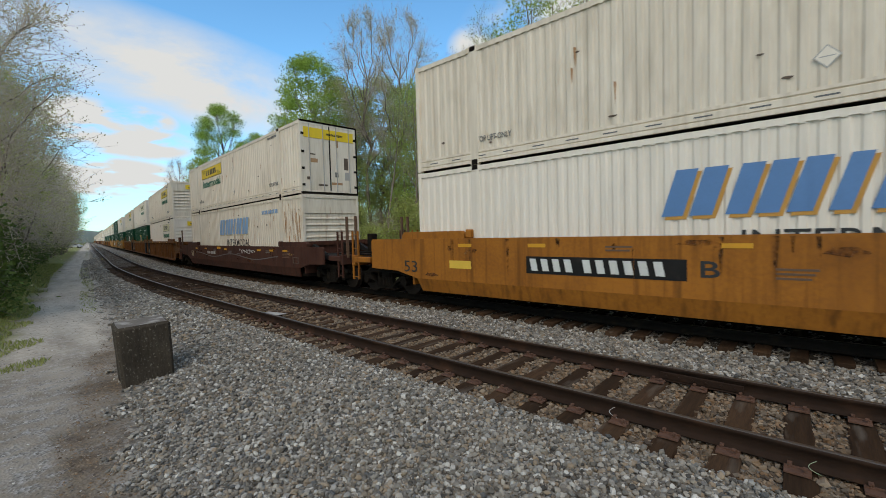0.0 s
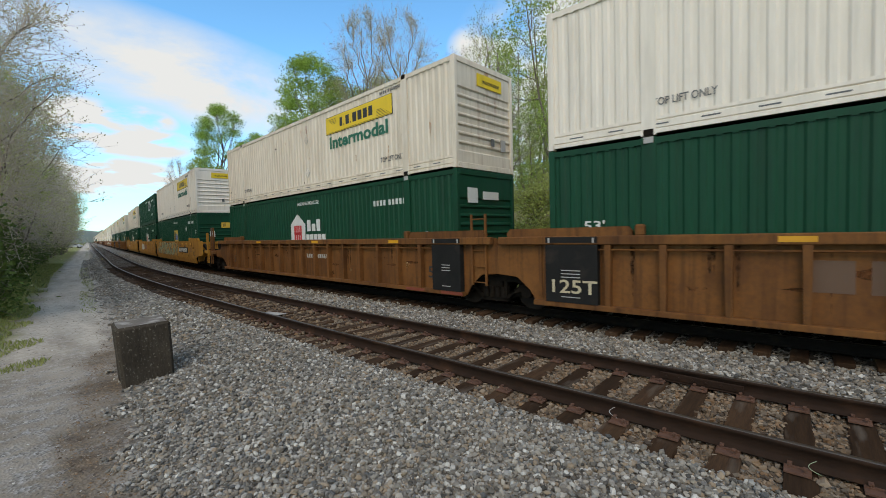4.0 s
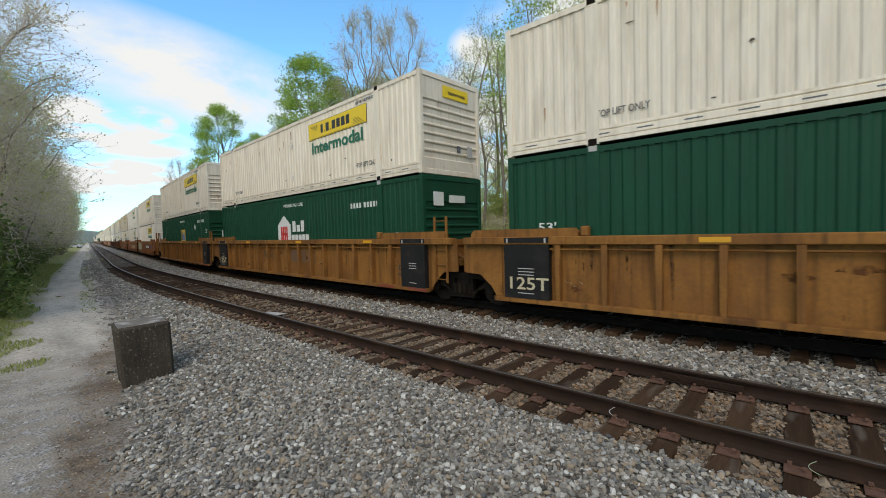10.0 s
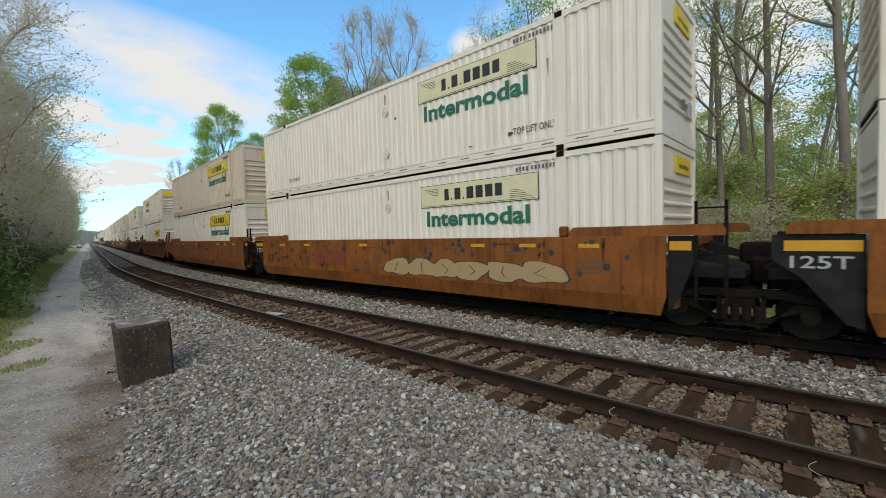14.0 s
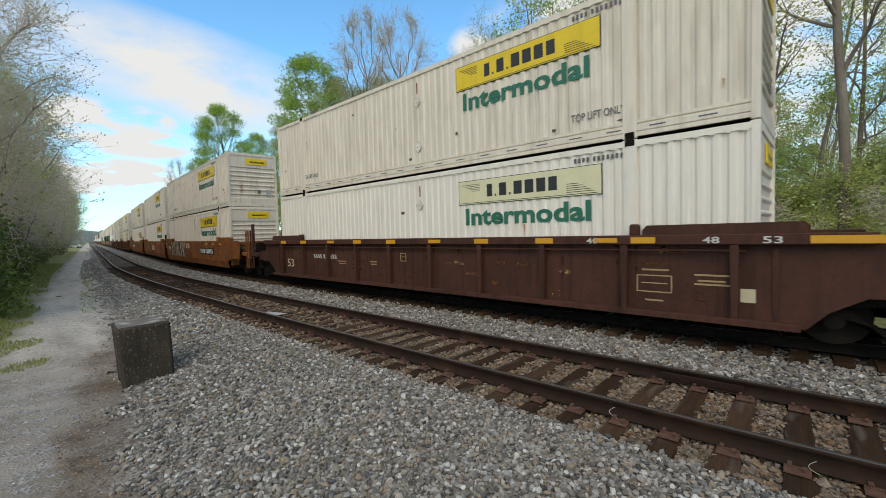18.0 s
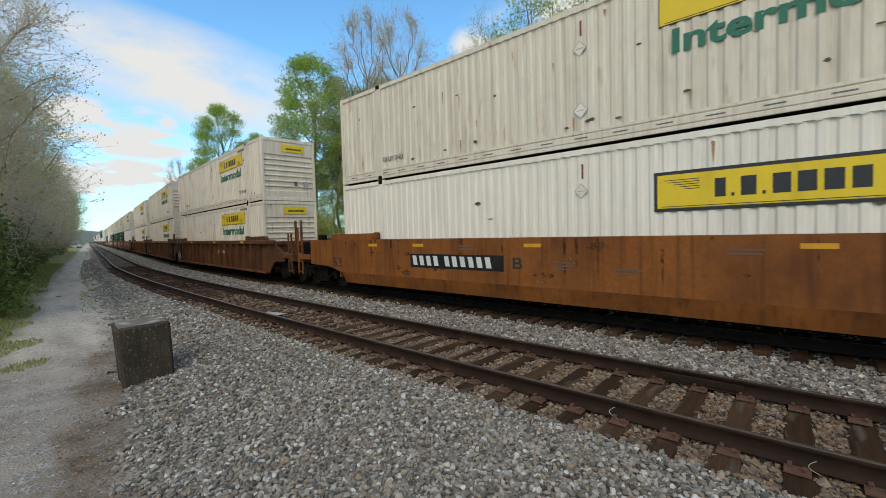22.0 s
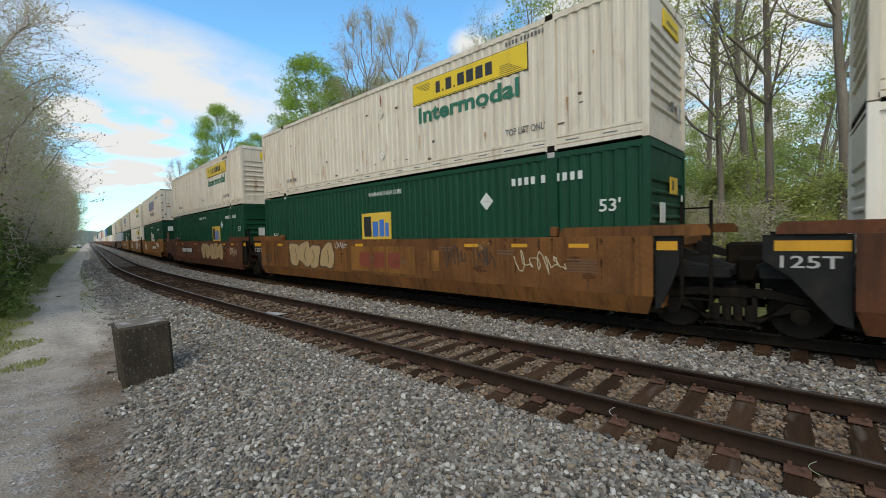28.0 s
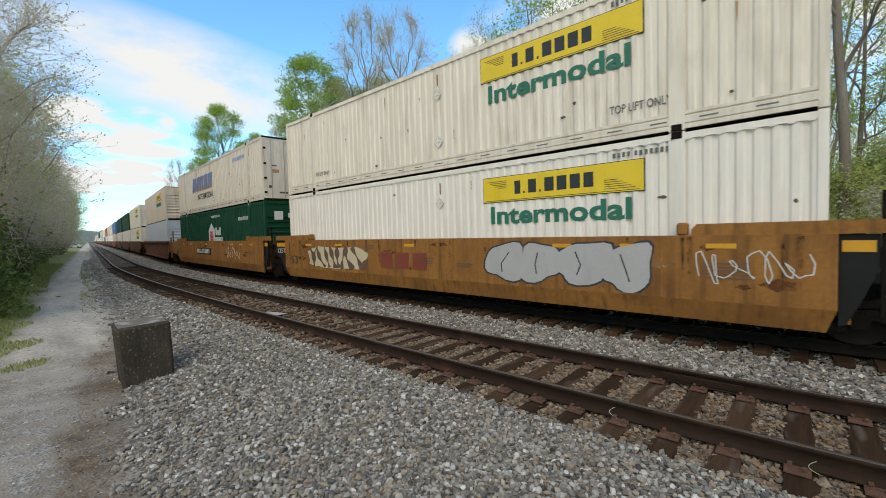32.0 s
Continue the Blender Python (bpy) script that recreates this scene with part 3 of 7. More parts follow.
# joint bars with bolts on the near track's rails, and copper bond wires
for off, s0 in ((NEAR + 0.7525 - 0.05, 1.0), (NEAR + 0.7525 + 0.05, 1.0), (NEAR - 0.7525 - 0.05, -1.4)):
    bm = boxes((-0.012, 0.012, -0.46, 0.46, -0.15, -0.06), bevel=0.006)
    for i in range(6):
        rod(bm, (-0.032, -0.38 + i * 0.152, -0.105), (0.032, -0.38 + i * 0.152, -0.105), 0.014, 6)
    q = along(s0, off)
    part("joint_bar", bm, M["rail"], near_track).matrix_basis = pose(q.x, q.y, 0, 0, 0, -math.degrees(turn_at(s0)))
for s0, z_top, drop, tint_of in ((1.55, -0.06, 0.11, "spray_silver"), (-0.1, -0.09, 0.10, "spray_green")):
    bm, prev = bmesh.new(), None
    for i in range(9):
        u = i / 8
        p = along(s0 + 0.05 * math.sin(u * 4), NEAR - 0.7525 - 0.05 - 0.05 * math.sin(u * 2.6), z_top - drop * u)
        if prev:
            rod(bm, prev, p, 0.0028, 5)
        prev = p
    part("bond_wire", bm, M[tint_of], near_track, "thin rail bond wire")

# ---------- ballast stones ----------
CUBE_V = np.array([(x, y, z) for x in (-0.62, 0.62) for y in (-0.62, 0.62) for z in (-0.62, 0.62)])
CUBE_F = np.array([(0, 1, 3), (0, 3, 2), (4, 6, 7), (4, 7, 5), (0, 4, 5), (0, 5, 1), (2, 3, 7), (2, 7, 6), (0, 2, 6), (0, 6, 4), (1, 5, 7), (1, 7, 3)])
OCT_V = np.array([(1, 0, 0), (-1, 0, 0), (0, 1, 0), (0, -1, 0), (0, 0, 1), (0, 0, -1)], float)
OCT_F = np.array([(0, 2, 4), (2, 1, 4), (1, 3, 4), (3, 0, 4), (2, 0, 5), (1, 2, 5), (3, 1, 5), (0, 3, 5)])


GOLD = (1 + 5 ** 0.5) / 2
ICO_V = np.array([(0, a, b * GOLD) for a in (-1, 1) for b in (-1, 1)] + [(a, b * GOLD, 0) for a in (-1, 1) for b in (-1, 1)] + [(a * GOLD, 0, b) for b in (-1, 1) for a in (-1, 1)], float) / 1.9
ICO_F = np.array([f for f in itertools.combinations(range(12), 3) if all(abs(np.linalg.norm(ICO_V[i] - ICO_V[j]) - 2 / 1.9) < 0.01 for i, j in itertools.combinations(f, 2))])
ICO_F = np.array([f if np.dot(np.cross(ICO_V[f[1]] - ICO_V[f[0]], ICO_V[f[2]] - ICO_V[f[0]]), ICO_V[f[0]]) > 0 else f[::-1] for f in ICO_F])


def scatter_stones(name, label, material, regions, seed):
    rng = np.random.default_rng(seed)
    vs, fs, base = [], [], 0
    for s0, s1, o0, o1, per_m2, radius, detail, keep in regions:
        n = int((s1 - s0) * max(o1 - o0, 0) * per_m2)
        bv, bf = (ICO_V, ICO_F) if detail == 2 else (CUBE_V, CUBE_F) if detail else (OCT_V, OCT_F)
        pts, rad = [], []
        for s, o in zip(rng.uniform(s0, s1, n), rng.uniform(o0, o1, n)):
            if not keep(s, o):
                continue
            r = radius * (0.5 + 1.1 * rng.random() ** 1.5)
            pts.append(along(s, o, ground_z(s, o) + r * (rng.uniform(-0.35, 1.1) if detail else rng.uniform(-0.25, 0.25))))
            rad.append(r)
        n = len(pts)
        if not n:
            continue
        q = rng.normal(size=(n, 4))
        q /= np.linalg.norm(q, axis=1)[:, None]
        w, x, y, z = q.T
        rot = np.stack([1 - 2 * (y * y + z * z), 2 * (x * y - z * w), 2 * (x * z + y * w), 2 * (x * y + z * w), 1 - 2 * (x * x + z * z), 2 * (y * z - x * w),
                        2 * (x * z - y * w), 2 * (y * z + x * w), 1 - 2 * (x * x + y * y)], 1).reshape(n, 3, 3)
        shape = bv[None] * rng.uniform(0.55, 1.3, (n, 1, 3)) * (rng.uniform(0.68, 1.22, (n, len(bv), 1)) * rng.uniform(0.88, 1.12, (n, len(bv), 3)) if detail == 2 else rng.uniform(0.62, 1.22, (n, len(bv), 3)))
        v = np.einsum("nij,nkj->nki", rot, shape) * np.array(rad)[:, None, None]
        v[:, :, 2] *= 0.8 if detail else 0.5
        v += np.array([p[:] for p in pts])[:, None, :]
        vs.append(v.reshape(-1, 3))
        fs.append((bf[None] + (np.arange(n) * len(bv))[:, None, None] + base).reshape(-1, 3))
        base += n * len(bv)
    me = raw_mesh(name, np.concatenate(vs), np.concatenate(fs), material)
    me.polygons.foreach_set("use_smooth", [False] * len(me.polygons))
    return tagged(new(name, me), label, "gravel", kind="stuff")


def edge_wob(s, o):
    return noise.noise(Vector((s * 0.9, o * 0.9, 7.0))) * 0.35


def on_shoulder(s, o):
    return o > road_right(s) + 0.42 * (1 - smooth(s, 10, 18)) + edge_wob(s, o) + 0.45 * noise.noise(Vector((s * 4, o * 4, 1)))


def on_edge(s, o):
    return abs(o - road_right(s) - 0.2 + edge_wob(s, o)) < 0.45


def off_tie(s, o):
    return abs((s - TIE_PHASE) / TIE_STEP - round((s - TIE_PHASE) / TIE_STEP)) > 0.21


def anywhere(s, o):
    return True


scatter_stones("ballast_gravel", "loose grey crushed-stone ballast on the track shoulder", M["stone"], [
    (1.2, 6, 0.2, 4.05, 2150, 0.0215, 2, on_shoulder), (6, 10, 0.5, 4.05, 1500, 0.0245, True, on_shoulder), (10, 16, 1.0, 4.05, 700, 0.032, True, on_shoulder), (15, 34, 1.8, 4.05, 260, 0.045, False, on_shoulder), (34, 70, 2.6, 4.05, 90, 0.06, False, anywhere),
    (-3.5, 1.2, 2.3, 4.05, 2000, 0.0215, 2, anywhere),
    (-4, 8, 6.6, 8.5, 1150, 0.028, True, anywhere), (8, 18, 6.6, 8.45, 520, 0.036, True, anywhere), (18, 45, 6.6, 8.35, 110, 0.055, False, anywhere), (45, 80, 6.6, 8.35, 60, 0.06, False, anywhere)], 11)
scatter_stones("crib_gravel", "brown oil-stained ballast between the sleepers", M["stone_brown"], [
    (-3.5, 8, 4.05, 6.6, 1250, 0.026, True, off_tie), (8, 16, 4.05, 6.6, 330, 0.038, True, off_tie), (16, 32, 4.05, 6.6, 90, 0.05, False, off_tie)], 12)
# Near-black stones paint the passing train's shade along the far track.
scatter_stones("oily_gravel", "ballast under the far track, blackened to stand for the train's shade", M["stone_shaded"], [(-7, 12, 8.35, 11.4, 260, 0.045, False, off_tie), (12, 40, 8.35, 11.0, 70, 0.06, False, off_tie)], 14)
scatter_stones("road_pebbles", "scattered small stones on the dirt road", M["stone"], [
    (3.0, 12, -1.0, 1.5, 150, 0.012, False, anywhere), (12, 26, -0.6, 2.5, 50, 0.016, False, anywhere)], 13)
scatter_stones("edge_pebbles", "small brown stones and clods along the road edge", M["stone_brown"], [
    (3.0, 12, 0.2, 2.1, 560, 0.015, False, on_edge), (12, 20, 1.0, 2.8, 110, 0.018, False, on_edge)], 15)


# ---------- concrete block beside the road ----------
def concrete_block():
    bm = bmesh.new()
    box(bm, -0.37, 0.37, -0.42, 0.42, -0.25, 0.97, bevel=0.04)
    bmesh.ops.subdivide_edges(bm, edges=bm.edges[:], cuts=3, use_grid_fill=True)
    for v in bm.verts:
        v.co += Vector((noise.noise(v.co * 5), noise.noise(v.co * 5 + Vector((9, 0, 0))), noise.noise(v.co * 5 + Vector((0, 9, 0))))) * 0.012
        v.co.x *= 1 - 0.04 * (0.97 - v.co.z)
    bm.normal_update()
    # Upward faces take the lighter concrete with pale patches.
    for f in bm.faces:
        f.material_index = 1 if f.normal.z > 0.8 else 0
    ob = new("concrete_block", mesh_of(bm, "concrete_block", (M["concrete"], M["concrete_top"])))
    ob.matrix_basis = pose(1.98, 8.48, -0.45, 0, -2.5, -7)
    return tagged(ob, "dark weathered square concrete block set in the gravel", "concrete block")


concrete_block()
plate_ob = new("metal_plate", mesh_of(boxes((-0.22, 0.22, -0.3, 0.3, 0, 0.02), bevel=0.006), "metal_plate", M["spray_silver"]))
pp = along(10.8, NEAR - 0.35, -0.165)
plate_ob.matrix_basis = pose(pp.x, pp.y, pp.z, 2, 3, 20)
tagged(plate_ob, "flat pale grey metal plate lying between the rails", "plate")


# ---------- lettering and marks on the train's side ----------
SIDE_VIEW = Matrix(((0, 0, -1, 0), (-1, 0, 0, 0), (0, 1, 0, 0), (0, 0, 0, 1)))   # letters run towards -y, stand up z, face -x
END_VIEW = Matrix(((1, 0, 0, 0), (0, 0, -1, 0), (0, 1, 0, 0), (0, 0, 0, 1)))     # letters run towards +x, face -y
HALF = 8.075
word_cache = {}


def word(text, width, height, material, bold=0.012):
    """A mesh of a word, its lower left corner at the origin, drawn to a width and height."""
    key = (text, round(width, 3), round(height, 3), material.name)
    if key not in word_cache:
        cu = bpy.data.curves.new("word", "FONT")
        cu.body, cu.extrude, cu.resolution_u, cu.offset = text, 0.002, 3, bold
        tmp = bpy.data.objects.new("word", cu)
        me = bpy.data.meshes.new_from_object(tmp)
        bpy.data.objects.remove(tmp)
        co = np.empty(len(me.vertices) * 3, np.float32)
        me.vertices.foreach_get("co", co)
        co = co.reshape(-1, 3)
        lo, hi = co.min(0), co.max(0)
        co[:, 0] = (co[:, 0] - lo[0]) * width / (hi[0] - lo[0])
        co[:, 1] = (co[:, 1] - lo[1]) * height / (hi[1] - lo[1])
        me.vertices.foreach_set("co", co.ravel())
        me.update()
        me.materials.clear()
        me.materials.append(material)
        word_cache[key] = me
    return word_cache[key]


def letter(parent, name, text, ye, z, width, height, material, x, label=""):
    """Letters on a side; ye: how far their left end lies from the leading end."""
    ob = part(name, word(text, width, height, material, 0.03 if height > 0.4 else 0.004 if height > 0.3 else 0.012), None, parent, label)
    ob.matrix_basis = Matrix.Translation((x - 0.003, ye - HALF, z)) @ SIDE_VIEW
    return ob


def shapes(outlines, x0, x1):
    """Flat pieces 6 mm thick on a side, from outlines of (ye, z)."""
    bm = bmesh.new()
    for pts in outlines:
        a = [bm.verts.new((x0, y - HALF, z)) for y, z in pts]
        b = [bm.verts.new((x1, y - HALF, z)) for y, z in pts]
        bm.faces.new(a)
        for i in range(len(a)):
            j = (i + 1) % len(a)
            bm.faces.new((a[i], a[j], b[j], b[i]))
    bmesh.ops.recalc_face_normals(bm, faces=bm.faces)
    return bm


def bar(y0, y1, z0, z1, slant=0.0):
    return [(y0, z0), (y1, z0), (y1 - slant, z1), (y0 - slant, z1)]


mark_cache = {}


def mark(parent, name, key, make, material, label=""):
    """A part whose mesh is made once under a key and then shared."""
    key = (name, key)
    if key not in mark_cache:
        mark_cache[key] = mesh_of(make(), name, material)
    return part(name, mark_cache[key], None, parent, label)


def banner(parent, ye0, ye1, z0, z1, x, framed=False, pale=False):
    """A yellow company banner with plain black bars for its name."""
    key = (ye0, ye1, z0, z1, framed, pale)
    w, h = ye1 - ye0, z1 - z0
    if framed:
        mark(parent, "banner_frame", key, lambda: shapes([bar(ye0 - 0.06, ye1 + 0.06, z0 - 0.06, z1 + 0.06)], x - 0.004, x + 0.02), M["ink"], "black banner frame")
    else:
        mark(parent, "banner_frame", key, lambda: shapes([bar(ye0 - 0.014, ye1 + 0.014, z0 - 0.014, z1 + 0.014)], x - 0.004, x + 0.02), M["ink"], "thin dark banner outline")
    mark(parent, "banner", key, lambda: shapes([bar(ye0, ye1, z0, z1)], x - 0.008, x + 0.02), M["banner_pale"] if pale else M["banner"], "faded pale banner" if pale else "bright yellow banner")

    def name_bars():
        pieces, y = [], ye1 - 0.24 * w
        for width in (0.042, 0, 0.055, 0, 0.06, 0.06, 0.06, 0.055):
            if width:
                pieces.append(bar(y - width * w, y, z0 + 0.26 * h, z0 + 0.78 * h))
                y -= width * w + 0.02 * w
            else:
                pieces.append(bar(y - 0.012 * w, y, z0 + 0.26 * h, z0 + 0.35 * h))
                y -= 0.035 * w
        for i in range(5):
            pieces.append(bar(ye0 + (0.04 + 0.022 * i) * w, ye0 + 0.20 * w, z0 + (0.12 + 0.075 * i) * h, z0 + (0.14 + 0.075 * i) * h))
            pieces.append(bar(ye1 - 0.18 * w, ye1 - (0.03 + 0.022 * i) * w, z0 + (0.82 - 0.07 * i) * h, z0 + (0.84 - 0.07 * i) * h))
        pieces.append(bar(ye0 + 0.02 * w, ye1 - 0.02 * w, z0 + 0.035 * h, z0 + 0.055 * h))
        return shapes(pieces, x - 0.011, x)

    mark(parent, "banner_print", key, name_bars, M["ink"], "plain black bars")["kind"] = "stuff"


def slanted_blocks(parent, ye0, ye1, z0, z1, x, main, edge, name="company_mark"):
    """Five groups of plain slanted blue strokes with an orange lower edge; they spell nothing."""
    w, h = ye1 - ye0, z1 - z0
    for i, (a, b, strokes) in enumerate(((0.0, 0.20, 2), (0.22, 0.49, 3), (0.51, 0.58, 1), (0.61, 0.79, 2), (0.81, 1.0, 2))):
        key = (round(ye1, 2), z0, i, main.name)
        step = (b - a) * w / strokes
        outs = [(ye1 - a * w - (k + 0.78) * step, ye1 - a * w - k * step) for k in range(strokes)]
        blk = mark(parent, name, key, lambda: shapes([bar(y0 - 0.05, y1 - 0.05, z0 - 0.06, z0 + 0.94 * h, 0.3 * h) for y0, y1 in outs], x - 0.006, x + 0.02), edge, "orange edge of slanted strokes")
        mark(blk, name + "_face", key, lambda: shapes([bar(y0, y1, z0, z1, 0.3 * h) for y0, y1 in outs], x - 0.010, x), main, "plain blue slanted strokes")


def square_logo(parent, ye, z, size, x, white=False):
    """A yellow or white square with plain dark and blue bars."""
    key, w, h = (ye, z, size, white), size * (1.5 if white else 1.68), size
    mark(parent, "square_logo", key, lambda: shapes([bar(ye - w, ye, z, z + h)], x - 0.008, x + 0.02), M["chalk"] if white else M["cream_logo"], "square logo panel")
    mark(parent, "logo_dark_bar", key, lambda: shapes([bar(ye - 0.34 * w, ye - 0.08 * w, z + 0.14 * h, z + 0.88 * h)], x - 0.011, x), M["ink"], "plain black bar")
    for i, (a, b, c) in enumerate(((0.58, 0.39, 0.68), (0.78, 0.62, 0.74), (0.93, 0.82, 0.62))):
        mark(parent, "logo_blue_bar", (*key, i), lambda: shapes([bar(ye - a * w, ye - b * w, z + 0.14 * h, z + c * h)], x - 0.011, x), M["blue_ink"] if not white else M["ink"], "plain coloured bar")


def house_logo(parent, ye, z, x):
    """A white house shape with red bars and two white bars beside it."""
    key = (ye, z)
    mark(parent, "house_logo", key, lambda: shapes([[(ye, z), (ye, z + 0.72), (ye - 0.58, z + 1.12), (ye - 1.16, z + 0.72), (ye - 1.16, z)]], x - 0.008, x + 0.02), M["chalk"], "white house-shaped logo")
    mark(parent, "logo_print", (key, "red"), lambda: shapes([bar(ye - 0.42, ye - 0.28, z, z + 0.66), bar(ye - 0.58, ye - 0.46, z, z + 0.66), bar(ye - 0.74, ye - 0.62, z, z + 0.66), bar(ye - 0.9, ye - 0.78, z, z + 0.66),
                                                   bar(ye - 0.9, ye - 0.28, z + 0.28, z + 0.38)], x - 0.011, x), M["sign_red"], "plain red bars")["kind"] = "stuff"
    bars = [bar(ye - 1.62 - 0.36 * i, ye - 1.36 - 0.36 * i, z + 0.42, z + (0.86, 0.7, 0.86)[i]) for i in range(3)] + [bar(ye - 1.5 - 0.3 * i, ye - 1.26 - 0.3 * i, z, z + 0.3) for i in range(5)]
    mark(parent, "logo_print", key, lambda: shapes(bars, x - 0.008, x), M["chalk"], "plain white bars")["kind"] = "stuff"


def number_bars(parent, ye, z, height, count, x, material, slant=0.0, name="number_marking"):
    """Plain bars where an identity number stands."""
    key = (ye, z, height, count, slant, material.name)
    out, y = [], ye
    for i in range(count):
        if i == 4:
            y -= height * 0.5
        out.append(bar(y - height * 0.56, y, z, z + height, slant))
        y -= height * 1.0
    tagged(mark(parent, name, key, lambda: shapes(out, x - 0.008, x + 0.004), material), kind="stuff")


def placard(parent, ye, z, size, x, material, name="placard"):
    def diamond(k):
        return [(ye - size + k, z), (ye - size, z + k * 1.1), (ye - size - k, z), (ye - size, z - k * 1.1)]
    p = mark(parent, name, (ye, z, size, material.name), lambda: shapes([diamond(size)], x - 0.006, x + 0.004), M["spray_silver"] if material is not M["chalk"] else material, "diamond placard holder")
    mark(p, "placard_face", (ye, z, size, material.name), lambda: shapes([diamond(size * 0.86)], x - 0.009, x), material)
    mark(p, "placard_slot", (ye, z, size), lambda: shapes([bar(ye - size * 1.55, ye - size * 0.45, z - 0.008, z + 0.008)], x - 0.011, x), M["spray_silver"])


# ---------- shipping containers ----------
C_H = 2.88


def corrugated(y0, y1, z0, z1, x_in, x_out, pitch=0.23):
    """A wall of upright trapezoid ribs, facing -x when x_out < x_in."""
    n = max(1, round((y1 - y0) / pitch))
    p = (y1 - y0) / n
    ys = []
    for i in range(n):
        a = y0 + i * p
        ys += [(a, x_out), (a + 0.36 * p, x_out), (a + 0.52 * p, x_in), (a + 0.84 * p, x_in)]
    ys.append((y1, x_out))
    bm = bmesh.new()
    lo = [bm.verts.new((x, y, z0)) for y, x in ys]
    hi = [bm.verts.new((x, y, z1)) for y, x in ys]
    for i in range(len(ys) - 1):
        f = (lo[i], lo[i + 1], hi[i + 1], hi[i])
        bm.faces.new(f if x_out > x_in else f[::-1])
    return bm


def ribbed_end(flip, material_rows=7):
    """The closed end wall with deep level ribs."""
    bm, y = bmesh.new(), -HALF
    s = -1 if not flip else 1
    rows = [(0.10, 0.0), (0.42, 0.0)]
    z = 0.42
    for i in range(material_rows):
        rows += [(z + 0.03, 0.0), (z + 0.07, 0.045), (z + 0.20, 0.045), (z + 0.24, 0.0)]
        z += 0.245
    rows += [(2.78, 0.0)]
    a = [bm.verts.new((-1.2, s * (HALF - 0.03 - d), z)) for z, d in rows]
    b = [bm.verts.new((1.2, s * (HALF - 0.03 - d), z)) for z, d in rows]
    for i in range(len(rows) - 1):
        bm.faces.new((a[i], b[i], b[i + 1], a[i + 1]))
    bmesh.ops.recalc_face_normals(bm, faces=bm.faces)
    return bm


def beam(outline, y0, y1):
    """A long bar from y0 to y1 with an outline of (x, z) points."""
    bm = bmesh.new()
    a = [bm.verts.new((x, y0, z)) for x, z in outline]
    b = [bm.verts.new((x, y1, z)) for x, z in outline]
    bm.faces.new(a)
    bm.faces.new(b[::-1])
    for i in range(len(a)):
        j = (i + 1) % len(a)
        bm.faces.new((a[j], a[i], b[i], b[j]))
    bmesh.ops.recalc_face_normals(bm, faces=bm.faces)
    return bm


shared = {}


def once(key, make, material=None):
    k = (key, material.name if material else "")
    if k not in shared:
        shared[k] = mesh_of(make(), key.split("|")[0], material)
    return shared[k]


POST = HALF - 1.98


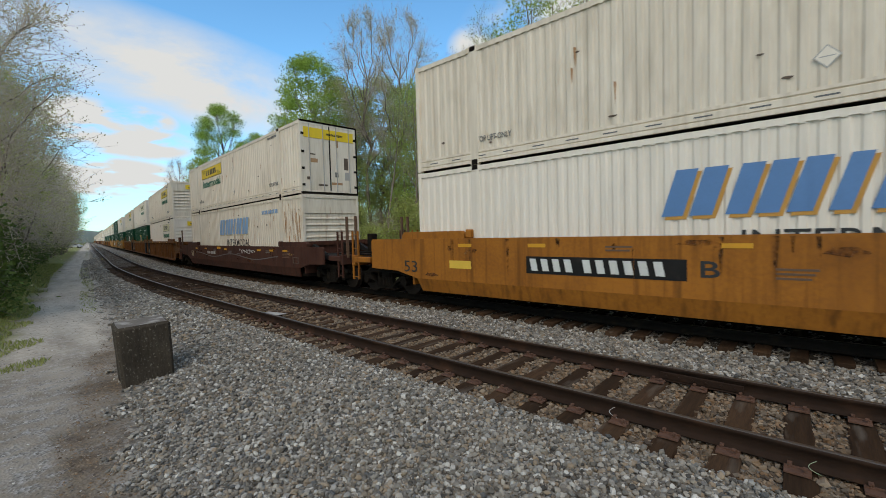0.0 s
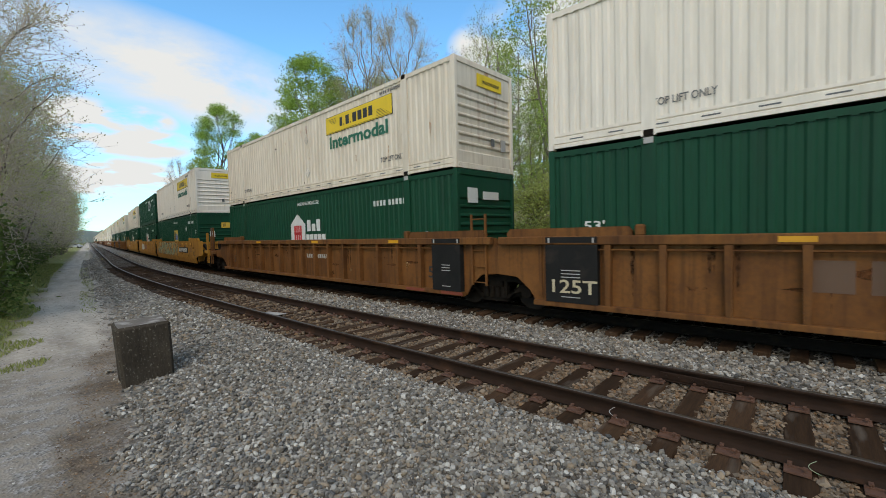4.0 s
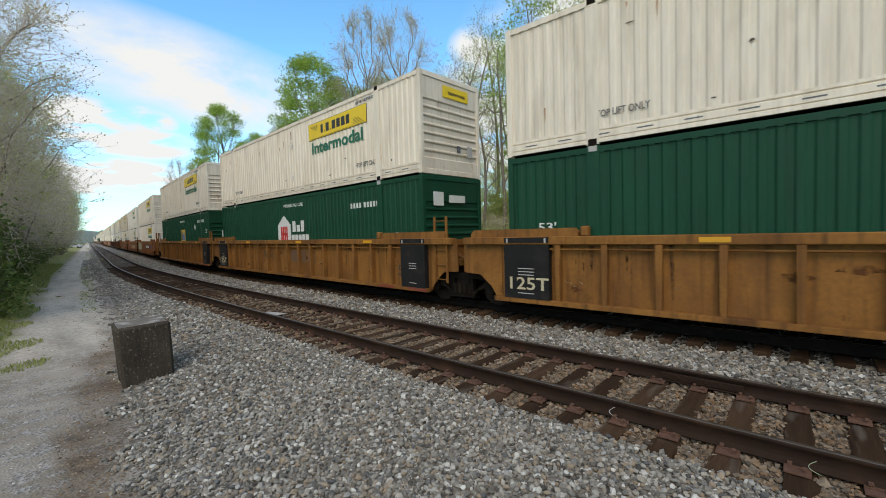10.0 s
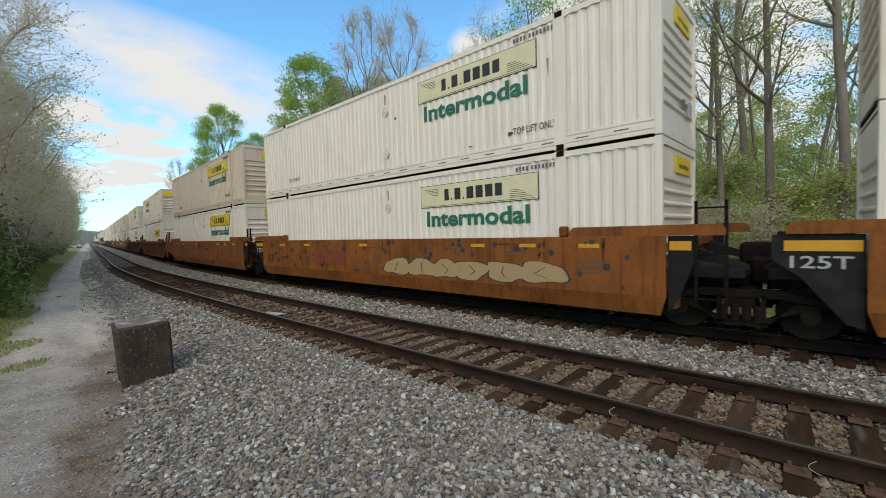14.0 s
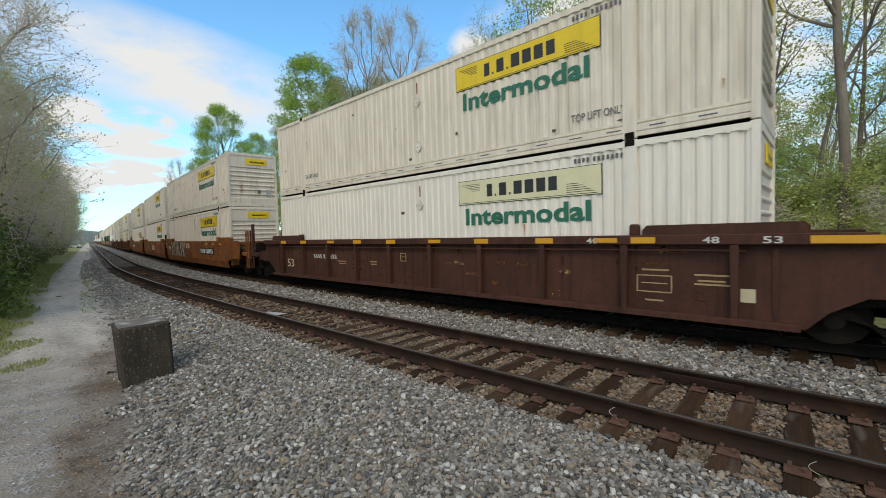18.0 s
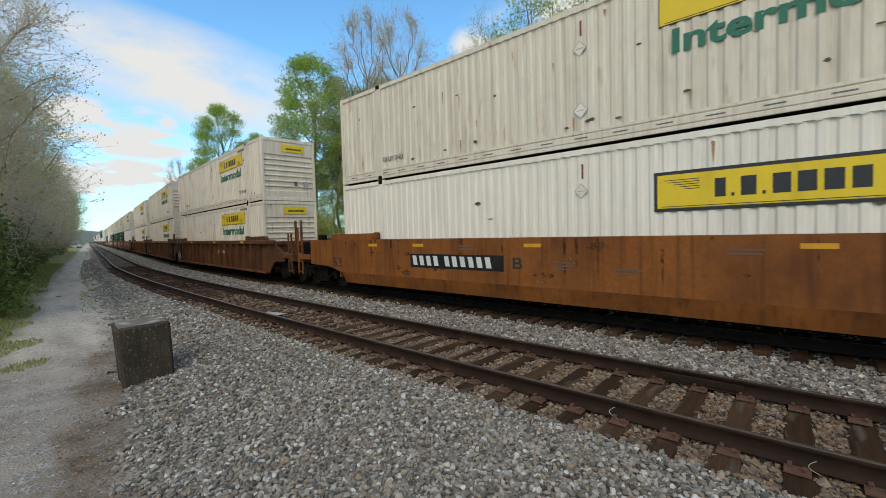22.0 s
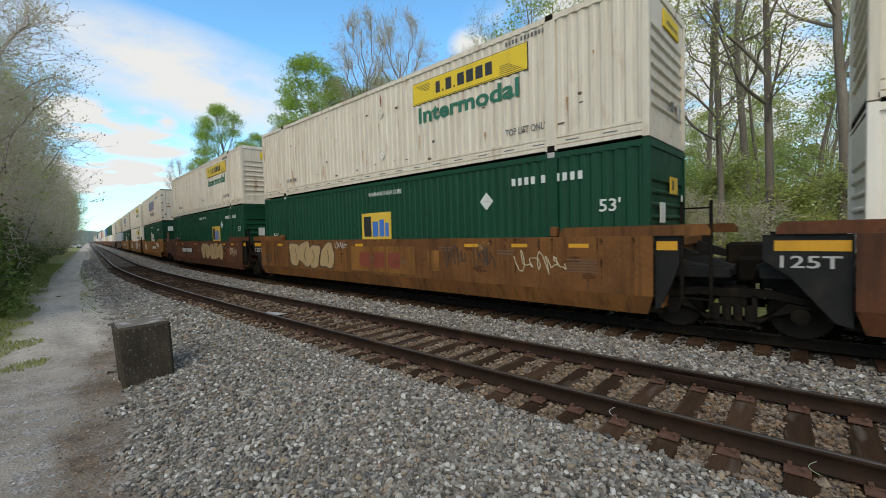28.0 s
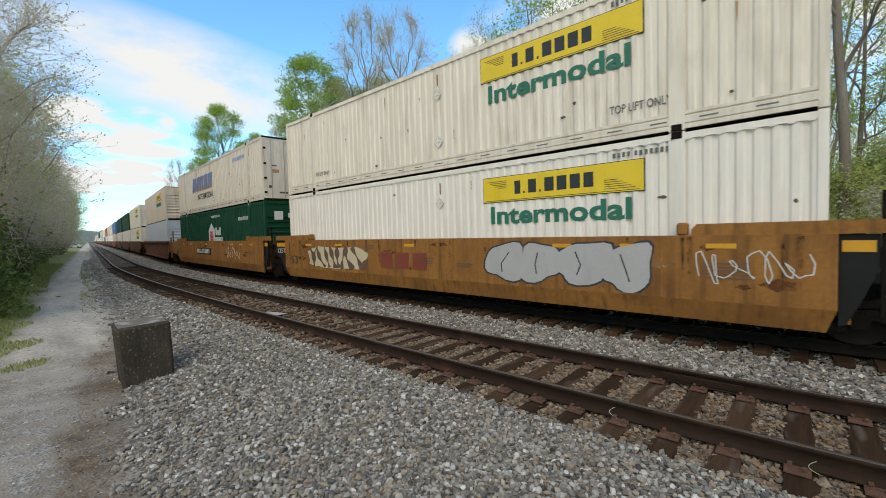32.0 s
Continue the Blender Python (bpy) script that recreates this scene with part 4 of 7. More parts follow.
def container(kind, label, near=True, doors=False, flat=False):
    """One 53-foot shipping container, its origin at the middle of its floor."""
    m = M[kind]
    ob = empty("shipping_container", Matrix(), label, "shipping container", "containers of the train")
    for s in (-1, 1):
        if near:
            part("bottom_rail", once(f"bottom_rail|{s}", lambda: beam([(s * 1.29, 0.03), (s * 1.29, 0.10), (s * 1.262, 0.115), (s * 1.285, 0.13), (s * 1.285, 0.24), (s * 1.25, 0.26), (s * 1.275, 0.28), (s * 1.275, 0.33), (s * 1.2, 0.33), (s * 1.2, 0.03)], -HALF + 0.1, HALF - 0.1), m), None, ob)
            part("top_rail", once(f"top_rail|{s}", lambda: boxes(tuple(sorted((s * 1.285, s * 1.2))) + (-HALF + 0.1, HALF - 0.1, C_H - 0.13, C_H - 0.02), *((*sorted((s * 1.25, s * 1.292)), -7.92 + i * 0.23, -7.84 + i * 0.23, C_H - 0.15, C_H - 0.1) for i in range(69))), m), None, ob)
            tagged(part("slot_row", once(f"slot_row|{s}", lambda: boxes(*((*sorted((s * 1.284, s * 1.2868)), -7.5 + i * 0.78, -7.22 + i * 0.78, 0.175, 0.2) for i in range(20))), M["word_grey"]), None, ob), kind="stuff")
        wall = once(f"side_wall|{s}|{near}{flat}", lambda: corrugated(-HALF + 0.1, HALF - 0.1, 0.30, C_H - 0.12, s * 1.267, s * 1.27, 1.22) if flat else corrugated(-HALF + 0.1, HALF - 0.1, 0.30 if near else 0.05, C_H - 0.12 if near else C_H, s * 1.243, s * 1.27, 0.23 if near else 0.46), m)
        part("side_wall", wall, None, ob)
        if flat:
            for i in range(1, 13):
                yy = -HALF + 0.1 + i * 1.2212
                strip = part("rivet_strip", once(f"rivet_strip|{s}{i}", lambda: boxes((*sorted((s * 1.268, s * 1.2745)), yy - 0.022, yy + 0.022, 0.34, C_H - 0.13)), M["spray_silver"]), None, ob)
                tagged(part("rivet", once(f"rivet|{s}{i}", lambda: boxes(*((*sorted((s * 1.272, s * 1.281)), yy - 0.016, yy + 0.016, 0.38 + 0.075 * k, 0.40 + 0.075 * k) for k in range(31))), M["word_grey"]), None, strip), kind="stuff")
                if i % 2:
                    part("vent_cap", once(f"vent_cap|{s}{i}", lambda: rod(bmesh.new(), (s * 1.26, yy + 0.6, 1.55), (s * 1.29, yy + 0.6, 1.55), 0.065, 12), m), None, ob)
        for e in (-1, 1):
            part("corner_post", once(f"corner_post|{s}{e}", lambda: boxes(tuple(sorted((s * 1.29, s * 1.17))) + tuple(sorted((e * HALF, e * (HALF - 0.13)))) + (0.0, C_H), bevel=0.008), m), None, ob)
            if near:
                part("stacking_post", once(f"stacking_post|{s}{e}", lambda: boxes(tuple(sorted((s * 1.292, s * 1.2))) + (e * POST - 0.13, e * POST + 0.13, 0.0, C_H), bevel=0.006), m), None, ob)
                for z in (0.0, C_H - 0.12):
                    part("corner_casting", once(f"corner_casting|{s}{e}{z}", lambda: boxes(tuple(sorted((s * 1.30, s * 1.12))) + (e * POST - 0.09, e * POST + 0.09, z, z + 0.12), bevel=0.01), M["iron"] if kind != "green" else M["spray_silver"]), None, ob)
    part("roof", once(f"roof|{near}", lambda: boxes((-1.25, 1.25, -HALF + 0.02, HALF - 0.02, C_H - 0.06, C_H - 0.015), *(((-1.2, 1.2, -HALF + 0.5 + i, -HALF + 0.75 + i, C_H - 0.015, C_H) for i in range(15)) if near else ())), m), None, ob)
    part("floor_frame", once("floor_frame", lambda: boxes((-1.24, 1.24, -HALF + 0.03, HALF - 0.03, 0.02, 0.14)), M["iron"]), None, ob)
    if doors:
        part("door_frame", once("door_frame", lambda: boxes((-1.29, 1.29, -HALF - 0.012, -HALF + 0.02, C_H - 0.07, C_H), (-1.29, 1.29, -HALF - 0.012, -HALF + 0.02, 0.0, 0.08), (1.23, 1.29, -HALF - 0.012, -HALF + 0.02, 0.08, C_H - 0.07), (-0.02, 0.02, -HALF - 0.006, -HALF + 0.05, 0.14, C_H - 0.12)), M["iron"]), None, ob, "black door frame and gasket")
        for k, (x, z, w, h) in enumerate(((-0.75, 1.55, 0.22, 0.05), (-0.7, 1.25, 0.3, 0.16), (-0.95, 0.55, 0.16, 0.12), (0.35, 1.95, 0.1, 0.3), (0.75, 1.05, 0.2, 0.5), (0.3, 0.4, 0.5, 0.1), (-0.35, 0.32, 0.4, 0.08))):
            part("door_stain", once(f"door_stain|{k}", lambda: prism([(-HALF + 0.008, z), (-HALF + 0.02, z), (-HALF + 0.02, z + h), (-HALF + 0.008, z + h)], x - w / 2, x + w / 2), M["rust_run"] if k % 2 else M["scuff"]), None, ob)
        for i, x in enumerate((-0.6, 0.6)):
            d = part("door", once(f"door|{i}", lambda: boxes((x - 0.58, x + 0.58, -HALF + 0.01, -HALF + 0.06, 0.14, C_H - 0.12), bevel=0.01), m), None, ob)
            for k in (-0.3, 0.3):
                part("locking_rod", once(f"locking_rod|{i}{k}", lambda: rod(bmesh.new(), (x + k, -HALF - 0.01, 0.1), (x + k, -HALF - 0.01, C_H - 0.1), 0.018), M["spray_silver"]), None, d)
            part("hinge_set", once(f"hinge_set|{i}", lambda: boxes(*((x * 1.97 - 0.06, x * 1.97 + 0.06, -HALF - 0.015, -HALF + 0.02, z, z + 0.09) for z in (0.3, 0.95, 1.6, 2.3))), M["iron"]), None, d)
    else:
        part("end_wall", once("end_wall|0", lambda: ribbed_end(False), M["white_rust"] if kind == "white" else m), None, ob)
    part("end_wall", once("end_wall|1", lambda: ribbed_end(True), m), None, ob)
    if near:
        for z in (0.0, C_H - 0.15):
            part("end_sill", once(f"end_sill|{z}", lambda: boxes((-1.17, 1.17, -HALF, -HALF + 0.1, z, z + 0.15), bevel=0.008), m), None, ob)
    return ob


SX = -1.272     # where marks lie on a container's side


def end_panel(ob, x0, x1, z0, z1, material, name, label=""):
    mark(ob, name, (x0, x1, z0, z1, material.name), lambda: boxes((x0, x1, -HALF - 0.004, -HALF + 0.02, z0, z1)), material, label)


def dress(ob, kind, near, ye=6.25, seed=0, end=True):
    """The marks that a container of this livery carries."""
    rnd = random.Random(seed)
    if kind in ("jbh", "jbh_pale", "jbh_left", "jbh_plain", "jbh_frame"):
        w = 3.72
        y1 = {"jbh": 6.25, "jbh_pale": 6.25, "jbh_left": 13.3, "jbh_plain": 6.1, "jbh_frame": 6.3}[kind]
        z0, z1 = (1.92, 2.50) if kind in ("jbh", "jbh_pale", "jbh_left") else (1.55, 2.15)
        banner(ob, y1 - w, y1, z0, z1, SX, kind == "jbh_frame", kind == "jbh_pale")
        if kind in ("jbh", "jbh_pale", "jbh_left"):
            if near:
                letter(ob, "lettering", "Intermodal", y1 - 0.2, 1.38, 3.3, 0.43, M["word_green"], SX, "dark green lettering")
            else:
                mark(ob, "lettering", y1, lambda: shapes([bar(y1 - 3.5, y1 - 0.2, 1.4, 1.72)], SX - 0.005, SX), M["word_green"])
        if near:
            letter(ob, "stencil", "TOP LIFT ONLY", 3.15, 0.52, 1.1, 0.16, M["word_grey"], SX)
            letter(ob, "stencil", "TOP LIFT ONLY", 14.1, 0.52, 1.0, 0.14, M["word_grey"], SX)
            number_bars(ob, 3.1, 2.58, 0.09, 12, SX, M["word_grey"])
            placard(ob, 7.9, 0.75, 0.16, SX, M["white_clean"])
            placard(ob, 7.9, 2.0, 0.15, SX, M["white"])
            mark(ob, "stripe", (7.72,), lambda: shapes([bar(7.70, 7.74, 2.25, 2.55)], SX - 0.006, SX), M["red_ink"])
        if end:
            wide = kind == "jbh_left"
            end_panel(ob, -1.12 if wide else -0.35, 1.12 if wide else 0.75, 2.22 if wide else 2.28, 2.62, M["banner"], "end_banner", "yellow end banner")
            end_panel(ob, -0.15, 0.62, 2.38, 2.47, M["ink"], "end_bars")
            end_panel(ob, 0.68, 0.9, 0.62, 0.95, M["spray_silver"], "data_plate")
            end_panel(ob, 0.22, 0.36, 0.72, 0.92, M["word_grey"], "data_plate")
    elif kind == "emp" or kind == "emp_white":
        square_logo(ob, ye, 1.02 if kind == "emp" else 1.45, 0.88 if kind == "emp" else 1.02, SX, kind == "emp_white")
        if near:
            letter(ob, "stencil", "WARNING HIGH CUBE", 8.5, 2.42, 1.62, 0.13, M["chalk"], SX)
            letter(ob, "stencil", "53'", 0.95, 1.55, 0.42, 0.26, M["chalk"], SX)
            letter(ob, "stencil", "53'", 15.4, 1.18, 0.42, 0.2, M["chalk"], SX)
            number_bars(ob, 3.0, 2.25, 0.17, 10, SX, M["chalk"])
            placard(ob, 3.95, 1.95, 0.2, SX, M["chalk"])
            if kind == "emp_white":
                letter(ob, "stencil", "TOP LIFT ONLY", 3.6, 0.85, 1.45, 0.2, M["chalk"], SX)
                letter(ob, "stencil", "TOP LIFT ONLY", 14.6, 0.62, 1.0, 0.14, M["chalk"], SX)
            end_panel(ob, 0.1, 0.62, 1.9, 2.25, M["cream_logo"], "end_logo", "small square logo")
            end_panel(ob, 0.18, 0.36, 1.98, 2.18, M["ink"], "end_bars")
            end_panel(ob, -0.6, -0.3, 1.3, 1.7, M["chalk"], "end_placard")
            end_panel(ob, 1.0, 1.06, 0.6, 1.9, M["chalk"], "end_bars")
    elif kind == "hub":
        house_logo(ob, ye, 0.98, SX)
        if near:
            letter(ob, "stencil", "WARNING HIGH CUBE", ye - 0.6, 2.42, 1.7, 0.14, M["chalk"], SX)
            letter(ob, "stencil", "53'", 1.6, 1.0, 0.45, 0.26, M["chalk"], SX)
            letter(ob, "stencil", "53'", 15.5, 1.02, 0.42, 0.22, M["chalk"], SX)
            number_bars(ob, 3.6, 2.1, 0.17, 10, SX, M["chalk"])
            end_panel(ob, -0.85, -0.45, 2.0, 2.4, M["chalk"], "end_logo", "small white logo")
            end_panel(ob, -0.2, 0.5, 2.1, 2.32, M["chalk"], "end_bars")
    elif kind in ("swift", "swift_faded"):
        hi = ye
        slanted_blocks(ob, hi - 4.4, hi, 1.40, 2.22, SX, M["blue_block"] if kind == "swift" else M["blue_fade"], M["amber_spray"] if kind == "swift" else M["spray_cream"])
        if near:
            letter(ob, "lettering", "INTERMODAL", hi - 1.2, 0.78, 3.4, 0.36, M["ink"], SX, "black serif lettering")
            number_bars(ob, 4.1, 2.25, 0.17, 10, SX, M["blue_fade"])
            if kind == "swift":
                for i in range(12):
                    mark(ob, "reflector", i, lambda: shapes([bar(1.2 + i * 1.2, 1.35 + i * 1.2, 0.14, 0.2)], SX - 0.03, SX), M["sign_red"], "small red reflector strip")


def scrapes(ob, seed, heavy=1.0, blotch=False):
    """Rust runs and dark scuffs on a painted side."""
    rnd = random.Random(seed)
    runs, scuffs = [], []
    for i in range(int(7 * heavy)):
        y, z, w = rnd.uniform(0.3, 15.9), rnd.uniform(0.5, 2.7), rnd.uniform(0.012, 0.035)
        if rnd.random() < 0.35:
            y = rnd.choice((1.98, 14.17)) + rnd.uniform(-0.12, 0.12)
        ln = rnd.uniform(0.12, 0.5)
        runs.append([(y + w, z), (y - w * 0.8, z - 0.02), (y - w * 0.4, z - ln * 0.6), (y, max(z - ln, 0.35)), (y + w * 0.6, z - ln * 0.5)])
    for i in range(int(6 * heavy)):
        y, z = rnd.uniform(0.3, 15.9), rnd.choice((rnd.uniform(0.36, 0.7), rnd.uniform(0.4, 2.6)))
        a, b = rnd.uniform(0.02, 0.10), rnd.uniform(0.012, 0.05)
        scuffs.append([(y + a * math.cos(u) * rnd.uniform(0.7, 1.2), z + b * math.sin(u) * rnd.uniform(0.7, 1.2)) for u in [k * 0.9 for k in range(7)]])
    if blotch:
        for i in range(34):
            y, z, w, ln = rnd.uniform(0.15, 1.75), rnd.uniform(1.2, 2.6), rnd.uniform(0.012, 0.035), rnd.uniform(0.2, 0.7)
            runs.append([(y + w, z), (y - w, z - 0.05), (y - w * 0.6, z - ln), (y + w * 0.3, z - ln * 1.1), (y + w * 0.8, z - ln * 0.6)])
    tagged(part("rust_run", shapes(runs, SX - 0.0035, SX), M["rust_run"], ob), kind="stuff")
    tagged(part("scuff", shapes(scuffs, SX - 0.0035, SX), M["scuff"], ob), kind="stuff")


# ---------- well cars ----------
def graffiti(parent, ye0, ye1, z0, z1, x, fill, edge, count, seed, ground_paint=None):
    """A sprayed piece that spells nothing: a block of colour, bent patches of a second colour on it, and thin rims."""
    rnd = random.Random(seed)
    w, h = (ye1 - ye0) / count, z1 - z0
    cloud = []
    for j in range(48):
        u = j / 48 * 2 * math.pi
        cloud.append(((ye0 + ye1) / 2 + (ye1 - ye0) * 0.5 * (1 + 0.05 * math.sin(7 * u + seed)) * math.copysign(abs(math.cos(u)) ** 0.4, math.cos(u)),
                      (z0 + z1) / 2 + h * 0.46 * (1 + 0.08 * math.sin(11 * u + seed)) * math.copysign(abs(math.sin(u)) ** 0.5, math.sin(u))))
    part("graffiti_ground", shapes([cloud], x - 0.002, x + 0.004), ground_paint or edge, parent, "sprayed block of colour behind swooshes")

    def clamp(p):
        return (min(max(p[0], ye0 - 0.05), ye1 + 0.05), min(max(p[1], z0 + 0.015), z1 - 0.015))

    def strip(path, width):
        out = []
        for a, b in zip(path, path[1:]):
            d = (b - a)
            if d.length > 1e-4:
                n = Vector((-d.y, d.x)).normalized() * width / 2
                e = d.normalized() * width * 0.3
                out.append([clamp(a + n - e), clamp(b + n + e), clamp(b - n + e), clamp(a - n - e)])
        return out

    for i in range(count):
        cy = ye0 + (i + 0.5) / count * (ye1 - ye0)
        for k in range(2):
            bend, tilt = rnd.uniform(-1.2, 1.2), rnd.uniform(-0.7, 0.7)
            sw = min(0.20 * w, 0.26 * h) * rnd.uniform(0.7, 1.3)
            c = cy + (k - 0.5) * w * 0.5
            mid = [Vector((c + (j / 10 - 0.5) * h * tilt + bend * 0.5 * h * (0.25 - (j / 10 - 0.5) ** 2) * 2, (z0 + z1) / 2 + (j / 10 - 0.5) * h * rnd.uniform(0.94, 1.0))) for j in range(11)]
            left, right = [], []
            for j, p in enumerate(mid):
                d = (mid[min(j + 1, 10)] - mid[max(j - 1, 0)]).normalized()
                n = Vector((-d.y, d.x)) * sw * (0.6 + 0.4 * math.sin(j * 0.9 + seed + i))
                left.append(p + n)
                right.append(p - n)
            d = 0.0004 * ((2 * i + k) % 4)
            r = part("graffiti_swoosh", shapes([[clamp(p) for p in left + right[::-1]]], x - 0.0045 - d, x + 0.001), fill, parent)
            if edge is not fill:
                rim = left if k else left + right[::-1]
                part("graffiti_rim", shapes(strip(rim + rim[:1] if not k else rim, rnd.uniform(0.03, 0.05)), x - 0.0075 - d, x), edge, r)


def sprayed_ovals(parent, ye0, ye1, z0, z1, x, fill, edge, count, seed):
    """A row of swollen, overlapping sprayed shapes with thin dark rims; it spells nothing."""
    rnd = random.Random(seed)
    w, h = (ye1 - ye0) / count, z1 - z0
    for i in range(count):
        cy, cz = ye0 + (i + 0.5) * w + rnd.uniform(-0.1, 0.1) * w, (z0 + z1) / 2 + rnd.uniform(-0.04, 0.04) * h
        ry, rz, lean, bump_at = w * rnd.uniform(0.52, 0.68), h * rnd.uniform(0.44, 0.5), rnd.uniform(-0.25, 0.25), rnd.uniform(0, 6)

        def oval(k):
            pts = []
            for j in range(24):
                u = j / 24 * 2 * math.pi
                r = k * (1 + 0.12 * math.sin(3 * u + bump_at) + 0.06 * math.sin(5 * u + 2 * bump_at))
                p = (ry * r * math.copysign(abs(math.cos(u)) ** 0.8, math.cos(u)), rz * r * math.copysign(abs(math.sin(u)) ** 0.8, math.sin(u)))
                pts.append((cy + p[0] + lean * p[1], min(max(cz + p[1], z0 + 0.01), z1 - 0.01)))
            return pts
        d = 0.0006 * (i % 2)
        r = part("graffiti_rim", shapes([oval(1.0)], x - 0.003 - d, x + 0.003), edge, parent)
        part("graffiti_fill", shapes([oval(0.92)], x - 0.0055 - d, x), fill, r)
        stroke = [(cy + rnd.uniform(-0.3, 0.3) * ry, cz + v * rz) for v in (-0.55, -0.1, 0.5)]
        bars = [[(p[0] - 0.015, p[1]), (p[0] + 0.015, p[1]), (q[0] + 0.015, q[1]), (q[0] - 0.015, q[1])] for p, q in zip(stroke, stroke[1:])]
        part("graffiti_stroke", shapes(bars, x - 0.008 - d, x), edge, r)


def scribble(parent, ye0, ye1, z0, z1, x, material, seed, turns=6, width=0.017):
    """A thin sprayed tag as one looping line."""
    rnd = random.Random(seed)
    pts, n = [], turns * 8
    for i in range(n + 1):
        u = i / n
        pts.append(Vector((ye1 + (ye0 - ye1) * u + 0.12 * (ye1 - ye0) * math.sin(u * turns * 6.28) * 0.6, (z0 + z1) / 2 + (z1 - z0) / 2 * math.sin(u * turns * 6.28 + 1.2 * math.sin(u * 9 + seed)) * (0.7 + 0.3 * math.sin(u * 13)))) + Vector((rnd.gauss(0, 0.025), rnd.gauss(0, 0.09))) * (z1 - z0) * (i % 2))
    segs = []
    for a, b in zip(pts, pts[1:]):
        d = (b - a)
        if d.length < 1e-4:
            continue
        nrm = Vector((-d.y, d.x)).normalized() * width / 2
        segs.append([(a + nrm)[:], (b + nrm)[:], (b - nrm)[:], (a - nrm)[:]])
    part("graffiti_tag", shapes(segs, x - 0.006, x + 0.002), material, parent, "thin sprayed tag")


def car_wear(car, x, seed, z0, z1):
    """Rust blooms, bare scrapes and long drip stains on a car's side."""
    rnd = random.Random(seed)
    blooms, drips, chalky = [], [], []
    for i in range(16):
        y, z, a, b, ph = rnd.uniform(0.4, 15.6), rnd.uniform(z0 + 0.08, z1 - 0.08), rnd.uniform(0.05, 0.35), rnd.uniform(0.02, 0.09), rnd.uniform(0, 6)
        ring = [(y + a * math.cos(u) * (1 + 0.25 * math.sin(3 * u + ph)), min(max(z + b * math.sin(u) * (1 + 0.3 * math.sin(5 * u + ph)), z0), z1)) for u in [k * 0.449 for k in range(14)]]
        (chalky if i % 4 == 0 else blooms).append(ring)
    for i in range(22):
        y, w, ln = rnd.uniform(0.2, 15.9), rnd.uniform(0.012, 0.05), rnd.uniform(0.25, 0.95) * (z1 - z0)
        drips.append([(y + w, z1), (y - w, z1), (y - w * 0.6, z1 - ln * 0.6), (y - w * 0.15, z1 - ln), (y + w * 0.5, z1 - ln * 0.7)])
    for name, outlines, m, d in (("drip_stain", drips, "car_drip", 0.0012), ("rust_bloom", blooms, "car_rust", 0.0018), ("chalky_patch", chalky, "car_chalk", 0.0024)):
        tagged(part(name, shapes(outlines, x - d, x + 0.002), M[m], car), kind="stuff")


def truck_parts(car, y, material, detail=True):
    """A four-wheeled freight truck as a part of its car, with its wheels and frames."""
    def bolster():
        bm = boxes((-1.1, 1.1, y - 0.2, y + 0.2, 0.48, 0.80), (-0.25, 0.25, y - 0.3, y + 0.3, 0.8, 0.98), bevel=0.03)
        return bm
    tr = part("truck", once(f"truck|{round(y, 2)}", bolster, material), None, car, "dark oily cast-steel truck")
    for dy in (-0.89, 0.89):
        for s in (-1, 1):
            def wheel():
                bm = bmesh.new()
                rod(bm, (s * 0.70, y + dy, 0.42), (s * 0.82, y + dy, 0.42), 0.42, 24)
                rod(bm, (s * 0.655, y + dy, 0.42), (s * 0.70, y + dy, 0.42), 0.45, 24)
                rod(bm, (s * 0.80, y + dy, 0.42), (s * 1.12, y + dy, 0.42), 0.12, 10)
                return bm
            part("wheel", once(f"wheel|{round(y + dy, 2)}{s}", wheel, M["wheel"]), None, tr)
    for s in (-1, 1):
        def frame_side():
            x0, x1 = sorted((s * 0.98, s * 1.12))
            bm = prism([(y - 1.12, 0.56), (y - 1.12, 0.66), (y - 0.5, 0.80), (y + 0.5, 0.80), (y + 1.12, 0.66), (y + 1.12, 0.56), (y + 0.55, 0.66), (y - 0.55, 0.66)], x0, x1)
            for sg in (-1, 1):
                for o in ([(y + sg * 1.12, 0.56), (y + sg * 0.72, 0.60), (y + sg * 0.34, 0.20), (y + sg * 0.34, 0.32)], [(y + sg * 0.34, 0.2), (y + sg * 0.34, 0.7), (y + sg * 0.27, 0.7), (y + sg * 0.27, 0.2)]):
                    extra = prism(o, x0, x1)
                    me = bpy.data.meshes.new("tmp")
                    extra.to_mesh(me)
                    extra.free()
                    bm.from_mesh(me)
                    bpy.data.meshes.remove(me)
                rod(bm, (s * 1.0, y + sg * 0.89, 0.42), (s * 1.17, y + sg * 0.89, 0.42), 0.13, 10)
            box(bm, x0, x1, y - 0.36, y + 0.36, 0.17, 0.26)
            for k in range(4):
                rod(bm, (s * 1.1, y - 0.24 + k * 0.16, 0.26), (s * 1.1, y - 0.24 + k * 0.16, 0.52), 0.07, 8)
            return bm
        part("side_frame", once(f"side_frame|{round(y, 2)}{s}", frame_side, material), None, tr)
    return tr


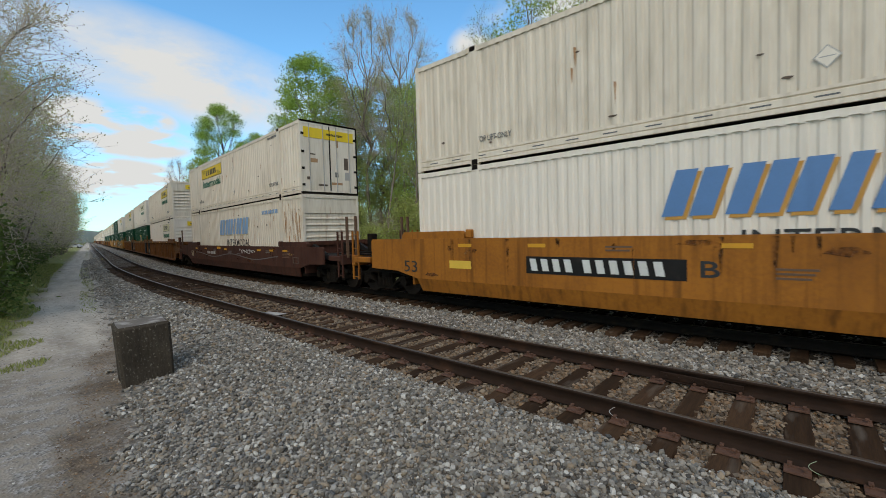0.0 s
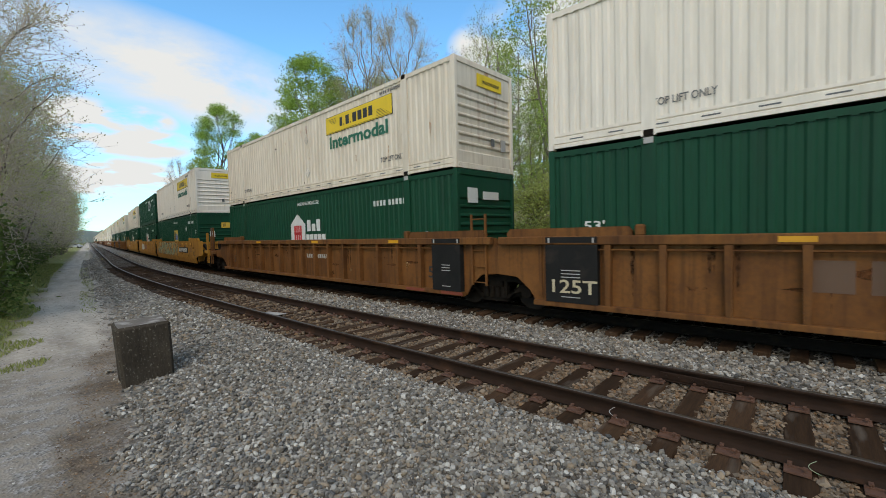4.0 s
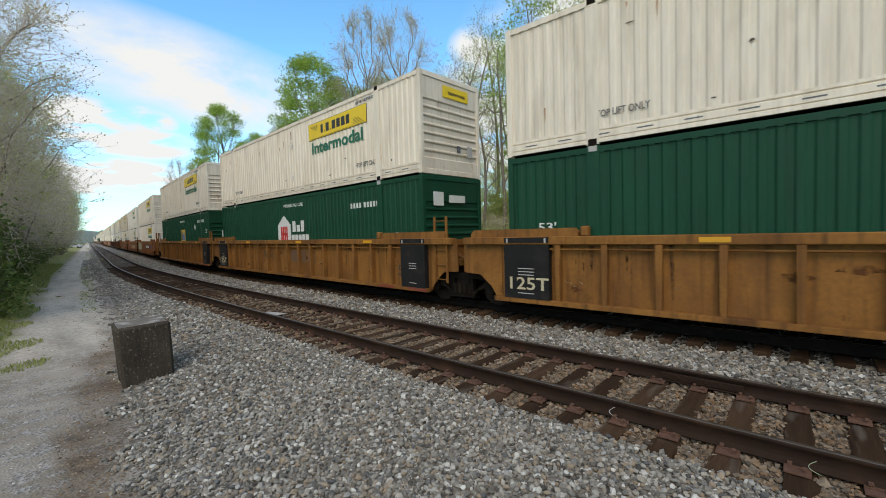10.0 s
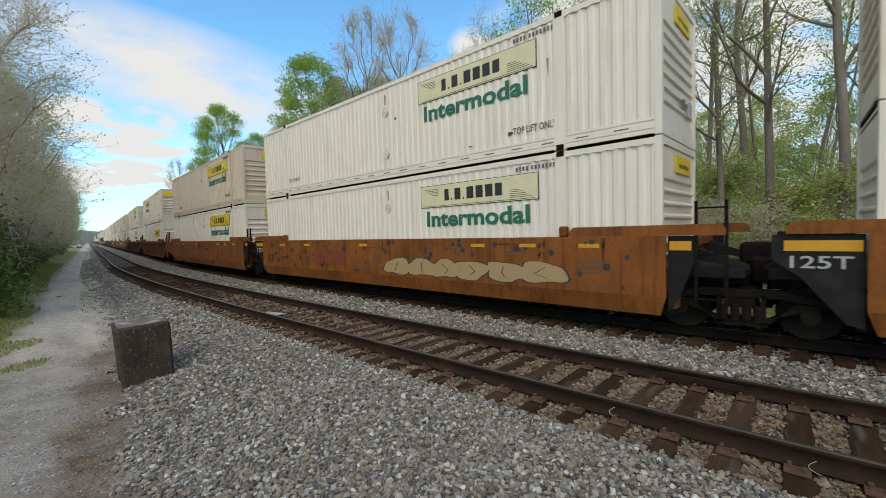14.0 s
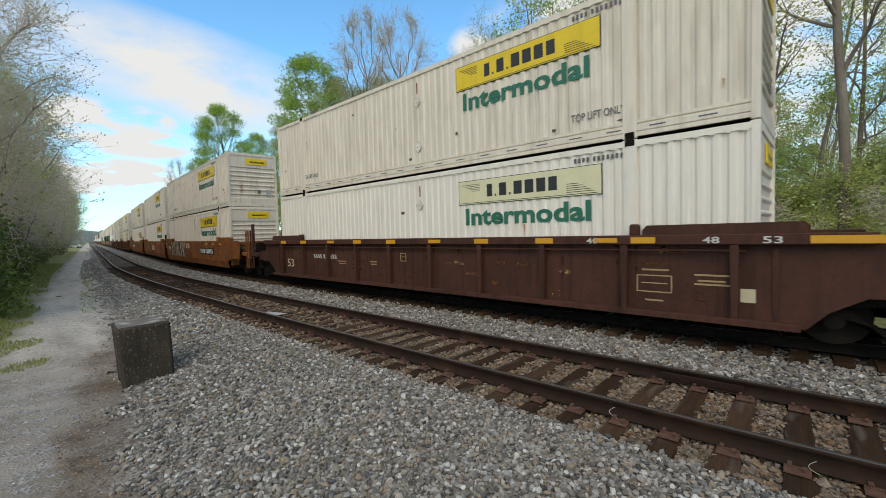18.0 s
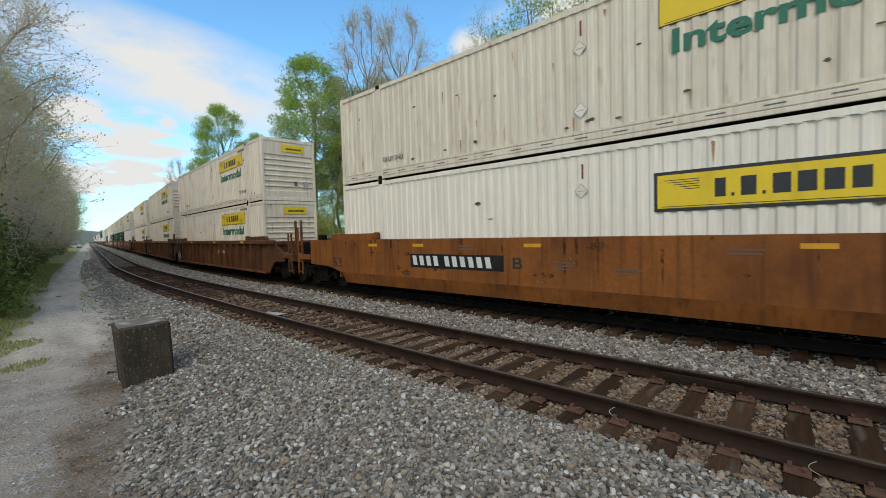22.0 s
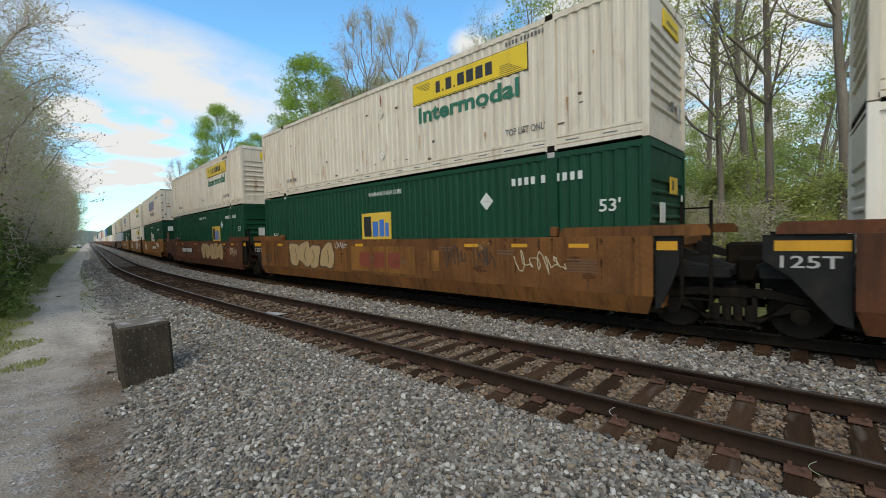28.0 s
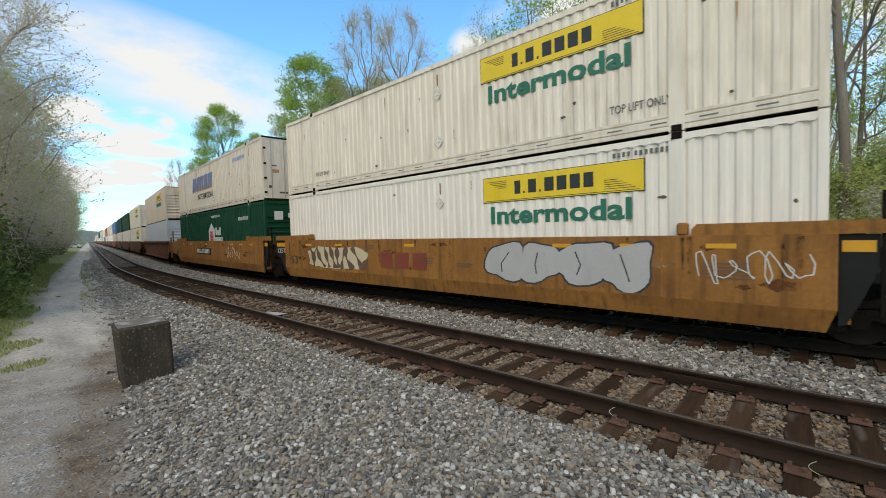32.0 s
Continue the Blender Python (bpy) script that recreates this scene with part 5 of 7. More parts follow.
def ladder(car, x, y0, y1, z0, z1, rungs, material, label=""):
    """Two stiles and their rungs."""
    stile = once(f"stile|{x}{z0}{z1}", lambda: boxes((x - 0.03, x + 0.03, -0.025, 0.025, z0, z1), bevel=0.006), material)
    ob = part("ladder", stile, None, car, label)
    ob.matrix_basis = Matrix.Translation((0, y0, 0))
    part("stile", stile, None, ob).matrix_basis = Matrix.Translation((0, y1 - y0, 0))
    rung = once(f"rung|{x}{round(y1 - y0, 2)}", lambda: rod(bmesh.new(), (x, 0, 0), (x, y1 - y0, 0), 0.014, 6), material)
    for i in range(rungs):
        part("rung", rung, None, ob).matrix_basis = Matrix.Translation((0, 0, z0 + 0.08 + (z1 - z0 - 0.2) * i / max(1, rungs - 1)))


def well_car(style, paint, label, ends, near=True, spec=None):
    """One unit of a double-stack well car; ends: 'c' coupled or 'a' jointed, for its leading and trailing end."""
    m = M[paint]
    spec = spec or {}
    top = spec.get("top", 1.72)
    ob = empty("well_car", Matrix(), label, "rail car", "well cars of the train")

    def end_y(e, ye):
        return (-1 if e == 0 else 1) * (HALF - ye)          # ye inwards from that end

    # sides
    outline, low = [], []
    tips = []
    for e in (0, 1):
        if style == "ribbed":
            pts = [(-0.55 if ends[e] == "c" else -0.35, 0.27), (-0.80, 0.55), (-1.2, 0.80), (-2.2, 0.84), (-2.2, 1.2), (-1.5, 1.25), (-1.3, top)] if ends[e] == "c" else [(-0.30, 0.27), (-0.48, 0.55), (-0.8, 0.82), (-1.3, 0.86), (-1.3, 1.5), (-1.25, top)]
        elif ends[e] == "c":
            pts = [(0.05, 0.62), (-0.75, 0.80), (-1.9, 0.84), (-1.9, top - 0.06), (-1.82, top)]
        else:
            pts = [(-0.10, 0.62), (-0.10, top)]
        tips.append(pts)
    outline = [(end_y(0, a), z) for a, z in tips[0]] + [(end_y(1, a), z) for a, z in reversed(tips[1])]
    for s in (-1, 1):
        x_out, x_in = s * 1.50, s * 1.44
        if style == "ribbed":
            x_out, x_in = s * 1.355, s * 1.315
        lo, hi = sorted((x_out, x_in))
        part("side_panel", once(f"side_panel|{style}{ends}{top}{s}", lambda: prism(outline, lo, hi), m), None, ob)
        if style == "smooth":
            def lower():
                a, b = end_y(0, 0.05 if ends[0] == "c" else -0.10), end_y(1, 0.05 if ends[1] == "c" else -0.10)
                bm = bmesh.new()
                rows = [(s * 1.50, 0.62), (s * 1.40, 0.27), (s * 1.34, 0.27), (s * 1.44, 0.62)]
                p = [bm.verts.new((x, a + (0.12 if z < 0.5 else 0), z)) for x, z in rows]
                q = [bm.verts.new((x, b - (0.12 if z < 0.5 else 0), z)) for x, z in rows]
                bm.faces.new(p)
                bm.faces.new(q[::-1])
                for i in range(4):
                    bm.faces.new((p[i], q[i], q[(i + 1) % 4], p[(i + 1) % 4]))
                bmesh.ops.recalc_face_normals(bm, faces=bm.faces)
                return bm
            part("side_sill", once(f"side_sill|{ends}{s}", lower, m), None, ob)
        if near:
            for e in (0, 1):
                x0, x1 = sorted((s * 1.51, s * 1.33))
                y0, y1 = sorted((end_y(e, -0.55 if ends[e] == "c" else -0.98), end_y(e, 1.72)))
                part("raised_flange", once(f"raised_flange|{ends}{s}{e}{top}{style}", lambda: prism([(y0, top), (y1, top), (y1, top + 0.10), (y1 - 0.08, top + 0.19), (y0 + 0.08, top + 0.19), (y0, top + 0.10)], *sorted((s * 1.46, s * 1.33))), m), None, ob)
                yb = end_y(e, 1.86)
                part("container_guide", once(f"container_guide|{s}{e}{top}{paint}", lambda: boxes((min(s * 1.5, s * 1.32), max(s * 1.5, s * 1.32), yb - 0.08, yb + 0.08, top, top + 0.22), bevel=0.03), m), None, ob)
        if style == "ribbed":
            x0, x1 = sorted((s * 1.52, s * 1.38))
            a, b = end_y(0, -1.3 if ends[0] == "c" else -1.2), end_y(1, -1.3 if ends[1] == "c" else -1.2)
            part("top_chord", once(f"top_chord|{ends}{s}", lambda: boxes((x0, x1, a, b, 1.56, 1.735), bevel=0.015), m), None, ob)
            a2, b2 = end_y(0, -0.5 if ends[0] == "c" else -0.3), end_y(1, -0.5 if ends[1] == "c" else -0.3)
            part("bottom_chord", once(f"bottom_chord|{ends}{s}", lambda: boxes((x0, x1, a2, b2, 0.25, 0.36), bevel=0.01), m), None, ob)
            if near:
                rib = once(f"rib|{s}", lambda: prism([(-0.045, 0.36), (0.045, 0.36), (0.06, 1.56), (-0.06, 1.56)], *sorted((s * 1.505, s * 1.35))), m)
                n_rib = spec.get("ribs", 17)
                for i in range(n_rib):
                    r = part("rib", rib, None, ob)
                    r.matrix_basis = Matrix.Translation((0, -7.76 + i * 15.52 / (n_rib - 1), 0))
                part("air_pipe", once(f"air_pipe|{s}", lambda: rod(bmesh.new(), (s * 1.45, -7.9, 1.46), (s * 1.45, 7.9, 1.46), 0.018, 6), m), None, ob)
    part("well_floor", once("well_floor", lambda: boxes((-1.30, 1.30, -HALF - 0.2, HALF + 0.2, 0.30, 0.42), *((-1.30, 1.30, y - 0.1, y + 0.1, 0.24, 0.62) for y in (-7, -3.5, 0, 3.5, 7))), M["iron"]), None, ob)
    dark = M["black"] if style == "smooth" else m
    for e in (0, 1):
        sg = -1 if e == 0 else 1
        c = ends[e] == "c"
        y_in, y_out = end_y(e, -0.12), end_y(e, -3.05 if c else -1.2)
        y0, y1 = sorted((y_in, y_out))
        part("end_platform", once(f"end_platform|{e}{c}{style}", lambda: boxes((-1.15, 1.15, y0, y1, 0.98, 1.16), (-0.32, 0.32, y0, y1, 0.72, 1.0), bevel=0.02), dark), None, ob)
        yb = end_y(e, -0.16)
        part("bulkhead", once(f"bulkhead|{e}{style}", lambda: boxes((-1.38, 1.38, min(yb, yb + sg * 0.08), max(yb, yb + sg * 0.08), 0.42, 1.62), (-1.38, 1.38, min(yb, yb + sg * 0.16), max(yb, yb + sg * 0.16), 1.5, 1.66)), m), None, ob)
        ty = end_y(e, -1.75 if c else -1.565)
        if not near:
            part("truck", once(f"plain_truck|{e}{c}", lambda: boxes((-1.1, 1.1, ty - 0.3, ty + 0.3, 0.3, 0.98), (-1.05, -0.7, ty - 1.2, ty + 1.2, 0.0, 0.7), (0.7, 1.05, ty - 1.2, ty + 1.2, 0.0, 0.7), bevel=0.06), M["iron"]), None, ob)
            continue
        if c or e == 1:
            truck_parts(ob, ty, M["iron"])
        for sx in (-1, 1):
            yb0, yb1 = end_y(e, -0.2), end_y(e, -1.25)
            part("brace", once(f"brace|{e}{sx}{style}", lambda: prism([(yb0, 1.6), (yb0, 1.35), (yb1, 1.12), (yb1, 1.2)], *sorted((sx * 0.95, sx * 1.08))), dark), None, ob)
        if c:
            part("end_sill", once(f"end_sill|{e}{style}", lambda: boxes((-1.42, 1.42, min(y_out, y_out - sg * 0.16), max(y_out, y_out - sg * 0.16), 0.86, 1.2), (-1.42, -1.25, *sorted((y_out, end_y(e, -2.1))), 0.98, 1.16),
                                                                        (1.25, 1.42, *sorted((y_out, end_y(e, -2.1))), 0.98, 1.16), bevel=0.02), m), None, ob)
            yc = end_y(e, -3.5)

            def coupler():
                bm = boxes((-0.09, 0.09, *sorted((y_out, yc)), 0.80, 0.94), (-0.17, 0.17, *sorted((yc - sg * 0.16, yc + sg * 0.04)), 0.72, 1.02), bevel=0.03)
                prev = None
                for i in range(9):
                    u = i / 8
                    p = Vector((0.32 - 0.3 * u, y_out + sg * (0.05 + 0.42 * u), 0.86 - 0.45 * math.sin(u * 3.0)))
                    if prev:
                        rod(bm, prev, p, 0.025, 6)
                    prev = p
                return bm
            part("coupler", once(f"coupler|{e}", coupler, M["iron"]), None, ob, "dark steel coupler with an air hose")
            yl0, yl1 = sorted((end_y(e, -2.72), end_y(e, -3.0)))
            for sx in (-1, 1):
                ladder(ob, sx * 1.38, yl0, yl1, 0.42, spec.get("ladder", 2.0), 4, m)
                part("grab_post", once(f"grab_post|{e}{sx}{style}", lambda: boxes((sx * 1.2 - 0.035, sx * 1.2 + 0.035, y_out - 0.04, y_out + 0.04, 1.1, 2.5)), M["spray_brown"] if style == "smooth" else m), None, ob)
            part("walkway", once(f"walkway|{e}", lambda: boxes(*((-1.2, 1.2, *sorted((end_y(e, -2.3 - 0.14 * i), end_y(e, -2.38 - 0.14 * i))), 1.2, 1.235) for i in range(5))), M["iron"]), None, ob, "open steel grating walkway")
            if e == 0:
                part("brake_wheel", once(f"brake_wheel|{e}", lambda: boxes((0.3, 0.6, *sorted((end_y(0, -2.0), end_y(0, -2.3))), 1.2, 1.9), (-0.5, 0.1, *sorted((end_y(0, -1.4), end_y(0, -1.9))), 1.2, 1.6), bevel=0.04), M["iron"]), None, ob, "brake gear housing")
        else:
            yl0, yl1 = sorted((end_y(e, -0.55), end_y(e, -0.98)))
            if e == 0:
                ladder(ob, -1.40, yl0, yl1, 0.55, 2.3, 5, M["iron"] if style == "smooth" else m)
            if style == "smooth":
                o = [(-0.11, 0.35), (-0.11, top - 0.01), (-1.15, top - 0.01), (-1.15, 1.32), (-0.8, 1.05), (-0.3, 0.40)] if e == 1 else [(-0.11, 0.38), (-0.11, top - 0.01), (-0.52, top - 0.01), (-0.52, 1.25), (-0.38, 0.85), (-0.2, 0.42)]
                o = [(end_y(e, a), z) for a, z in o]
                for sx in (-1, 1):
                    part("end_gusset", once(f"end_gusset|{e}{sx}{top}", lambda: prism(o, *sorted((sx * 1.40, sx * 1.34))), M["black"]), None, ob, "black painted end gusset")
                part("reflective_strip", once(f"reflective_strip|{e}", lambda: boxes((-1.41, -1.395, *sorted((end_y(e, -0.14), end_y(e, -1.0 if e else -0.48))), 1.46, 1.62)), M["amber"]), None, ob, "amber reflective strip")
            part("joint_block", once(f"joint_block|{e}", lambda: boxes((-0.5, 0.5, *sorted((end_y(e, -1.2), end_y(e, -1.5))), 0.85, 1.3), (-0.2, 0.2, *sorted((end_y(e, -1.0), end_y(e, -1.56))), 0.95, 1.55), bevel=0.05), M["iron"]), None, ob)
    if near:
        xf = -1.502 if style == "smooth" else -1.357
        zt = 0.95 if style == "smooth" else 0.80
        for ye in ((16.6 if ends[1] == "c" else 15.75,) if style == "smooth" and paint != "dark_car" else (15.6,) if paint == "dark_car" else (15.6, 1.08)):
            letter(ob, "stencil", "53", ye, zt - 0.16, 0.52, 0.32, M["ink"] if paint not in ("dark_car",) else M["spray_cream"], xf)
        if style == "smooth":
            if ends[0] == "c":
                mark(ob, "placard_holder", top, lambda: shapes([bar(0.08, 0.55, 0.80, 0.825), bar(0.08, 0.55, 1.02, 1.045), bar(0.08, 0.105, 0.825, 1.02), bar(0.525, 0.55, 0.825, 1.02)], -1.515, -1.49), M["scuff"], "open metal placard holder")
            for ye in (1.5, 2.9, 4.3, 9.0, 12.6, 14.6):
                mark(ob, "reflector", (ye, top), lambda: shapes([bar(ye - 0.42, ye, top - 0.22, top - 0.14)], -1.506, -1.49), M["amber"], "amber reflector strip")
            mark(ob, "stencil_block", (0.9, top), lambda: shapes([bar(0.9, 1.55, z, z + 0.025) for z in (1.0, 1.06, 1.12, 1.18, 1.24)], -1.506, -1.49), M["spray_brown"])["kind"] = "stuff"
        else:
            for ye in (2.6, 7.2, 12.3):
                mark(ob, "reflector", ye, lambda: shapes([bar(ye - 0.45, ye, 1.60, 1.69)], -1.526, -1.51), M["amber"], "amber reflector strip")
            if "ribs" in spec:
                for ye in (-0.6, 1.9, 3.9, 5.6, 9.0, 10.7, 14.2, 15.8):
                    mark(ob, "reflector", ("chord", ye), lambda: shapes([bar(ye - (0.95 if ye < 0 else 0.42), ye, 1.585, 1.70)], -1.526, -1.51), M["amber"], "bright amber reflector strip")
                for text, ye in (("40", 2.75), ("48", 0.75), ("53", -0.05)):
                    letter(ob, "stencil", text, ye, 1.585, 0.24, 0.11, M["spray_white"], -1.521)
                mark(ob, "white_plate", 0, lambda: shapes([bar(0.05, 0.25, 0.62, 0.84)], -1.362, -1.35), M["spray_cream"], "small pale square plate")
                for y0, y1, z0, z1 in ((1.25, 1.85, 0.68, 1.0), (8.3, 8.55, 1.05, 1.3)):
                    mark(ob, "stencil_frame", y0, lambda: shapes([bar(y0, y1, z0, z0 + 0.02), bar(y0, y1, z1 - 0.02, z1), bar(y0, y0 + 0.02, z0, z1), bar(y1 - 0.02, y1, z0, z1), bar(y0 + 0.08, y1 - 0.08, (z0 + z1) / 2, (z0 + z1) / 2 + 0.02)], -1.361, -1.35), M["spray_tan"])
                mark(ob, "stencil_block", "dull", lambda: shapes([bar(y, y + w, z, z + 0.03) for y, w, z in ((0.4, 0.5, 1.02), (0.45, 0.4, 0.92), (0.35, 0.55, 0.86), (9.7, 0.35, 0.98), (9.7, 0.3, 0.9), (11.4, 0.5, 0.95), (11.4, 0.4, 0.87), (1.3, 0.45, 1.08), (1.4, 0.3, 0.52))], -1.361, -1.35), M["spray_tan"])["kind"] = "stuff"
            for k in (-0.3, 1.1) if "ribs" not in spec else ():
                mark(ob, "warning_plate", k, lambda: shapes([bar(k, k + 0.75, 0.27, 0.35)], -1.526, -1.50), M["red_ink"], "dull red plate")
            for e in (0, 1):
                if ends[e] == "a":
                    y0, y1 = (-0.25, 0.75) if e == 0 else (15.05, 16.15)
                    mark(ob, "black_panel", e, lambda: shapes([bar(y0, y1, 0.36, 1.56), bar(y0, y1, 1.60, 1.72)], -1.530, -1.38), M["black"], "black painted panel")
                    mark(ob, "panel_stencil", e, lambda: shapes([bar(y0 + 0.35, y1 - 0.35, z, z + 0.02) for z in (0.47, 0.88, 0.95, 1.02)] + [bar(y0 + 0.06, y0 + 0.1, 1.60, 1.70), bar(y1 - 0.1, y1 - 0.06, 1.60, 1.70)], -1.534, -1.52), M["spray_silver"])
                    if e == 1:
                        letter(ob, "stencil", "125T", y1 - 0.15, 0.56, 0.95, 0.28, M["spray_cream"], -1.534)
        if style == "smooth":
            for k, (ye, z, n) in enumerate(((8.3, 1.16, 3), (7.0, 1.05, 2), (5.2, 1.46, 2), (10.9, 1.50, 2), (3.3, 1.40, 2))):
                mark(ob, "stencil_block", (ye, top, paint == "dark_car"), lambda: shapes([bar(ye - 0.5 + 0.04 * j, ye, min(z, top - 0.22) - 0.07 * j, min(z, top - 0.22) - 0.07 * j + 0.035) for j in range(n)], -1.506, -1.49), M["word_grey"] if paint == "dark_car" else M["spray_brown"])["kind"] = "stuff"
            for s in (-1, 1):
                part("weld_seam", once(f"weld_seam|{ends}{s}", lambda: boxes(*((min(s * 1.499, s * 1.506), max(s * 1.499, s * 1.506), y - 0.012, y + 0.012, 0.63, 1.45) for y in (-5.9, -1.8, 2.3, 6.1))), m), None, ob)["kind"] = "stuff"
        car_wear(ob, xf, len(spec.get("marks", ())) * 31 + int(top * 100) + len(paint) + sum(ord(ch) for ch in str(spec)) % 997, 0.66 if style == "smooth" else 0.40, top - 0.03 if style == "smooth" else 1.54)
        if style == "smooth" and ends[1] == "a":
            letter(ob, "stencil", "125T", 17.08, 1.20, 0.70, 0.19, M["spray_silver"], -1.402)
        for kind, *args in spec.get("marks", ()):
            if kind == "plate":
                ye, dark_plate = args
                z = 0.95 if style == "smooth" else 1.0
                if dark_plate:
                    mark(ob, "number_panel", (ye, style), lambda: shapes([bar(ye - 3.15, ye, z - 0.03, z + 0.35)], xf - 0.004, xf + 0.006), M["black"], "black number panel")
                number_bars(ob, ye - 0.14, z + 0.035, 0.265 if dark_plate else 0.15, 10, xf - 0.002, M["chalk"] if dark_plate else M["spray_silver"], -0.05, "panel_marking")
            elif kind == "letter":
                text, ye, z, w, h, col = args
                letter(ob, "stencil", text, ye, z, w, h, M[col], xf)
            elif kind == "redmark":
                ye, col = args
                for k in range(3):
                    mark(ob, "company_mark", (ye, col, style, k), lambda: shapes([bar(ye - 0.56 - 0.72 * k, ye - 0.72 * k, 0.84, 1.32)], xf - 0.004, xf + 0.004), M[col], "plain block mark")
            elif kind == "bubble":
                y0, y1, z0, z1, fill, edge, n, seed = args[:8]
                graffiti(ob, y0, y1, z0, z1, xf, M[fill], M[edge], n, seed, M[args[8]] if len(args) > 8 else None)
            elif kind == "ovals":
                y0, y1, z0, z1, fill, edge, n, seed = args
                sprayed_ovals(ob, y0, y1, z0, z1, xf, M[fill], M[edge], n, seed)
            elif kind == "tag":
                y0, y1, z0, z1, col, seed = args
                scribble(ob, y0, y1, z0, z1, xf, M[col], seed)
            elif kind == "patch":
                y0, y1, z0, z1, col = args
                mark(ob, "paint_patch", tuple(args), lambda: shapes([bar(y0, y1, z0, z1)], xf - 0.003, xf + 0.003), M[col])
            elif kind == "dots":
                rnd = random.Random(5)
                dots = []
                for i in range(70):
                    cy, cz, r = rnd.uniform(0.5, 15.5), rnd.uniform(0.7, 1.62), rnd.uniform(0.03, 0.085)
                    dots.append([(cy + r * math.cos(a), cz + r * math.sin(a)) for a in [k * 0.785 for k in range(8)]])
                part("graffiti_dots", shapes(dots, xf - 0.004, xf + 0.002), M["spray_black"], ob, "sprayed black dots")
            elif kind == "wave":
                part("painted_wave", shapes([[(y, 0.92 + 0.1 * math.sin(y)), (y + 0.25, 0.92 + 0.1 * math.sin(y + 0.25)), (y + 0.25, 0.96 + 0.1 * math.sin(y + 0.25)), (y, 0.96 + 0.1 * math.sin(y))] for y in [2 + 0.25 * k for k in range(50)]],
                                            xf - 0.004, xf + 0.002), M["word_grey"], ob, "grey painted wave line")
    return ob


# ---------- the train, unit by unit ----------
LEAD = dict(jbh_pale="white container with a faded pale banner and green lettering", jbh="white container with a yellow banner and green lettering", jbh_left="white container with a small yellow banner near its far end", jbh_plain="smooth white container with one large yellow banner",
            jbh_frame="white container with a black-framed yellow banner", emp="dark green corrugated container with a yellow square logo", emp_white="dark green container with a white square logo", hub="dark green container with a white house logo",
            swift="white container with blue slanted block marks", swift_faded="white container with faded blue block marks", none="plain weathered corrugated container")
CARS = dict(ochre_car="weathered ochre-orange well car", yellow_car="yellow-orange painted well car", orange_car="faded orange well car with stains", tan_car="weathered tan-orange ribbed well car", umber_car="weathered brownish orange well car", gold_car="golden yellow painted well car", rust_car="rusty brown ribbed well car", brown_car="dull brown well car",
            dark_car="dark brown low-sided well car")
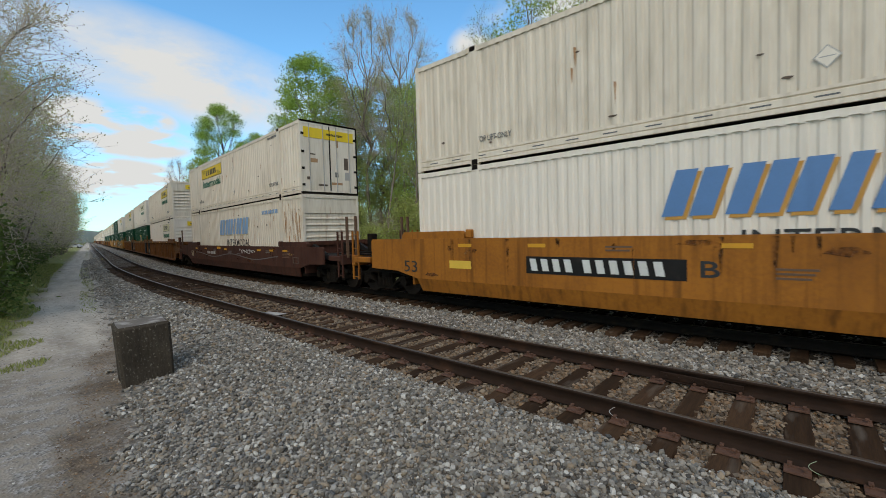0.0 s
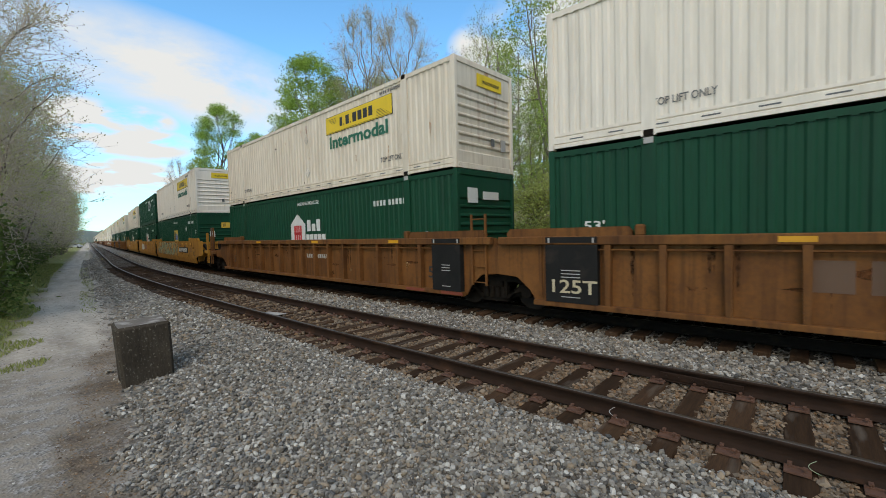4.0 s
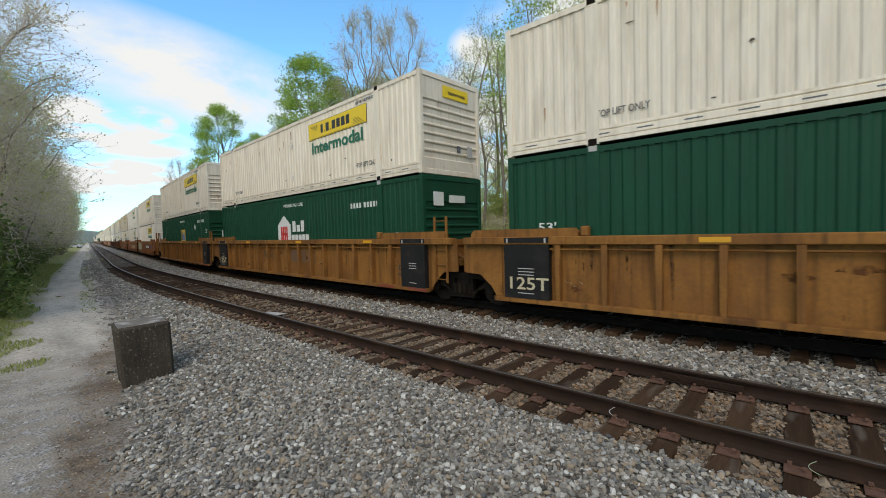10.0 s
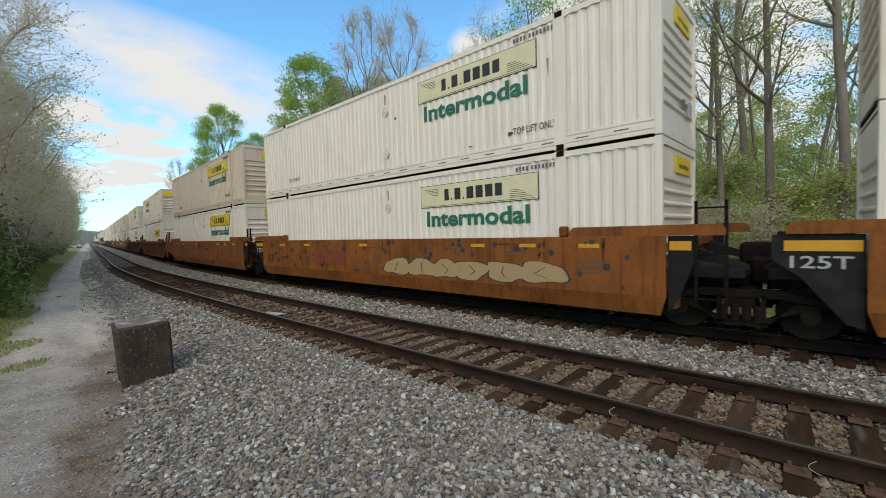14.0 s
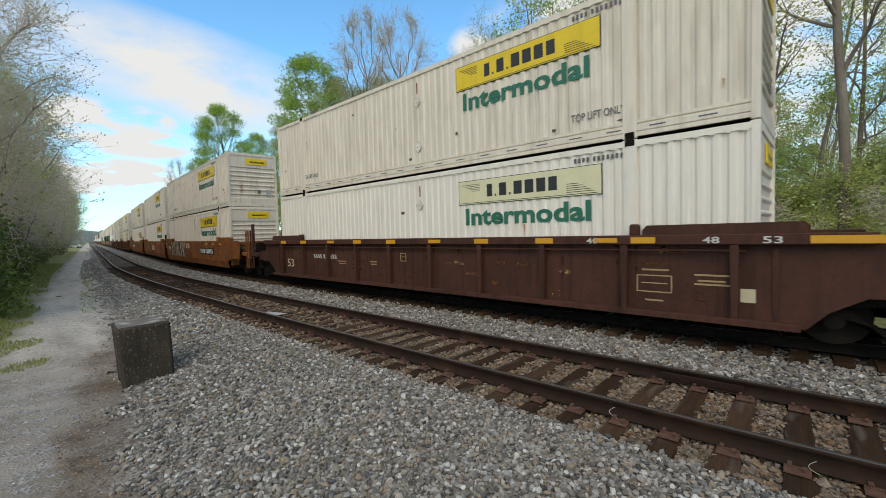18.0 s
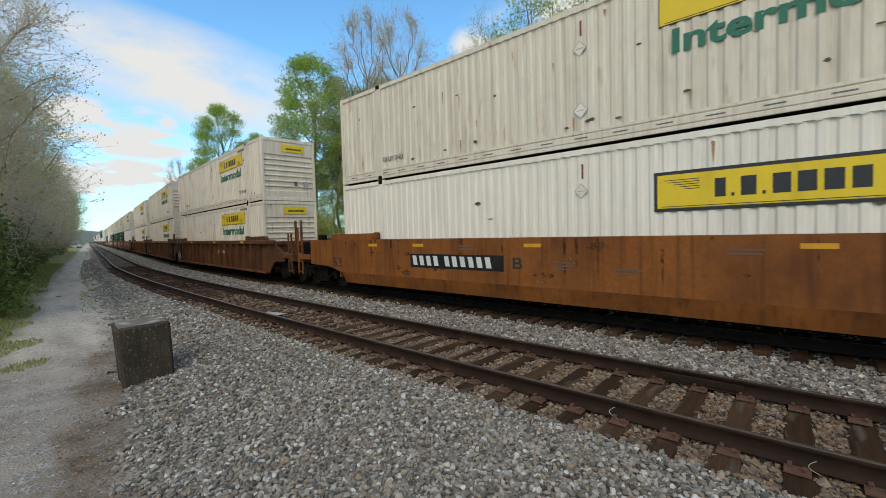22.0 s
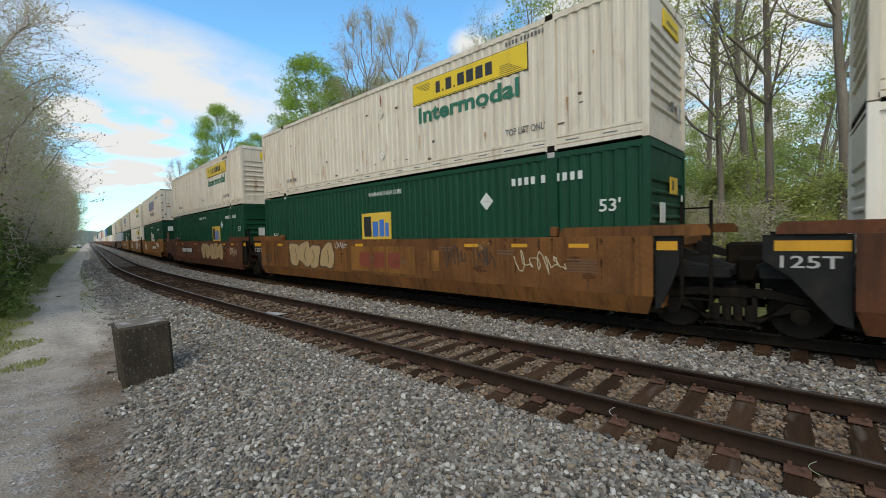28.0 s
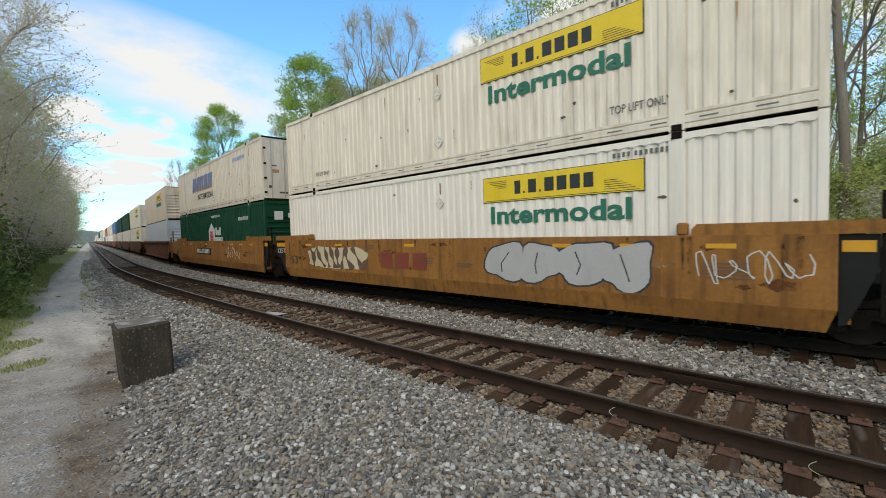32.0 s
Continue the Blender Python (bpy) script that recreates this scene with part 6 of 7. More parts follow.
# upper livery, upper paint, lower livery, lower paint, car style, car paint, ends, where the lower (or upper) logo starts
UNITS = [
    ("jbh", "white", "swift", "white_clean", "smooth", "yellow_car", "ac", 9.95, dict(marks=[("plate", 12.65, True), ("letter", "B", 9.3, 1.0, 0.28, 0.28, "ink"), ("patch", 14.2, 14.9, 0.95, 1.15, "cream_logo")])),
    ("jbh_left", "white", "swift_faded", "white_rust", "smooth", "dark_car", "cc", 10.35, dict(top=1.46, marks=[("wave",), ("plate", 12.2, False), ("tag", 4.6, 6.6, 1.1, 1.32, "chalk", 3), ("patch", 9.6, 10.2, 1.28, 1.4, "amber")])),
    ("jbh", "white", "jbh_pale", "white_clean", "ribbed", "umber_car", "ca", 0, dict(marks=[("plate", 8.0, False)])),
    ("jbh_pale", "white_clean", "emp", "green", "ribbed", "umber_car", "aa", 8.85, dict(marks=[("redmark", 12.0, "spray_brown")])),
    ("jbh", "white", "hub", "green", "ribbed", "umber_car", "ac", 9.3, dict(marks=[("plate", 8.0, False)])),
    ("jbh", "white_clean", "emp", "green", "smooth", "gold_car", "ca", 8.36, dict(ladder=2.2, marks=[("bubble", 9.6, 15.0, 0.64, 1.66, "amber_spray", "spray_black", 7, 21, "spray_green"), ("bubble", 5.6, 9.7, 0.64, 1.66, "spray_green", "spray_black", 5, 22, "amber_spray"), ("plate", 5.4, True)])),
    ("emp_white", "green", "hub", "green", "smooth", "gold_car", "aa", 9.27, dict(upper_ye=5.9, marks=[("ovals", 9.7, 12.3, 0.72, 1.45, "spray_white", "spray_silver", 4, 23), ("redmark", 8.8, "red_ink")])),
    ("jbh", "white", "hub", "green", "smooth", "gold_car", "ac", 9.9, dict(marks=[("plate", 13.9, False), ("letter", "A", 10.4, 1.0, 0.24, 0.24, "ink")])),
    ("jbh", "white", "emp", "green", "ribbed", "tan_car", "ca", 6.05, dict(ladder=2.5, marks=[("plate", 5.2, False)])),
    ("jbh", "white", "hub", "green", "ribbed", "tan_car", "aa", 9.27, dict(marks=[("redmark", 8.0, "spray_brown"), ("tag", 9.8, 10.6, 0.9, 1.3, "spray_black", 6)])),
    ("jbh", "white", "emp", "green", "ribbed", "tan_car", "ac", 8.3, dict(ladder=2.5, marks=[("plate", 13.4, False)])),
    ("jbh", "white", "jbh", "white_clean", "smooth", "orange_car", "ca", 0, dict(marks=[("plate", 6.25, True), ("letter", "A", 6.95, 1.0, 0.24, 0.24, "ink"), ("tag", 0.9, 1.9, 0.95, 1.25, "spray_blue", 8), ("ovals", 11.6, 15.2, 0.64, 1.6, "spray_green", "spray_brown", 4, 24), ("tag", 3.0, 5.6, 1.3, 1.68, "spray_brown", 9)])),
    ("jbh_pale", "white_clean", "jbh_pale", "white_clean", "smooth", "orange_car", "aa", 0, dict(marks=[("dots",), ("ovals", 1.9, 7.6, 0.66, 1.2, "spray_tan", "spray_black", 6, 25), ("redmark", 11.8, "red_ink")])),
    ("jbh", "beige", "jbh", "white_clean", "smooth", "orange_car", "ac", 0, dict(marks=[("tag", 5.0, 12.0, 0.75, 1.4, "spray_brown", 10)])),
    ("jbh_left", "white", "jbh_plain", "white_clean", "ribbed", "rust_car", "cc", 0, dict(ladder=2.3, marks=[("bubble", 11.9, 12.6, 0.75, 1.25, "spray_blue", "spray_blue", 2, 41, "rust_car"), ("bubble", 9.9, 10.7, 0.7, 1.25, "spray_blue", "spray_blue", 2, 42, "rust_car"), ("tag", 13.0, 13.6, 1.1, 1.3, "spray_tan", 43), ("tag", 13.0, 13.6, 0.6, 0.75, "spray_tan", 44), ("tag", 6.95, 7.7, 0.7, 1.2, "amber_spray", 45), ("tag", 8.9, 9.6, 1.15, 1.4, "amber_spray", 49), ("tag", 11.0, 11.5, 0.8, 1.15, "amber_spray", 46), ("tag", 6.0, 6.7, 0.85, 1.3, "spray_tan", 47), ("tag", 4.95, 5.7, 0.5, 1.3, "spray_tan", 48)])),
    ("jbh", "white", "jbh_pale", "white_clean", "ribbed", "dark_car", "cc", 0, dict(ribs=10, ladder=2.2, marks=[("plate", 13.6, False)])),
    ("jbh", "white_rust", "jbh", "white", "smooth", "orange_car", "ca", 0, dict(ladder=2.2, marks=[("plate", 5.6, True), ("bubble", 9.8, 14.5, 0.64, 1.69, "spray_plum", "spray_cream", 5, 26, "spray_black"), ("tag", 14.7, 15.5, 1.05, 1.35, "spray_cream", 61), ("tag", 8.3, 9.5, 1.2, 1.6, "spray_cream", 62)])),
    ("jbh", "white", "jbh", "white_clean", "smooth", "orange_car", "aa", 0, dict(marks=[("letter", "C", 10.75, 0.95, 0.22, 0.28, "ink"), ("patch", 6.67, 8.84, 0.68, 1.26, "black"), ("redmark", 8.65, "spray_cream")])),
    ("jbh", "white_rust", "jbh_frame", "white_clean", "smooth", "orange_car", "ac", 0, dict(ladder=2.2, marks=[("plate", 12.7, True), ("letter", "B", 9.3, 1.0, 0.26, 0.26, "ink")])),
    ("jbh", "white", "jbh", "white", "ribbed", "rust_car", "ca", 0, dict(marks=[("plate", 7.0, False)])),
    ("jbh", "white_rust", "jbh", "white", "ribbed", "rust_car", "aa", 0, dict(marks=[("plate", 10.0, False)])),
    ("jbh", "white", "jbh", "white_clean", "ribbed", "rust_car", "ac", 0, dict(ladder=2.3)),
    ("jbh", "white_rust", "none", "white_clean", "smooth", "brown_car", "ca", 0, dict(marks=[("tag", 9.4, 12.5, 0.75, 1.6, "spray_cream", 11), ("tag", 3.0, 4.4, 0.9, 1.6, "spray_white", 12), ("patch", 7.2, 7.9, 1.1, 1.3, "spray_cream")])),
    ("jbh", "white_rust", "emp", "green", "smooth", "umber_car", "aa", 8.9, dict(marks=[("patch", 6.15, 9.3, 0.70, 1.5, "tan_car"), ("redmark", 8.78, "red_ink"), ("ovals", 10.4, 13.6, 0.64, 1.68, "spray_tan", "spray_black", 4, 28), ("tag", 4.3, 5.0, 1.0, 1.55, "spray_black", 63), ("tag", 3.4, 4.0, 1.0, 1.55, "spray_black", 64), ("patch", 5.2, 5.65, 0.85, 1.4, "tan_car"), ("tag", 1.6, 2.8, 0.95, 1.4, "spray_cream", 13), ("tag", 9.5, 10.2, 1.4, 1.65, "spray_silver", 14)])),
    ("jbh", "white", "emp", "green", "smooth", "brown_car", "ac", 5.63, dict(marks=[("plate", 12.6, True), ("ovals", 3.0, 7.3, 0.66, 1.62, "spray_tan", "spray_brown", 5, 29), ("tag", 0.65, 1.8, 0.95, 1.4, "spray_cream", 15)])),
    ("swift", "white_rust", "hub", "green", "smooth", "ochre_car", "ca", 9.02, dict(upper_ye=9.9, marks=[("plate", 5.95, True), ("letter", "A", 6.75, 1.0, 0.26, 0.26, "ink"), ("tag", 11.6, 12.8, 0.75, 1.5, "spray_white", 16), ("tag", 1.2, 2.6, 1.1, 1.6, "spray_white", 17)])),
    ("jbh", "white", "jbh", "white_clean", "smooth", "ochre_car", "aa", 0, dict(marks=[("ovals", 2.3, 5.9, 0.64, 1.66, "spray_silver", "spray_black", 4, 30), ("redmark", 10.1, "red_ink"), ("bubble", 10.8, 14.4, 0.7, 1.5, "spray_brown", "spray_brown", 5, 31, "spray_cream"), ("tag", 0.2, 1.6, 0.9, 1.5, "spray_white", 18)])),
    ("swift", "white_rust", "hub", "green", "smooth", "ochre_car", "ac", 9.0, dict(upper_ye=12.3, marks=[("plate", 11.0, True), ("tag", 3.0, 5.0, 0.8, 1.4, "spray_cream", 19)])),
]
FAR_UNITS = [
    ("jbh", "beige", "none", "grey", "ribbed", "rust_car", "cc"), ("jbh", "white", "jbh", "white", "smooth", "brown_car", "ca"), ("none", "green", "none", "white_clean", "smooth", "brown_car", "aa"),
    ("none", "green", "none", "white", "smooth", "brown_car", "ac"), ("none", "blue", "none", "beige", "smooth", "orange_car", "ca"), ("none", "white", "none", "white_clean", "smooth", "brown_car", "aa"),
    ("none", "beige", "none", "white", "smooth", "rust_car", "ac"), ("none", "red", "none", "white", "smooth", "brown_car", "ca"), ("none", "white", "none", "blue", "smooth", "brown_car", "aa"),
    ("none", "white_clean", "none", "white", "smooth", "orange_car", "ac"),
]
# leading end of each unit's containers along the line at the start
START = [-7.74, 15.64, 38.77, 57.96, 77.21, 100.46, 119.59, 138.91, 162.35, 181.83, 201.11, 224.3, 243.52, 262.81, 286.08, 309.25, 332.28, 351.53, 370.76, 394.08, 413.49, 432.99, 456.22, 475.54, 494.82, 518.32, 537.59, 556.71]
PITCH_JOINT, PITCH_COUPLED = 19.284, 23.264
LOW_Z, HIGH_Z = 0.66, 3.56
carried = []          # (thing, distance of its middle at the start, height)


def livery_plain(up, low):
    return up == "none" or low == "none"


def add_unit(start, spec, index, near):
    up, up_paint, low, low_paint, style, paint, ends = spec[:7]
    ye, extra = (spec[7], spec[8]) if len(spec) > 7 else (6.25, {})
    label = CARS[paint] + (", graffiti on its side" if any(k[0] in ("bubble", "ovals", "tag", "dots") for k in extra.get("marks", ())) else ", loaded with two stacked containers")
    car = well_car(style, paint, label, ends, near, extra)
    mid = start + HALF - 0.25
    carried.append((car, mid, 0.0))
    worn = {"white_rust": ", streaked with rust", "white_clean": ", fairly clean", "beige": ", faded to beige", "white": " and grime" if livery_plain(up, low) else ""}
    for livery, kind, z, y in ((low, low_paint, LOW_Z, ye), (up, up_paint, HIGH_Z, extra.get("upper_ye", ye if up != "emp_white" else 6.6))):
        c = container(kind, LEAD[livery] + worn.get(kind, ""), near, doors=(index == 1 and z == HIGH_Z) or (index in (6,) and z == HIGH_Z) or (index in (25, 27) and z == HIGH_Z), flat=livery == "jbh_plain")
        if kind in ("blue", "red", "grey"):
            c["label"] = kind + " corrugated shipping container far along the train"
        if livery != "none":
            dress(c, livery, near, y, index)
        if near and kind != "green":
            scrapes(c, index * 2 + (z > 2), {"white_rust": 3.0, "white_clean": 0.7}.get(kind, 1.4), index == 1 and z < 2)
        carried.append((c, mid, z))


for i, spec in enumerate(UNITS):
    add_unit(START[i], spec, i, True)
pos = START[-1]
before = UNITS[-1][6]
for i in range(26):
    spec = FAR_UNITS[i % len(FAR_UNITS)]
    pos += PITCH_COUPLED if before[1] == "c" or spec[6][0] == "c" else PITCH_JOINT
    before = spec[6]
    add_unit(pos, spec, 100 + i, False)
# one unit that has just gone by, behind the first
add_unit(START[0] - PITCH_JOINT, ("jbh", "white", "jbh", "white", "smooth", "yellow_car", "aa"), 99, False)


# ---------- trees ----------
def tube_mesh(name, segs, material):
    """Tapered tubes: rows of (start, end, radius, radius, sides)."""
    vs, fs, slots = [], [], []
    for a, b, ra, rb, n in segs:
        d = b - a
        if d.length < 1e-5:
            continue
        d.normalize()
        u = d.orthogonal().normalized()
        w = d.cross(u)
        base = len(vs)
        for c, r in ((a, ra), (b, rb)):
            for k in range(n):
                t = 2 * math.pi * k / n
                vs.append(c + (u * math.cos(t) + w * math.sin(t)) * r)
        for k in range(n):
            fs.append((base + k, base + (k + 1) % n, base + n + (k + 1) % n, base + n + k))
            slots.append(0 if n > 4 else 1)
    me = raw_mesh(name, [v[:] for v in vs], fs, M["bark"])
    me.materials.append(material)
    me.polygons.foreach_set("material_index", slots)
    return me


def leaf_mesh(name, points, size, seed, material, long=1.5):
    rng = np.random.default_rng(seed)
    p = np.array([q[:] for q in points])
    n = len(p)
    a = rng.normal(size=(n, 3))
    a /= np.linalg.norm(a, axis=1)[:, None]
    a[:, 2] *= 0.6
    a /= np.linalg.norm(a, axis=1)[:, None]
    b = np.cross(a, rng.normal(size=(n, 3)) * (0.8, 0.8, 1.3))
    b /= np.linalg.norm(b, axis=1)[:, None]
    r = (size * rng.uniform(0.6, 1.3, n))[:, None]
    v = np.stack([p - a * r * long * 0.5, p + b * r * 0.42, p + a * r * long * 0.5, p - b * r * 0.42], 1).reshape(-1, 3)
    f = np.arange(n * 4).reshape(n, 4)
    return raw_mesh(name, v, f, material)


def grow(seed, height, radius, first, counts, lengths, up, wander, leaves, leaf_size, leaf_mat, cloud=0.5, bark="bark", lean=0.0, leaf_low=0.0):
    """Two meshes, a trunk with its limbs and a crown of leaves. counts and lengths: branches and their lengths at each level."""
    rnd = random.Random(seed)
    segs, tips = [], []

    def rvec():
        return Vector((rnd.gauss(0, 1), rnd.gauss(0, 1), rnd.gauss(0, 1)))

    def branch(p, d, length, r, level):
        n = (9, 6, 4, 3)[min(level, 3)]
        sides = (7, 5, 3, 3)[min(level, 3)]
        path = [(p, r)]
        for i in range(n):
            d = (d + rvec() * wander * (0.35 if level == 0 else 1.0) + Vector((0, 0, up[min(level, 3)]))).normalized()
            q = p + d * length / n
            r2 = r * (1 - (0.82 if level else 0.78) * (i + 1) / n)
            rr = max(r2, 0.006)
            segs.append((p, q, path[-1][1], rr, sides))
            p = q
            path.append((p, rr))
        if level >= len(counts):
            tips.extend(q for q, _ in path[1:])
            return
        for k in range(counts[level]):
            f = (first + (1 - first) * (k + rnd.random()) / counts[level]) if level == 0 else 0.2 + 0.8 * (k + rnd.random()) / counts[level]
            j = min(int(f * n), n - 1)
            a, b = path[j][0], path[j + 1][0]
            q = a.lerp(b, f * n - j)
            side = rvec()
            axis = (b - a).normalized()
            side = (side - axis * side.dot(axis)).normalized()
            angle = rnd.uniform(0.5, 1.05) if level else rnd.uniform(0.55, 1.15)
            nd = (axis * math.cos(angle) + side * math.sin(angle)).normalized()
            ln = lengths[level] * rnd.uniform(0.65, 1.2) * ((1.25 - 0.75 * f) if level == 0 else (1.1 - 0.4 * f))
            branch(q, nd, ln, max(path[j][1] * 0.55, 0.008), level + 1)

    branch(Vector((0, 0, -0.3)), Vector((lean, 0, 1)).normalized(), height, radius, 0)
    trunk = tube_mesh("trunk", segs, M[bark])
    pts = []
    tips = [q for q in tips if q.z > leaf_low * height]
    for i in range(leaves):
        pts.append(rnd.choice(tips) + rvec() * cloud * rnd.random())
    crown = leaf_mesh("crown", pts, leaf_size, seed, M[leaf_mat]) if leaves else None
    return trunk, crown


def curved(segs, a, d, b, r0, r1, n, sides, rnd, jitter):
    """A bent, tapering limb from a, leaving along d, to b; returns its points."""
    reach = (b - a).length
    mid = a + d * reach * 0.55
    pts, prev = [a], a
    for i in range(1, n + 1):
        t = i / n
        q = a * (1 - t) ** 2 + mid * 2 * t * (1 - t) + b * t * t
        if i < n:
            q = q + Vector((rnd.gauss(0, 1), rnd.gauss(0, 1), rnd.gauss(0, 1))) * jitter * reach
        segs.append((prev, q, r0 + (r1 - r0) * (i - 1) / n, r0 + (r1 - r0) * t, sides))
        pts.append(q)
        prev = q
    return pts


def crowned(seed, height, radius, base, wide, limbs, boughs, twigs, twig, leaves, leaf_size, leaf_mat, clump=0.9, bark="bark", flat=1.0, egg=0.8, thin=0.006, droop=0.0):
    """A tree whose limbs rise from the trunk and fill an egg-shaped crown from base to height, with boughs, fine twigs and clumps of leaves."""
    rnd = random.Random(seed)
    segs, ends, points = [], [], []
    tall = height - base

    def shell(u, a, k):
        z = base + tall * u
        r = wide * k * (1 - abs(2 * u ** egg - 1) ** 2.6) ** 0.55
        return Vector((r * math.cos(a), r * math.sin(a), z))

    stem, prev, fork = [Vector((0, 0, -0.3))], Vector((0, 0, -0.3)), base + tall * 0.72
    for i in range(1, 10):
        q = Vector((rnd.gauss(0, 0.012) * height, rnd.gauss(0, 0.012) * height, -0.3 + fork * i / 9)) if i > 2 else Vector((0, 0, -0.3 + fork * i / 9))
        segs.append((prev, q, radius * (1 - 0.8 * (i - 1) / 9), radius * (1 - 0.8 * i / 9), 7))
        stem.append(q)
        prev = q
    frames = []
    for i in range(limbs):
        f = 0.25 + 0.75 * (i + rnd.random()) / limbs
        j = min(int((base * 0.75 + (fork - base * 0.75) * f) / fork * 9), 8)
        a = i * 2.4 + rnd.uniform(-0.4, 0.4)
        goal = shell(0.18 + 0.8 * f * rnd.uniform(0.85, 1.02), a, 0.78)
        start = stem[j]
        goal.z = max(goal.z, start.z + 0.1 * tall)
        way = (Vector((math.cos(a), math.sin(a), 0.9 + f))).normalized()
        frames.append(curved(segs, start, way, goal, radius * (0.42 - 0.2 * f), max(radius * 0.06, thin * 2), 7, 5, rnd, 0.015))
    for i in range(boughs):
        u, a = (i + rnd.random()) / boughs, rnd.uniform(0, 6.283)
        goal = shell(u, a, flat * math.sqrt(rnd.uniform(0.35, 1.0)))
        limb = min(frames, key=lambda path: (path[-1] - goal).length + (path[4] - goal).length * 0.5)
        k = min(range(1, 8), key=lambda n: (limb[n] - goal).length + 0.5 * max(0, limb[n].z - goal.z))
        k = max(1, k - rnd.randrange(1, 3))
        d = (limb[k] - limb[k - 1]).normalized() + Vector((0, 0, 0.4 - droop))
        path = curved(segs, limb[k], d.normalized(), goal, max(radius * 0.07, thin * 1.8), thin, 4, 4, rnd, 0.03)
        ends.append(goal)
        out = (goal - limb[k]).normalized()
        for j in range(twigs):
            st = path[rnd.randrange(1, 5)]
            w = (out * 0.7 + Vector((rnd.gauss(0, 0.6), rnd.gauss(0, 0.6), rnd.gauss(0.25 - droop, 0.45)))).normalized()
            ln = twig * rnd.uniform(0.5, 1.2)
            m = st + w * ln * 0.5
            e = m + (w + Vector((rnd.gauss(0, 0.3), rnd.gauss(0, 0.3), 0.25 - droop))).normalized() * ln * 0.5
            segs += [(st, m, thin, thin * 0.75, 3), (m, e, thin * 0.75, thin * 0.4, 3)]
            points += [m, e]
    trunk = tube_mesh("trunk", segs, M[bark])
    spots = []
    for i in range(leaves):
        if clump and ends:
            c = rnd.choice(ends)
            v = Vector((rnd.gauss(0, 1), rnd.gauss(0, 1), rnd.gauss(0, 1)))
            v = v.normalized() * rnd.random() ** 0.45
            spots.append(c + Vector((v.x, v.y, v.z * 0.62)) * clump)
        else:
            spots.append(rnd.choice(points) + Vector((rnd.gauss(0, 1), rnd.gauss(0, 1), rnd.gauss(0, 1))) * 0.06)
    return trunk, (leaf_mesh("crown", spots, leaf_size, seed, M[leaf_mat]) if leaves else None)


KINDS = {
    "wood_a": grow(1, 19, 0.17, 0.30, (13, 6, 5), (4.6, 1.9, 0.8), (0.05, 0.10, 0.05, 0.03), 0.16, 3000, 0.09, "leaf_young", 0.5),
    "wood_b": grow(2, 21, 0.21, 0.38, (12, 6, 5), (5.2, 2.1, 0.9), (0.04, 0.13, 0.06, 0.03), 0.18, 2500, 0.09, "leaf_young", 0.55),
    "wood_c": grow(3, 17, 0.13, 0.22, (15, 6, 4), (3.8, 1.6, 0.8), (0.05, 0.09, 0.04, 0.02), 0.2, 6500, 0.1, "leaf", 0.5),
    "wood_d": grow(14, 20, 0.15, 0.45, (9, 6, 5), (4.2, 1.8, 0.8), (0.03, 0.16, 0.06, 0.03), 0.17, 2000, 0.09, "leaf_young", 0.55, lean=0.12),
    "green_a": crowned(4, 18, 0.24, 6.5, 3.0, 13, 130, 4, 0.7, 26000, 0.12, "leaf", 0.95),
    "green_b": crowned(5, 17, 0.20, 4.5, 2.7, 12, 120, 4, 0.8, 18000, 0.12, "leaf_young", 1.0),
    "bare": crowned(6, 22, 0.20, 8.5, 3.5, 14, 330, 8, 1.1, 5200, 0.07, "bud", 0, "twig", 1.0, 0.9, 0.008),
    "left_a": crowned(7, 11, 0.11, 1.0, 2.9, 14, 220, 9, 1.1, 8000, 0.055, "bud", 0, "twig", 1.0, 0.8, 0.007),
    "left_b": grow(8, 9.5, 0.12, 0.08, (15, 7, 4), (3.5, 1.5, 0.8), (0.04, 0.20, 0.12, 0.05), 0.22, 12000, 0.06, "leaf_young", 0.25, "twig"),
    "left_wide": crowned(19, 11.5, 0.18, 4.2, 4.3, 13, 240, 9, 1.0, 5000, 0.035, "bud", 0, "twig", 1.0, 0.9, 0.005, 0.2),
    "shrub_dark": grow(10, 3.4, 0.06, 0.05, (16, 6, 4), (1.7, 0.8, 0.4), (0.03, 0.08, 0.02, 0.0), 0.25, 11000, 0.085, "leaf_dark", 0.35),
    "shrub_green": grow(11, 4.6, 0.05, 0.1, (14, 6, 4), (1.9, 0.9, 0.5), (0.03, 0.10, 0.03, 0.0), 0.25, 9000, 0.085, "leaf_young", 0.45),
    "shrub_twig": grow(12, 4.2, 0.05, 0.03, (20, 7, 5), (1.9, 0.9, 0.5), (0.03, 0.12, 0.04, 0.0), 0.22, 3200, 0.06, "bud", 0.3, "twig"),
}
WORDS = {
    "wood": ("slender woodland tree with sparse fresh spring leaves", "tree"), "green": ("full green leafy tree in spring foliage", "tree"), "bare": ("tall bare tree with a fan of fine twigs", "tree"),
    "left": ("bushy bare grey-brown roadside tree with small buds", "tree"), "shrub_dark": ("dark green leafy shrub beside the road", "shrub"), "shrub_green": ("green undergrowth shrub at the wood's edge", "shrub"),
    "shrub_twig": ("tangled leafless twiggy shrub beside the road", "shrub"),
}
MODELS = {}


def locate(x, y):
    s, off = y, x
    for _ in range(12):
        p = along(s, off)
        s, off = s + (y - p.y), off + (x - p.x)
    return s, off


